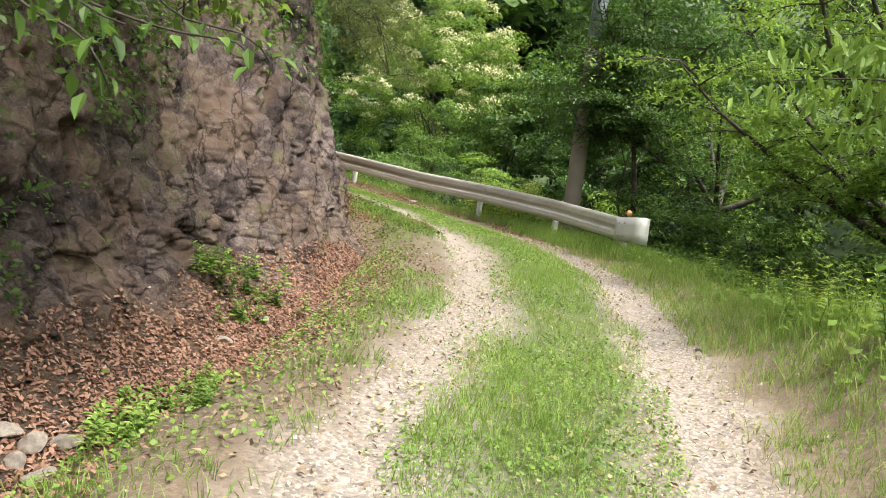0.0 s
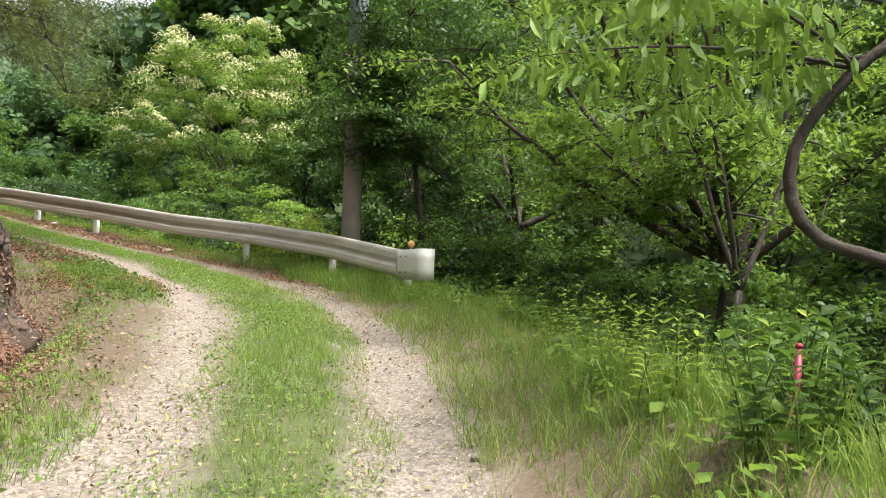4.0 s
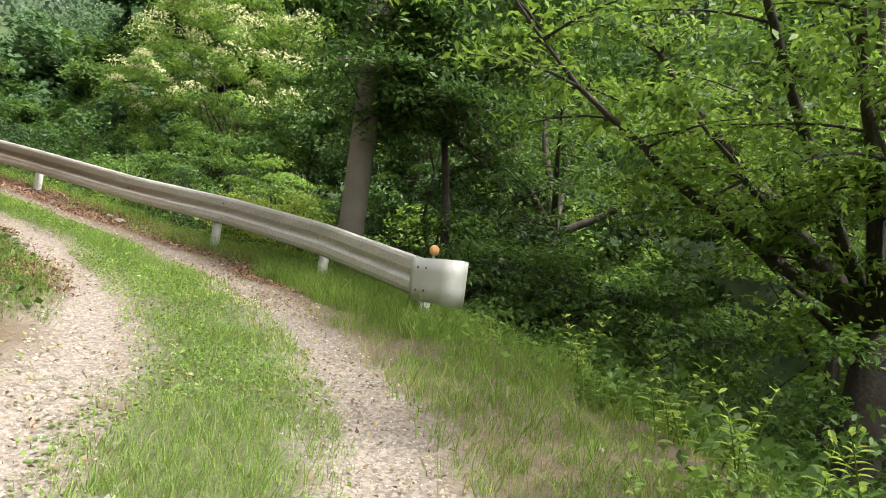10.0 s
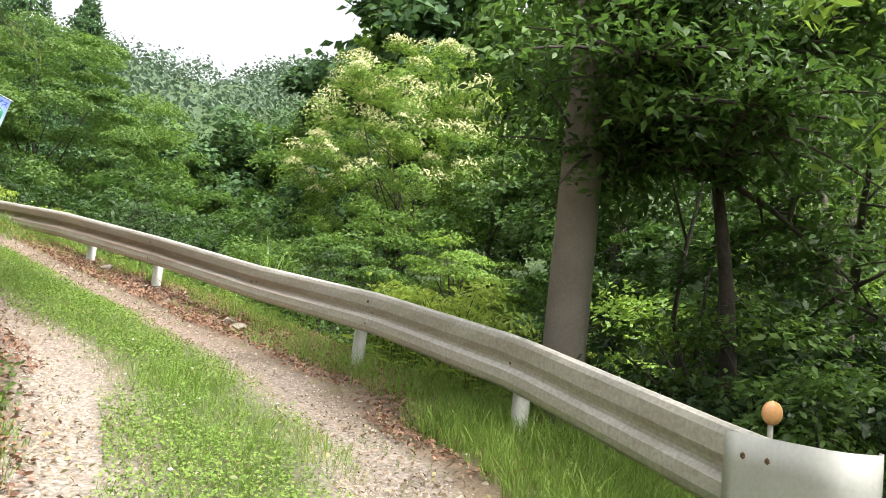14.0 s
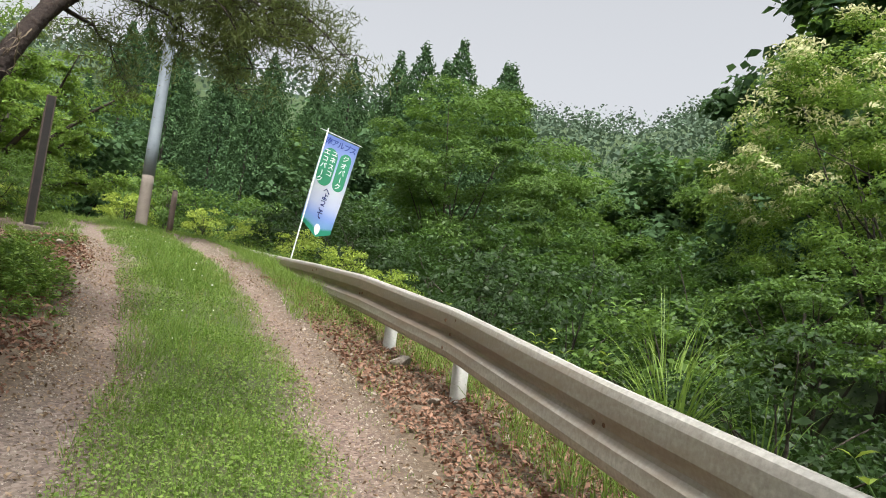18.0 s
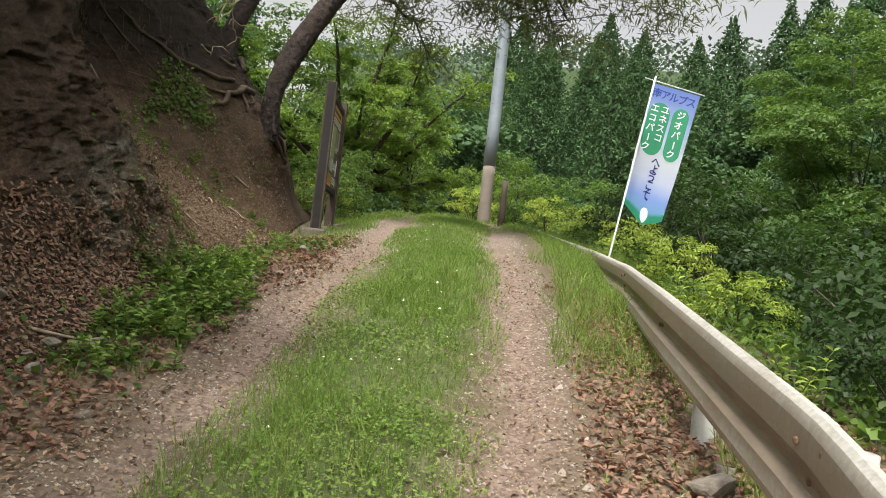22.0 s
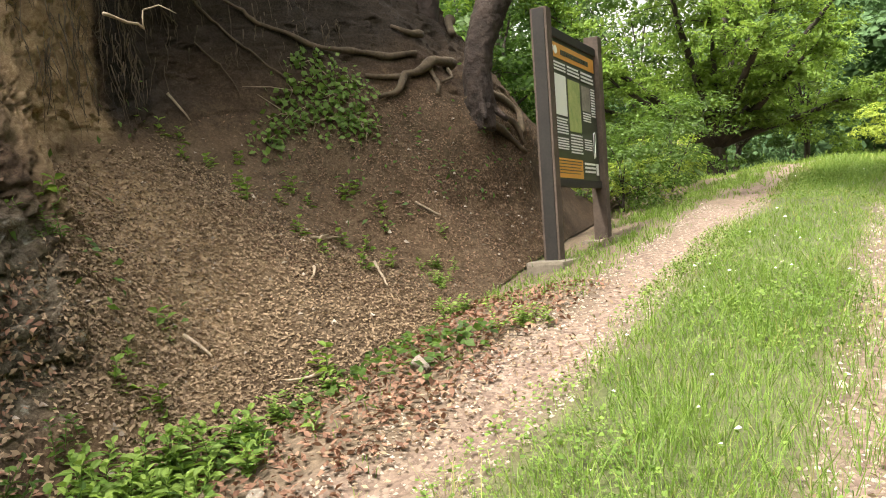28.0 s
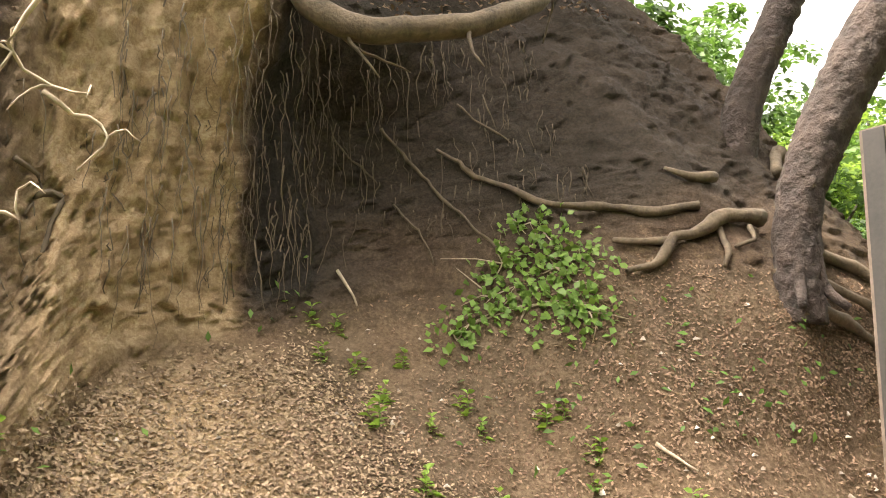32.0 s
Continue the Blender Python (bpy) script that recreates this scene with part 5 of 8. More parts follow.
NAMED = [(-16.3, 38.4, 5), (-1.3, 38.2, 5.5), (-2.1, 33.1, 3), (1.4, 31.3, 3), (2.75, 12.75, 1.5)]
TREES = [(0, -15.2, 48, 1.05), (1, -12.2, 51.2, 1.1), (0, -8.8, 55.3, 1.25), (0, -12.0, 36.2, 0.62), (1, -14.0, 30.2, 0.62), (1, -18.5, 33, 0.7), (0, -21, 40, 0.9), (1, -6.5, 42, 0.9),
         (0, 4.5, 36, 1.0), (1, 6.0, 30, 0.95), (0, 9.5, 27, 1.0), (2, 6.5, 22.5, 0.95), (1, 10, 20.5, 0.95), (0, 13.5, 18, 1.05), (2, 10.5, 14.5, 0.9), (1, 14, 12, 1.0), (0, 11.5, 8.5, 0.95), (2, 9.0, 6.5, 0.8),
         (1, 12.5, 4.0, 0.95), (0, 8.5, 2.0, 0.85), (2, 15, 7.5, 1.0), (0, 17, 13, 1.2), (1, 18, 20, 1.2), (0, 15, 27, 1.2), (1, 11, 33, 1.15), (0, 20, 4, 1.2), (1, 15, -1, 1.1), (0, 8, -4, 0.95), (2, 7.8, 18.2, 0.75), (1, 5.0, 26.5, 0.75),
         (2, -25, 15.5, 0.9), (2, -33, 20, 0.9), (1, -31, 17, 0.9), (1, -19.5, 13.0, 0.7), (2, -31.1, 28.0, 0.8), (0, -32, 22, 0.95), (1, -36, 27, 0.95), (2, -27, 30.5, 0.7), (1, -27, 17, 1.0), (1, -22, 13.5, 0.9), (1, -18, 12, 0.9),
         (1, -14.5, 11, 0.8), (0, -6.5, 7.5, 0.8), (2, -5.5, 2, 0.75), (0, -7.5, -3, 0.85), (1, -9.5, 10.5, 0.75), (2, -4.2, 9.3, 0.42), (1, -4.6, 5.0, 0.45), (2, -3.4, -3.0, 0.6), (1, -9.0, 30.5, 0.85), (1, -5.0, 34.5, 0.95), (1, 2.2, 35.0, 0.9), (1, 5.6, 33.0, 0.95), (1, -11.5, 41.5, 0.95), (1, -7.5, 38.0, 0.9), (1, 8.0, 24.0, 0.9), (0, 3.5, -14, 0.9), (1, -4.5, -12, 0.9), (0, 6, -16, 1.0)]
for k, x, y, size in TREES:
    spread_kind(mid_kinds, k, x, y, size, rng.uniform(0, 6.28), rng.uniform(0.9, 1.1), "broadleaf trees")
BUSHES = [(2, -20, 15.3, 1.5), (0, -23.5, 16.8, 1.2), (0, -27.5, 19.0, 1.2), (2, -18, 14.8, 1.4), (0, -30.5, 21.0, 1.4), (1, -31.5, 24.0, 1.2), (2, 3.4, 12.9, 1.15), (2, 4.0, 12.4, 1.1), (2, 4.5, 12.0, 1.1), (0, 3.6, 11.4, 0.75), (0, 4.9, 10.9, 1.0), (2, 4.1, 13.8, 1.35), (0, -13.6, 18.5, 0.75), (1, -14.1, 18.8, 0.5), (1, 1.5, 14.9, 0.9), (1, 0.9, 15.6, 0.8), (1, 2.3, 14.2, 0.7), (2, -0.3, 16.6, 0.7), (0, 3.3, 12.2, 0.8), (0, 4.2, 11.2, 0.8), (0, 4.6, 9.6, 0.8), (0, 4.4, 13.4, 1.0), (0, 5.4, 13, 1.0), (0, 6.4, 12.4, 1.1), (0, 5.6, 8.0, 0.9), (0, 5.2, 6.6, 0.7),
          (0, 4.4, 5.4, 0.5), (0, 6.6, 7.0, 1.0), (0, 7.6, 9.2, 1.0), (0, 8.2, 11.6, 1.1), (2, 8.4, 14.2, 1.2), (0, 6.9, 15.2, 1.0), (2, 4.4, 15.6, 1.0), (0, 3.2, 17.2, 1.1), (2, 1.4, 18.0, 1.1), (0, -1.8, 18.8, 1.0), (2, -3.6, 18.9, 0.6),
          (2, -4.5, 20.2, 1.1), (1, -5.5, 19.6, 0.45), (1, -7.2, 20.6, 0.5), (2, -6.5, 22, 1.1), (2, -8.6, 22.4, 1.1), (1, -8.9, 21.4, 0.6), (2, -11.2, 25.3, 1.5), (2, -13.2, 26.0, 1.6), (0, -15.2, 25.5, 1.2), (1, -15.9, 24.7, 0.7), (1, -13.2, 23.9, 0.6),
          (0, -18, 27, 1.4), (0, -20.5, 26.5, 1.4), (1, -20, 25.0, 0.9), (2, -10, 28, 1.7), (2, -12.5, 31, 1.7), (0, -15.8, 28.6, 1.6), (2, -6, 27, 1.8), (2, -3, 26, 1.7), (2, 0, 24, 1.6), (0, 3, 22, 1.5), (2, -8, 32, 1.8), (2, -5, 30, 1.8),
          (0, -14.7, 18.9, 0.75), (1, -13.9, 18.2, 0.6), (0, -15.8, 19.6, 0.9), (1, -16.9, 19.8, 0.8), (1, -13.2, 16.6, 0.9), (1, -12.5, 15.9, 0.8), (2, 5.2, 3.6, 0.9), (0, 6.2, 4.6, 1.0), (2, 4.9, 2.2, 0.8), (2, 7.5, 4.4, 1.2), (2, 8.8, 8.2, 1.3), (2, 9.4, 12, 1.3), (2, -10.5, 23.6, 1.3), (2, -7.8, 24.2, 1.4), (2, -4.8, 23.6, 1.5), (2, -2.2, 22.2, 1.4), (2, 0.4, 20.4, 1.3), (0, 2.6, 19.2, 1.3), (0, 4.6, 18.2, 1.3), (2, -1.0, 29, 2.0), (0, 2.0, 27.5, 2.0), (0, 4.8, 24.5, 1.8), (2, -9.6, 23.0, 1.0), (2, -12.0, 24.0, 1.0)]
for k, x, y, size in BUSHES:
    spread_kind(bush_kinds, k, x, y, size, rng.uniform(0, 6.28), rng.uniform(0.85, 1.15), "bushes on the slopes")
for k, x, y, size in [(3, -10.1, 65.2, 1.1), (2, -35.7, 59, 1.3), (2, -34.3, 62.4, 1.4), (2, -29.6, 63, 1.3), (2, -39, 60, 1.25), (2, -32, 66, 1.35), (2, -37, 64, 1.3), (2, -27.5, 58, 1.1), (2, -41.5, 57, 1.15), (2, -46, 52, 0.95), (2, -50, 47, 0.9), (2, -44, 46, 0.8), (2, -55, 50, 1.0), (2, -58, 44, 0.95), (2, -50, 56, 1.1), (2, -63, 50, 1.1), (2, -48, 40, 0.7), (2, -56, 37, 0.8), (2, -65, 40, 1.0), (2, -68, 55, 1.2), (2, -60, 60, 1.25), (3, -52, 64, 1.3), (3, -45, 68, 1.4), (0, -12.6, 62, 1.0), (1, -9.2, 58, 1.15), (0, -6.3, 60, 1.5), (1, -3.0, 57, 1.7), (0, 0.5, 55, 1.9), (2, -6.0, 64, 1.5), (1, 4.0, 52, 1.9), (0, -16.0, 60, 1.2), (1, -19.5, 61, 1.15), (0, -24, 55, 1.05), (3, -27, 70, 0.9), (3, -14, 70, 1.0)]:
    spread_kind(far_kinds, k, x, y, size, rng.uniform(0, 6.28), 1.0, "hillside trees")
count, tries = 0, 0
while count < 130 and tries < 6000:
    tries += 1
    x, y = rng.uniform(-120, 60), rng.uniform(22, 150)
    if rng.random() < 0.25:
        x, y = rng.uniform(-110, -38), rng.uniform(0, 60)
    if rng.random() < 0.12:
        x, y = rng.uniform(14, 45), rng.uniform(-15, 40)
    far = math.hypot(x, y - 14)
    if far < 24 or min(math.hypot(x - a, y - c) - r for a, c, r in NAMED) < 0 or rng.random() > 60 / far:
        continue
    if abs(float(along_road([x], [y])[1][0])) < 6:
        continue
    left = x < -0.45 * y - 4
    k = int(rng.choice(4, p=[0.25, 0.25, 0.3, 0.2] if left else [0.42, 0.38, 0.12, 0.08]))
    size, bearing = rng.uniform(0.75, 1.25), math.degrees(math.atan2(x + 0.8, y - 14))
    limit = np.interp(bearing, [-110, -75, -62, -45, -30, -20, -14, 0, 30], [24, 22, 16.5, 16.5, 15.5, 14, 17, 22, 30])
    most = (1.9 + math.tan(math.radians(limit)) * math.hypot(x + 0.8, y - 14) - gz(x, y)) / (15, 13, 16, 14)[k]
    if most < 0.4:
        continue
    spread_kind(far_kinds, k, x, y, min(size, most * 1.15), rng.uniform(0, 6.28), rng.uniform(0.85, 1.1), "hillside trees")
    count += 1

# ---------------------------------------------------------------- trees close to the track
def limb_tree(name, label, base, fork, stems, seed, mat, bark, leaf, r0, sprays, per, aspect=0.42, droop=0.3, thin=0.5):
    """A tree with a low fork: curved stems, twigs and sprays of small leaves."""
    rng = np.random.default_rng(seed)
    base, fork = np.array(base, float), np.array(fork, float)
    t = np.linspace(0, 1, 7)[:, None]
    trunk = base + (fork - base) * t + np.sin(t * 3.1) * rng.normal(0, 0.05, 3)
    tree = tagged(new(name), label, "tree")
    put("trunk", tubes("trunk", [(trunk, r0 * np.array([1.45, 1.15, 1.0, 0.92, 0.85, 0.75, 0.6]))], bark, 12), tree)
    spots, ups = [], []
    for stem in stems:
        way, length, rise = np.array(stem[:3], float), stem[3], stem[4]
        way /= np.linalg.norm(way)
        k = 12
        u = np.linspace(0, 1, k)[:, None]
        wig = np.cumsum(rng.normal(0, 0.035, (k, 3)), 0) * length * 0.35
        p = fork + way * length * u + np.array([0, 0, rise]) * u**2 + wig * u
        lines = [(p, r0 * thin * (1.02 - 0.9 * u[:, 0]))]
        for _ in range(sprays):
            i = rng.integers(3, k)
            side = rng.normal(0, 1, 3) * [1, 1, 0.3] + way * 0.4 + [0, 0, 0.12]
            side /= np.linalg.norm(side)
            reach = rng.uniform(0.45, 1.25) * (0.55 + 0.1 * length)
            v = np.linspace(0, 1, 5)[:, None]
            q = p[i] + side * reach * v + np.array([0, 0, -0.22 * reach]) * v**2
            lines.append((q, 0.012 * (1.1 - v[:, 0]) + 0.003))
            n = per
            w = rng.uniform(0.2, 1.1, n)[:, None]
            c = p[i] + side * reach * w + np.array([0, 0, -0.22 * reach]) * w**2 + rng.normal(0, 1, (n, 3)) * [0.17, 0.17, 0.06] * reach
            spots.append(c)
            ups.append(np.broadcast_to(np.array([0, 0, 1.0]) + side * 0.3, c.shape))
        put("limb", tubes("limb", lines, bark, 7), tree)
    put("leaves", leaves_mesh("leaves", np.concatenate(spots), np.concatenate(ups), leaf, mat, rng, aspect, droop), tree)
    return tree


limb_tree("streamside_tree", "dark-stemmed broadleaf tree forked low behind the rail end", (6.0, 16.9, gz(6.0, 16.9) - 0.1), (6.25, 16.8, 1.74),
          [(-0.15, 0.1, 1, 4.2, 0.3), (0.7, -0.35, 0.35, 3.6, 0.9), (-0.8, -0.5, 0.7, 2.8, 0.4), (0.3, 0.6, 0.8, 3.5, 0.4), (-0.4, -0.9, 0.55, 3.0, 0.5)], 51, M["leaf_mid"], M["bark"], 0.105, 0.17, 17, 70)
limb_tree("streamside_tree", "many-stemmed broadleaf tree with dark bark on the slope", (7.1, 10.1, gz(7.1, 10.1) - 0.1), (7.19, 10.08, 0.66),
          [(-0.1, 0.05, 1, 4.4, 0.2), (0.35, 0.1, 0.9, 4.2, 0.3), (-0.9, -0.1, 0.5, 3.0, 0.3), (0.6, -0.6, 0.6, 3.2, 0.6), (-0.5, 0.7, 0.6, 3.4, 0.5), (-0.6, -0.8, 0.7, 3.2, 0.5), (-1, 0.1, 0.4, 4.4, 0.7), (-0.9, -0.35, 0.75, 4.8, 0.6), (-0.7, 0.4, 0.85, 5.0, 0.4), (-0.9, -0.7, 0.9, 5.0, 0.5)], 52, M["leaf_bright"], M["bark"], 0.1, 0.24, 24, 120, thin=0.36)
limb_tree("streamside_tree", "slender leafy tree on the slope below the track", (9.3, 13.2, gz(9.3, 13.2) - 0.1), (9.2, 13.0, 0.6),
          [(-0.3, -0.2, 1, 5.0, 0.2), (0.5, 0.1, 0.9, 4.6, 0.3), (-0.8, 0.2, 0.6, 3.6, 0.4), (-0.2, -0.8, 0.6, 3.4, 0.5)], 53, M["leaf_mid"], M["bark"], 0.11, 0.13, 17, 65)
limb_tree("streamside_tree", "thin leaning tree with bright leaves below the track", (5.6, 7.6, gz(5.6, 7.6) - 0.1), (5.75, 7.9, 0.3),
          [(-0.15, 0.3, 1, 3.4, 0.1), (0.6, 0.2, 0.9, 3.4, 0.3), (-0.3, -0.2, 0.9, 3.0, 0.2)], 54, M["leaf_bright"], M["bark"], 0.1, 0.07, 15, 55)


limb_tree("roadside_tree", "dense dark-leaved tree hanging in front of the utility pole", (3.35, 12.75, gz(3.35, 12.75) - 0.1), (3.1, 12.5, 2.3),
          [(-1, -0.5, 0.7, 1.2, 0.3), (-0.6, -0.7, 1.1, 1.9, 0.4), (-0.7, -0.2, 1.4, 2.8, 0.4), (0.4, -0.7, 0.8, 2.0, 0.3), (-0.75, -0.75, 0.75, 1.6, 0.3), (-0.8, -0.8, 0.35, 1.35, 0.1), (-0.7, -0.55, 1.3, 2.4, 0.4), (-1.0, -0.1, 0.25, 1.0, -0.1), (-0.2, -0.9, 0.25, 1.2, -0.1), (-0.1, -0.3, 1, 3.2, 0.3), (0.9, 0.1, -0.2, 1.2, -0.6)], 55, M["leaf_dark"], M["bark"], 0.08, 0.06, 24, 80)


limb_tree("spreading_tree", "wide spreading dark-trunked tree at the end of the meadow", (-26.6, 23.4, gz(-26.6, 23.4) - 0.1), (-26.5, 23.4, gz(-26.6, 23.4) + 1.0),
          [(0.9, 0.5, 0.55, 4.0, 0.4), (0.5, -0.9, 0.5, 4.0, 0.4), (-0.6, 0.8, 0.6, 4.0, 0.3), (0.8, -0.2, 0.9, 4.2, 0.3), (0.1, 0.2, 1, 4.4, 0.2), (-0.8, -0.4, 0.6, 4.0, 0.3), (0.6, 0.9, 0.3, 4.2, 0.3), (0.3, -1, 0.25, 4.6, 0.2), (0.1, 0.1, 1, 7.2, 0.2), (0.6, -0.4, 1, 6.6, 0.2), (-0.5, 0.5, 1, 6.6, 0.2), (0.7, 0.6, 0.8, 6.2, 0.4), (0.2, -0.9, 0.7, 6.2, 0.4), (0.9, 0.1, 0.6, 5.8, 0.5)], 56, M["leaf_bright"], M["bark"], 0.16, 0.3, 30, 95)
# a crown above the view, added to shade the outer verge
g = gz(5.0, 4.2)
limb_tree("chestnut_tree", "unseen tall chestnut tree added to shade the outer verge", (5.3, 4.4, g - 0.1), (5.1, 4.6, 3.0),
          [(-0.7, 0.6, 0.45, 2.6, 0.3), (-0.4, 1, 0.5, 3.2, 0.3), (0.3, 0.9, 0.6, 2.8, 0.3), (-0.6, -0.6, 0.5, 2.4, 0.4), (-0.1, 0.2, 1, 2.8, 0.2), (-0.5, 1.2, 0.3, 4.0, 0.5)], 57, M["leaf_mid"], M["bark"], 0.15, 0.1, 9, 40)


def build_overhang():
    """The crooked chestnut limb with long hanging leaves over the verge."""
    rng = np.random.default_rng(61)
    tree = tagged(new("chestnut_tree"), "crooked dark chestnut limb with long hanging toothed leaves", "tree")
    g = gz(4.9, 4.0)
    main = smooth_line(np.array([(4.95, 4.0, g - 0.1), (4.6, 4.05, -0.1), (4.25, 4.2, 0.33), (3.85, 4.38, 0.5), (3.72, 4.45, 0.72), (3.74, 4.46, 0.98), (3.84, 4.4, 1.2), (4.0, 4.3, 1.42), (4.35, 4.2, 1.8), (4.5, 4.3, 2.6), (4.3, 4.6, 3.4)]), 0.1)
    put("trunk", tubes("trunk", [(main, np.interp(np.linspace(0, 1, len(main)), [0, 0.3, 0.7, 1], [0.07, 0.04, 0.028, 0.012]))], M["bark"], 10), tree)
    spots = []
    for a, b, c in [((4.0, 4.3, 1.42), (3.2, 4.5, 1.62), (2.25, 4.7, 1.42)), ((4.0, 4.3, 1.42), (3.3, 4.1, 1.75), (2.6, 3.9, 1.6)), ((4.3, 4.2, 1.75), (3.5, 4.7, 2.1), (2.6, 5.2, 1.95)), ((4.4, 4.25, 2.2), (3.4, 3.9, 2.4), (2.5, 3.6, 2.1)), ((4.3, 4.2, 1.75), (3.9, 3.6, 1.9), (3.3, 3.2, 1.65)), ((4.4, 4.3, 2.4), (3.9, 5.2, 2.6), (3.4, 6.2, 2.3)), ((4.1, 4.3, 1.5), (3.7, 4.9, 1.6), (3.3, 5.6, 1.35))]:
        u = np.linspace(0, 1, 9)[:, None]
        p = (1 - u) ** 2 * np.array(a) + 2 * u * (1 - u) * np.array(b) + u**2 * np.array(c)
        put("branch", tubes("branch", [(p, 0.014 * (1.1 - u[:, 0]))], M["bark"], 6), tree)
        for k in range(2, 9):
            n = 13
            spots.append(p[k] + rng.normal(0, 1, (n, 3)) * [0.13, 0.13, 0.05] + [0, 0, -0.07])
    c = np.concatenate(spots)
    n = len(c)
    # long leaves: a folded blade of six corners with a drooping tip
    down = rng.normal(0, 0.5, (n, 3)) + [0, 0, -0.9]
    down /= np.linalg.norm(down, axis=1)[:, None]
    side = np.cross(down, rng.normal(0, 1, (n, 3)))
    side /= np.linalg.norm(side, axis=1)[:, None]
    nor = np.cross(side, down)
    L = rng.uniform(0.11, 0.2, n)[:, None]
    W = L * 0.16
    v = np.stack([c, c + down * L * 0.3 + side * W + nor * W * 0.4, c + down * L * 0.7 + side * W * 0.8 + nor * W * 0.3, c + down * L + nor * L * 0.12, c + down * L * 0.7 - side * W * 0.8 + nor * W * 0.3, c + down * L * 0.3 - side * W + nor * W * 0.4, c + down * L * 0.3, c + down * L * 0.7], 1).reshape(-1, 3)
    base = np.arange(n)[:, None] * 8
    f = np.concatenate([base + [0, 1, 6, 6], base + [0, 6, 5, 5], base + [6, 1, 2, 7], base + [5, 6, 7, 4], base + [7, 2, 3, 3], base + [4, 7, 3, 3]])
    tri = f[:, 2] == f[:, 3]
    me = mesh_from("leaves", v, [tuple(q[:3]) for q in f[tri].tolist()] + [tuple(q) for q in f[~tri].tolist()], M["leaf_bright"])
    put("leaves", me, tree, "long toothed bright green leaves")


build_overhang()


def barked(name, line, radii):
    """A trunk with raised bark plates."""
    k = np.linspace(0, len(line) - 1, len(line) * 5)
    fine = np.stack([np.interp(k, np.arange(len(line)), line[:, c]) for c in range(3)], 1)
    r = np.interp(k, np.arange(len(line)), radii)
    sides = 44
    v, f = tube_data(fine, r, sides)
    c = np.repeat(fine, sides, 0)
    one, two, tag, tilt = cells(v * [1, 1, 0.45], 20.0, 3)
    lift = np.clip((two - one) * 3.0, 0, 1) * 0.014 + (tag - 0.5) * 0.012 + rough_noise(v, 30.0, 2, 1.0) * 0.004
    v = v + (v - c) / (np.linalg.norm(v - c, axis=1)[:, None] + 1e-9) * lift[:, None]
    return mesh_from(name, v, f, M["bark_pine"], True)


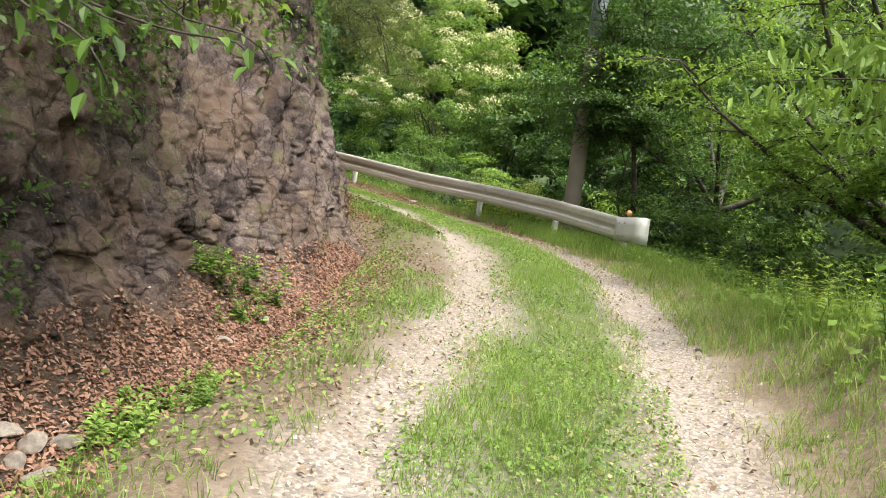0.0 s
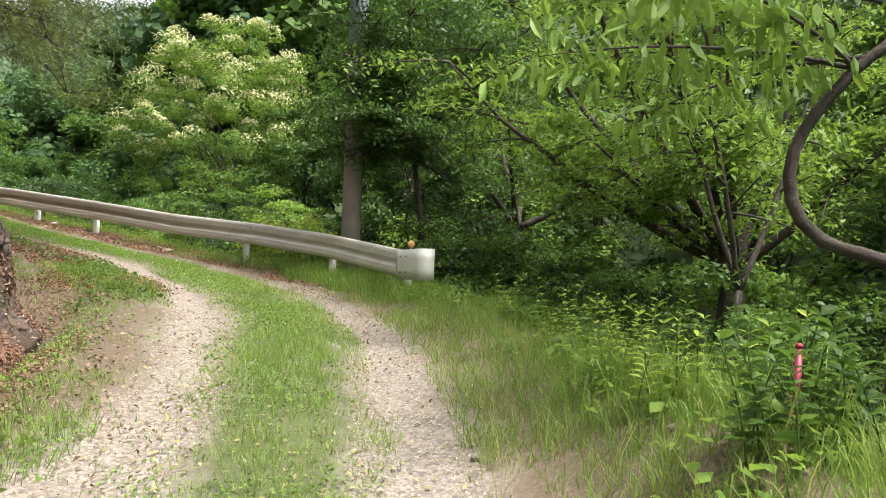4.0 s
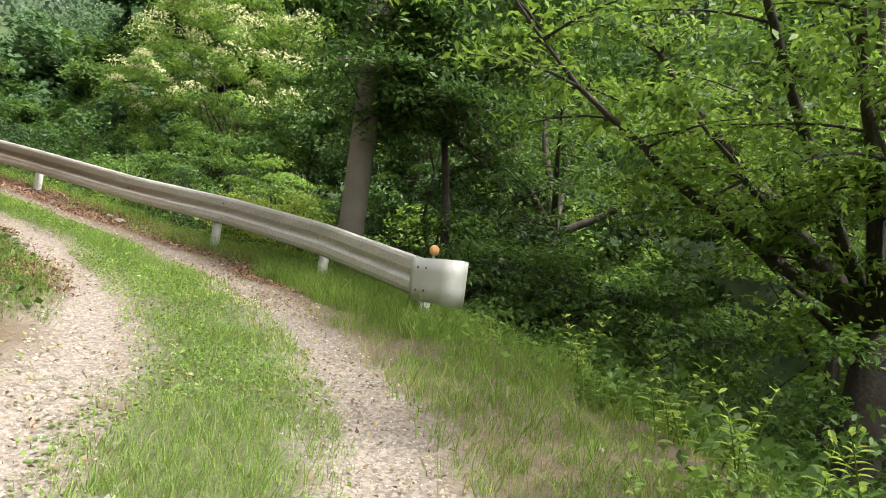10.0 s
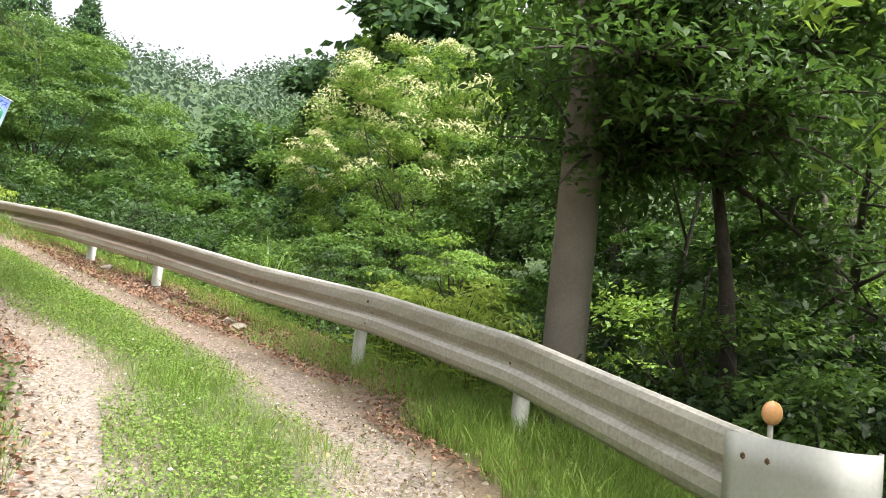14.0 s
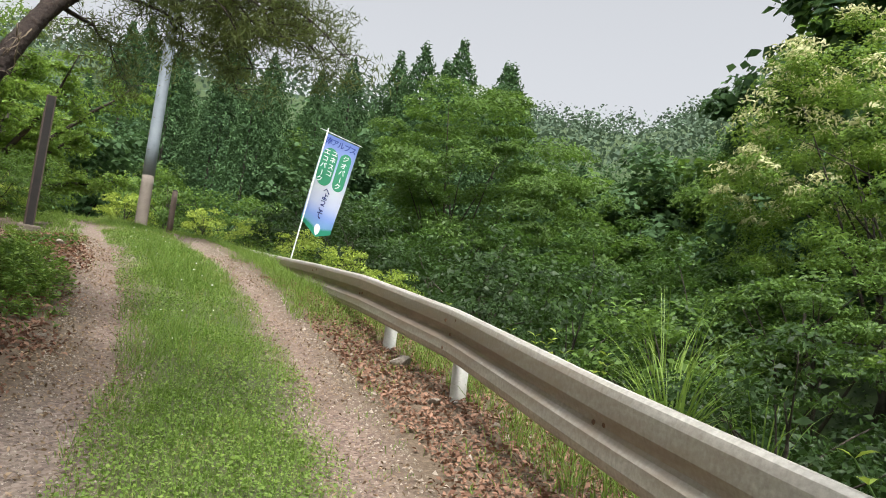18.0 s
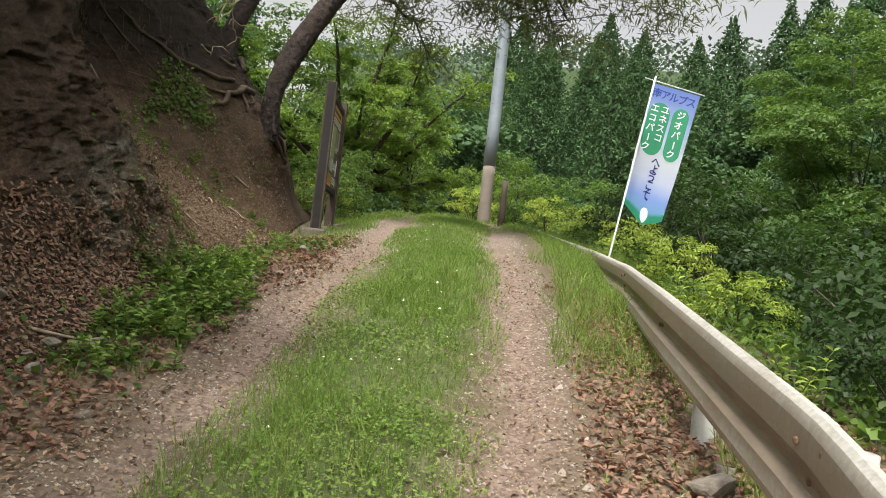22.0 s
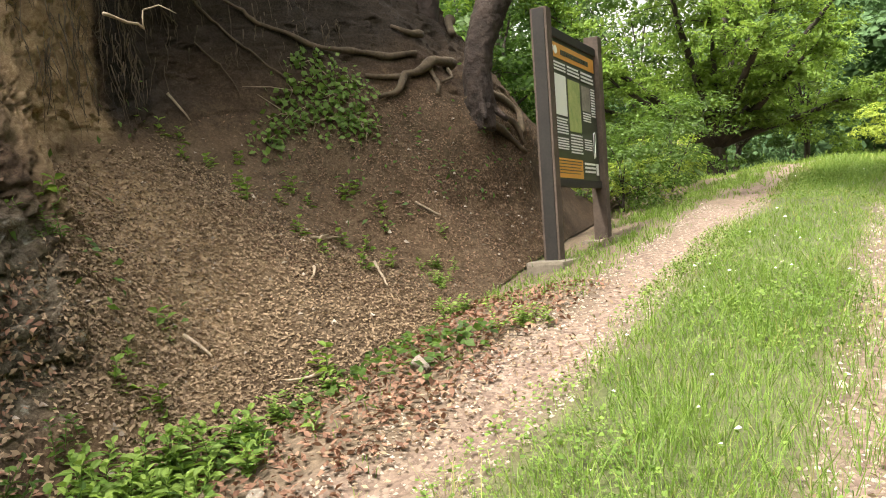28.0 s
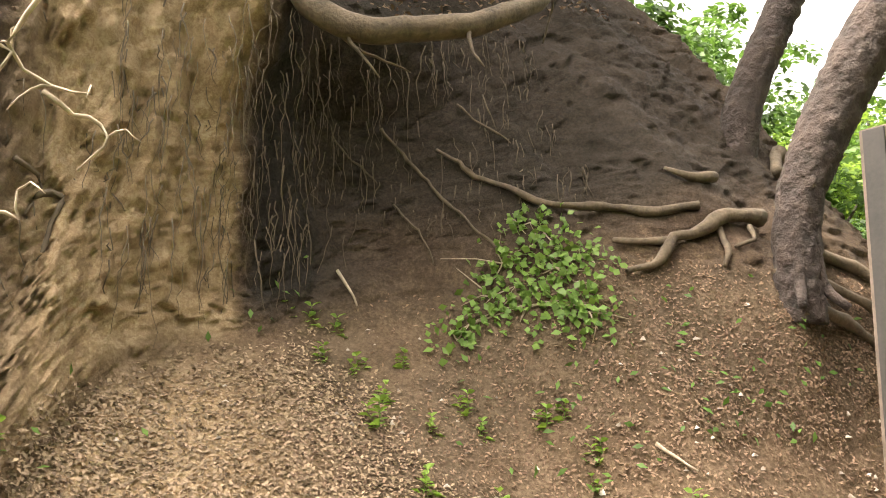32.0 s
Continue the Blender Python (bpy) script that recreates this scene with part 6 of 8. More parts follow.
def build_pine():
    """The red pine at the edge of the bank, its trunk leaning out over the track."""
    rng = np.random.default_rng(71)
    tree = tagged(new("pine"), "leaning red pine with bare roots at the top of the bank", "tree")
    line = smooth_line(np.array([(-11.32, 16.9, 3.6), (-11.33, 16.9, 3.85), (-11.36, 16.92, 4.3), (-11.45, 17.1, 4.8), (-11.52, 17.4, 5.4), (-11.65, 17.9, 6.2), (-11.5, 18.7, 7.0), (-11.2, 19.6, 7.5), (-10.8, 20.6, 7.7)]), 0.12)
    t = np.linspace(0, 1, len(line))
    put("trunk", barked("trunk", line, np.interp(t, [0, 0.1, 0.2, 0.45, 1], [0.13, 0.115, 0.15, 0.13, 0.05])), tree)
    second = smooth_line(np.array([(-12.3, 16.35, 4.6), (-12.35, 16.45, 5.3), (-12.5, 16.8, 6.2), (-12.6, 17.3, 7.4)]), 0.15)
    put("trunk", barked("trunk", second, np.linspace(0.14, 0.09, len(second))), tree)
    spots, ways = [], []
    # the last seven limbs rise out of view, added to shade the hollow
    for a, b in [((-11.6, 18.3, 6.6), (-10.9, 20.4, 6.3)), ((-11.4, 19.0, 7.2), (-9.9, 20.9, 6.5)), ((-11.1, 19.8, 7.5), (-11.9, 22.0, 6.9)), ((-10.9, 20.3, 7.6), (-9.4, 21.6, 7.1)), ((-11.3, 19.4, 7.4), (-12.5, 21.0, 6.8)), ((-10.8, 20.6, 7.7), (-10.6, 22.3, 7.1)), ((-11.5, 18.8, 7.0), (-9.9, 19.6, 6.7)), ((-11.65, 17.9, 6.2), (-12.6, 19.8, 6.0)), ((-10.8, 20.6, 7.7), (-8.3, 20.9, 5.9)), ((-10.9, 20.3, 7.5), (-8.8, 20.2, 6.2)), ((-10.8, 20.6, 7.6), (-9.6, 22.0, 6.2)), ((-11.0, 20.0, 7.4), (-10.2, 21.0, 5.9)), ((-11.2, 19.8, 7.5), (-12.6, 22.2, 6.3)), ((-11.0, 20.0, 7.6), (-8.6, 19.4, 8.4)), ((-11.3, 19.2, 7.4), (-9.8, 18.0, 8.6)), ((-10.9, 20.4, 7.7), (-8.2, 21.6, 8.8)), ((-11.4, 18.9, 7.2), (-13.2, 18.6, 8.4)), ((-10.8, 20.6, 7.7), (-10.4, 22.6, 9.0)), ((-11.2, 19.6, 7.6), (-11.6, 18.4, 9.0)), ((-11.0, 20.2, 7.6), (-7.6, 20.4, 7.9))]:
        a, b = np.array(a), np.array(b)
        u = np.linspace(0, 1, 8)[:, None]
        p = a + (b - a) * u + np.array([0, 0, 0.5]) * u * (1 - u) * 2 + np.cumsum(rng.normal(0, 0.04, (8, 3)), 0)
        lines = [(p, 0.04 * (1.1 - u[:, 0]) + 0.004)]
        for k in range(2, 8):
            for _ in range(5):
                q = p[k] + rng.normal(0, 1, 3) * [0.45, 0.45, 0.2] + [0, 0, -0.12]
                lines.append((np.array([p[k], (p[k] + q) / 2 + [0, 0, 0.05], q]), [0.008, 0.006, 0.003]))
                n = 50
                spots.append(q + rng.normal(0, 1, (n, 3)) * [0.17, 0.17, 0.1])
        put("branch", tubes("branch", lines, M["bark_pine"], 5), tree)
    c = np.concatenate(spots)
    put("needles", leaves_mesh("needles", c, np.broadcast_to(np.array([0, 0, 0.5]), c.shape), 0.17, M["leaf_pine"], rng, 0.12, 0.4, 1.0), tree)
    return tree


build_pine()


def build_small_pine():
    """A young pine on the nose of the bank, its twigs hanging out beside the track."""
    rng = np.random.default_rng(72)
    tree = tagged(new("pine"), "young pine with hanging olive needles on the bank edge", "tree")
    foot = on_bank(-3.6, 9.4, 2.6)
    line = smooth_line(np.array([foot - [0, 0, 0.2], foot + [0.15, 0, 0.5], foot + [0.5, -0.05, 1.1], foot + [0.9, -0.1, 2.0]]), 0.15)
    put("trunk", tubes("trunk", [(line, np.linspace(0.06, 0.03, len(line)))], M["bark_pine"], 9), tree)
    spots = []
    for k, b in enumerate([(-1.1, 8.6, 2.5), (-1.5, 10.0, 2.4), (-0.9, 9.3, 2.9), (-1.8, 8.0, 2.9), (-1.2, 9.6, 3.4), (-1.7, 10.6, 3.2), (-2.0, 8.8, 3.9), (-1.0, 8.9, 2.1)]):
        a, b = line[len(line) // 2 + k], np.array(b)
        u = np.linspace(0, 1, 8)[:, None]
        p = a + (b - a) * u + np.array([0, 0, 0.5]) * u * (1 - u) + np.cumsum(rng.normal(0, 0.03, (8, 3)), 0)
        lines = [(p, 0.022 * (1.1 - u[:, 0]) + 0.003)]
        for i in range(3, 8):
            for _ in range(6):
                q = p[i] + rng.normal(0, 1, 3) * [0.25, 0.25, 0.14] + [0, 0, -0.08]
                lines.append((np.array([p[i], (p[i] + q) / 2 + [0, 0, 0.03], q]), [0.006, 0.005, 0.002]))
                spots.append(q + rng.normal(0, 1, (70, 3)) * [0.09, 0.09, 0.06])
        put("branch", tubes("branch", lines, M["bark_pine"], 5), tree)
    c = np.concatenate(spots)
    put("needles", leaves_mesh("needles", c, np.broadcast_to(np.array([0, 0, 0.5]), c.shape), 0.1, M["leaf_pine"], rng, 0.1, 0.4, 1.0), tree)


build_small_pine()


def upper_trees():
    """Branches that hang over the rock from the slope above."""
    limb_tree("bank_tree", "leafy shrub hanging over the rock face", (-2.2, 1.6, 1.0), (-1.95, 1.7, 1.25), [(0.6, 0.3, 0.1, 0.9, -0.35), (0.5, 0.9, 0.1, 1.1, -0.3), (0.4, -0.6, 0.2, 0.9, -0.2), (0.2, 0.9, 0.3, 1.4, -0.1)], 84, M["leaf_bright"], M["bark"], 0.08, 0.035, 24, 60)
    limb_tree("bank_tree", "leafy shrub hanging over the rock face", (-2.3, 3.4, 1.9), (-2.05, 3.5, 2.1), [(0.6, 0.2, 0.1, 1.0, -0.4), (0.4, 0.9, 0.1, 1.2, -0.3), (0.4, -0.8, 0.2, 1.1, -0.35)], 85, M["leaf_mid"], M["bark"], 0.08, 0.035, 24, 60)
    limb_tree("bank_tree", "leafy shrub hanging over the rock face", (-2.6, 3.2, 3.4), (-2.3, 3.4, 3.9), [(0.5, -0.3, 0.2, 1.5, -0.7), (0.6, 0.5, 0.1, 1.5, -0.7), (0.3, 0.9, 0.3, 1.7, -0.5), (0.2, -0.9, 0.3, 1.7, -0.5)], 81, M["leaf_mid"], M["bark"], 0.1, 0.05, 10, 45)
    limb_tree("bank_tree", "leafy shrub hanging over the rock face", (-2.3, 6.6, 3.6), (-2.1, 6.6, 4.0), [(0.6, -0.3, 0.3, 1.6, -0.4), (0.6, 0.6, 0.2, 1.6, -0.4), (-0.2, 0.9, 0.6, 2.2, 0.1), (0.1, -0.9, 0.3, 1.8, -0.5)], 82, M["leaf_mid"], M["bark"], 0.09, 0.06, 10, 50)
    limb_tree("bank_tree", "leafy shrub hanging over the rock face", (-2.0, 0.6, 2.6), (-1.8, 0.9, 3.0), [(0.5, 0.5, 0.1, 1.3, -0.7), (0.3, 0.9, 0.1, 1.6, -0.8), (0.5, -0.6, 0.3, 1.3, -0.4)], 83, M["leaf_bright"], M["bark"], 0.1, 0.05, 20, 60)


upper_trees()
# trees added on the bank top to shade the bank below
for k, x, y, z, size in [(1, -3.0, 10.3, 3.0, 1.15), (1, -4.9, 11.6, 4.4, 0.6), (1, -7.4, 12.2, 5.6, 0.45), (0, -9.3, 12.5, 6.0, 0.55), (1, -10.9, 13.3, 6.3, 0.5), (1, -12.6, 14.0, 6.4, 0.5), (1, -4.6, 9.6, 5.0, 0.5), (1, -9.8, 13.5, 5.9, 0.3)]:
    spot = on_bank(x, y, z)
    copy_thing(mid_kinds[k], Matrix.Translation(spot) @ Matrix.Scale(size, 4) @ Matrix.Diagonal((1 / mid_kinds[k].scale[0], 1 / mid_kinds[k].scale[1], 1 / mid_kinds[k].scale[2], 1)))

# ---------------------------------------------------------------- grass, litter and stones
def blades(name, x, y, tall, wide, mat, rng, lean=0.85, lift=0.0, tuft=7):
    """Arching grass blades of two or three pieces, in loose tufts about the given places."""
    k = max(1, len(x) // tuft)
    pick = rng.integers(0, k, len(x))
    loose = rng.random(len(x)) < 0.3
    reach = rng.normal(0, 1, (len(x), 2)) * 0.022
    px, py = np.where(loose, x, x[:k][pick] + reach[:, 0]), np.where(loose, y, y[:k][pick] + reach[:, 1])
    n = len(px)
    c = np.stack([px, py, ground_height(px, py) + lift - 0.01], 1)
    grow = 0.62 + 0.55 * np.clip(rough_noise(c * [1, 1, 0], 1.9, 3, 8.0) + 0.4, 0, 1.5)
    h = (tall * grow * np.where(loose, 0.7, (0.6 + 0.7 * rng.random(k) ** 1.5)[pick]) * rng.uniform(0.5, 1.25, n))[:, None]
    ang = rng.uniform(0, 2 * np.pi, n)
    side = np.stack([np.cos(ang), np.sin(ang), 0 * ang], 1) * (wide * rng.uniform(0.6, 1.3, n))[:, None]
    a2 = np.where(loose, rng.uniform(0, 2 * np.pi, n), np.arctan2(reach[:, 1], reach[:, 0]) + rng.normal(0, 0.5, n))
    out = np.stack([np.cos(a2), np.sin(a2), 0 * a2], 1) * (lean * rng.uniform(0.15, 1.35, n))[:, None] * h
    up = np.array([0, 0, 1.0])
    p1, p2, p3 = c + out * 0.16 + up * h * 0.42, c + out * 0.5 + up * h * 0.78, c + out + up * h * 0.9
    v = np.stack([c - side, c + side, p1 + side * 0.9, p1 - side * 0.9, p2 + side * 0.6, p2 - side * 0.6, p3 + side * 0.08, p3 - side * 0.08], 1).reshape(-1, 3)
    if tall <= 0.1:
        v = np.stack([c - side, c + side, p2 + side * 0.8, p2 - side * 0.8, p3 + side * 0.1, p3 - side * 0.1], 1).reshape(-1, 3)
        b = np.arange(n)[:, None] * 6
        return quads(name, v, np.concatenate([b + [0, 1, 2, 3], b + [3, 2, 4, 5]]), mat)
    b = np.arange(n)[:, None] * 8
    return quads(name, v, np.concatenate([b + [0, 1, 2, 3], b + [3, 2, 4, 5], b + [5, 4, 6, 7]]), mat)


def lane_places(rng, n, d0, d1, s0, s1, patch=0.0, seed=0.0):
    """Places between two offsets from the road's middle and two ways along it; patch: how clumped. The edges fray."""
    s, d = rng.uniform(s0, s1, n), rng.uniform(d0, d1, n)
    x = np.interp(s, LENGTH, LINE[:, 0]) + d * np.interp(s, LENGTH, TANG[:, 1])
    y = np.interp(s, LENGTH, LINE[:, 1]) - d * np.interp(s, LENGTH, TANG[:, 0])
    if patch:
        p = np.stack([x, y, 0 * x], 1)
        edge = np.minimum(d - d0, d1 - d) / 0.3 + rough_noise(p, 2.6, 3, seed + 2.0) * 1.3
        keep = (rough_noise(p, 2.2, 3, seed) + rng.normal(0, 0.22, n) > patch) & (edge > rng.uniform(-0.2, 1.0, n))
        x, y = x[keep], y[keep]
    return x, y


def road_mark(px, py):
    return float(LENGTH[np.argmin(np.hypot(LINE[:, 0] - px, LINE[:, 1] - py))])


S0, S1, S2, S3 = road_mark(0.3, -2), road_mark(0.8, 10), road_mark(-6.2, 17), road_mark(-16, 22.2)
STUFF = []


def stuff(ob, label, category):
    STUFF.append(tagged(ob, label, category, kind="stuff"))


rng = np.random.default_rng(91)
for name, n, d0, d1, s0, s1, tall, wide, mat, patch, label in [
        ("middle_grass", 62000, -0.6, 0.64, S0, S1, 0.09, 0.0016, "grass", -0.12, "short bright grass strip between the wheel ruts"),
        ("middle_grass", 60000, -0.64, 0.62, S1, S3, 0.1, 0.0015, "grass_lush", -0.3, "lush grass strip between the wheel ruts"),
        ("middle_grass", 62000, -0.66, 0.66, S1, S3, 0.085, 0.0016, "grass", -0.25, "short yellow-green grass in the strip between the ruts"),
        ("middle_grass", 5000, -0.5, 0.62, S0, S1, 0.17, 0.0018, "grass", 0.12, "taller tufts in the grass strip between the ruts"),
        ("middle_grass", 10000, -0.6, 0.6, S1, S3, 0.19, 0.0018, "grass", 0.05, "taller tufts in the grass strip between the ruts"),
        ("verge_grass", 34000, 1.0, 2.3, S0, S1, 0.13, 0.0022, "grass", -0.6, "tall grass along the outer verge"),
        ("verge_grass", 30000, 1.55, 3.6, S0, S1 + 2, 0.27, 0.0025, "grass", -0.5, "long feathery grass along the outer verge"),
        ("verge_grass", 9000, -3.4, -1.3, S1 - 4, S1 + 2.5, 0.09, 0.0026, "grass", -0.5, "grass round the nose of the bank"),
        ("verge_grass", 24000, -1.95, -0.94, S0, S1 + 2, 0.1, 0.0022, "grass", -0.1, "grass along the foot of the bank"),
        ("verge_grass", 7000, -1.7, -1.02, S1, S2 + 3, 0.1, 0.003, "grass_lush", 0.2, "sparse weeds along the foot of the bank"),
        ("verge_grass", 9000, 1.0, 2.1, S1, S2, 0.08, 0.0026, "grass", 0.2, "patchy grass beside the guard rail"),
        ("verge_grass", 34000, 0.98, 2.6, S2 - 2.5, S3, 0.12, 0.0016, "grass", -0.3, "lush grass in front of the guard rail"),
        ("verge_grass", 14000, -2.0, -0.95, road_mark(-8.6, 18.3), S3, 0.09, 0.0025, "grass_lush", -0.4, "grass around the sign board"),
        ("meadow_grass", 24000, -5.5, 4.0, S3 - 4.5, S3 + 12, 0.12, 0.005, "grass", -0.9, "sunny meadow grass at the top of the track"),
        ("dry_grass", 3600, 0.9, 2.6, S0, S1, 0.22, 0.0018, "grass_dry", 0.0, "dry straw-coloured grass on the verge"),
        ("rut_grass", 26000, -1.25, 1.3, S0, S3, 0.05, 0.002, "grass", 0.26, "tufts of grass growing in the wheel ruts"),
        ("dry_grass", 2600, -1.1, 1.2, S0, S3, 0.06, 0.0015, "grass_dry", 0.1, "dry stalks scattered over the track"),
        ("dry_grass", 6500, -0.6, 0.6, S0, S3, 0.1, 0.0014, "grass_dry", 0.0, "dry stalks in the middle strip")]:
    x, y = lane_places(rng, n, d0, d1, s0, s1, patch, len(name) + d0)
    stuff(put(name, blades(name, x, y, tall, wide, M[mat], rng)), label, "grass")

for name, n, d0, d1, s0, s1, size, mat, patch, lift, label in [
        ("clover", 26000, -0.66, 0.62, S0, S1, 0.022, "clover", -0.05, 0.04, "low clover among the grass of the middle strip"),
        ("clover", 5000, -0.8, -0.3, S0, S1, 0.024, "clover", 0.2, 0.02, "low leafy weeds along the inner rut"),
        ("clover", 64000, -0.66, 0.66, S2 - 2.5, S3 - 2, 0.019, "clover", 0.02, 0.06, "bright clover on the upper track"),
        ("clover", 12000, 1.0, 2.2, S2 - 2, S3 - 4, 0.018, "clover", -0.1, 0.07, "low clover in the outer verge"),
        ("clover", 42000, -0.64, 0.64, S1, S2 - 1, 0.02, "clover", -0.05, 0.05, "low clover among the grass of the middle strip"),
        ("weeds", 7000, -2.1, -0.95, S0, S1, 0.03, "clover", 0.05, 0.07, "small leafy weeds along the rock foot"),
        ("fallen_leaves", 13000, -2.6, -1.45, S0, S1 + 1, 0.036, "litter_rust", -0.2, 0.014, "reddish brown fallen leaves in the ditch"),
        ("fallen_leaves", 5000, -2.2, -1.0, S0, S1, 0.04, "litter_pale", -0.2, 0.012, "pale fallen leaves in the inner verge"),
        ("weeds", 4500, 1.5, 3.4, S0, S1, 0.07, "leaf_bright", 0.1, 0.16, "leafy weeds on the outer verge"),
        ("weeds", 7000, -1.95, -1.0, S1 - 1, S2 + 2, 0.05, "leaf_mid", 0.15, 0.08, "dark green weeds at the foot of the bank"),
        ("weeds", 5000, 2.1, 4.5, S1, S2 + 6, 0.08, "leaf_bright", -0.1, 0.12, "yellow-green weeds behind the guard rail"),
        ("fallen_leaves", 2600, -1.3, -0.35, S0, S1 + 2, 0.034, "litter_pale", -0.1, 0.012, "pale brown fallen leaves on the inner rut"),
        ("fallen_leaves", 2600, 0.35, 1.3, S0, S1 + 2, 0.034, "litter_pale", -0.1, 0.012, "pale brown fallen leaves on the outer rut"),
        ("fallen_leaves", 5000, -1.15, 1.2, S0, S1 + 2, 0.036, "litter_gold", -0.2, 0.012, "pale fallen leaves on the ruts"),
        ("fallen_leaves", 22000, -2.2, -0.85, S1, S2 + 3, 0.042, "litter_rust", -0.8, 0.016, "brown fallen leaves along the foot of the bank"),
        ("fallen_leaves", 9000, -1.2, -0.5, S1, S2 + 3, 0.028, "litter_pale", -0.3, 0.01, "brown fallen leaves on the inner rut"),
        ("fallen_leaves", 26000, 1.0, 2.5, S1 + 1, S2 + 1, 0.042, "litter_rust", -0.7, 0.02, "brown fallen leaves beside the guard rail"),
        ("fallen_leaves", 8000, 0.4, 1.15, S1, S2 + 3, 0.026, "litter_pale", -0.3, 0.02, "brown fallen leaves on the outer rut")]:
    x, y = lane_places(rng, n, d0, d1, s0, s1, patch, 3.0 + d0)
    c = np.stack([x, y, ground_height(x, y) + rng.uniform(0.2, 1.0, len(x)) * lift + (0.012 if "leaves" in name else 0.0)], 1)
    stuff(put(name, leaves_mesh(name, c, np.broadcast_to(np.array([0, 0, 1.0]), c.shape), size, M[mat], rng, 0.5 if "leaves" in name else 0.8, 0.0, 0.5 if "leaves" in name else 0.4)), label, "leaves" if "leaves" in name else "plants")


def rail_foot(name, n, l0, l1, o0, o1, tall, mat, label):
    l, o = rng.uniform(l0, l1, n), rng.uniform(o0, o1, n)
    c, q = [np.interp(l, rail_len, railpts[:, k]) for k in (0, 1)], [np.interp(l + 0.1, rail_len, railpts[:, k]) for k in (0, 1)]
    w = np.hypot(q[0] - c[0], q[1] - c[1]) + 1e-9
    stuff(put(name, blades(name, c[0] - (q[1] - c[1]) / w * o, c[1] + (q[0] - c[0]) / w * o, tall, 0.0026, M[mat], rng)), label, "grass")


rail_foot("rail_grass", 8000, -0.4, 3.2, -0.35, 0.45, 0.24, "grass", "long shaded grass under the end of the guard rail")
rail_foot("rail_grass", 3500, 2.6, 6.5, -0.4, 0.25, 0.22, "grass", "grass growing under the guard rail")
rail_foot("rail_grass", 5000, 6.0, 17.0, -0.6, -0.1, 0.25, "grass", "bright grass behind the guard rail posts")
rail_foot("rail_grass", 6000, 11.0, 18.0, -0.2, 0.6, 0.18, "grass", "tall tufts of grass in front of the guard rail")
x, y = lane_places(rng, 260, -0.55, 0.55, S1, S3, -0.1, 4.0)
FLOWERS = np.stack([x, y, ground_height(x, y) + rng.uniform(0.06, 0.1, len(x))], 1)


def bank_places(rng, n, a0, a1, v0, v1, patch=-9.0, seed=0.0):
    a, v = rng.uniform(a0, a1, n), rng.uniform(v0, v1, n)
    p = bank_surface(a, v)
    q, r = bank_surface(a + 0.03, v), bank_surface(a, v + 0.006)
    nor = np.cross(r - p, q - p)
    nor /= np.linalg.norm(nor, axis=1)[:, None] + 1e-9
    nor *= np.sign((nor * np.stack([np.interp(a, FLEN, -FIN[:, 0]), np.interp(a, FLEN, -FIN[:, 1]), 0.8 + 0 * a], 1)).sum(1))[:, None]
    edge = np.minimum(np.minimum(a - a0, a1 - a) / 0.6, (v1 - v) / 0.07) + rough_noise(p, 2.4, 3, seed + 3.0) * 1.1
    keep = (rough_noise(p, 1.6, 3, seed) + rng.normal(0, 0.15, n) > patch) & (edge > rng.uniform(-0.1, 0.9, n))
    return p[keep], nor[keep]


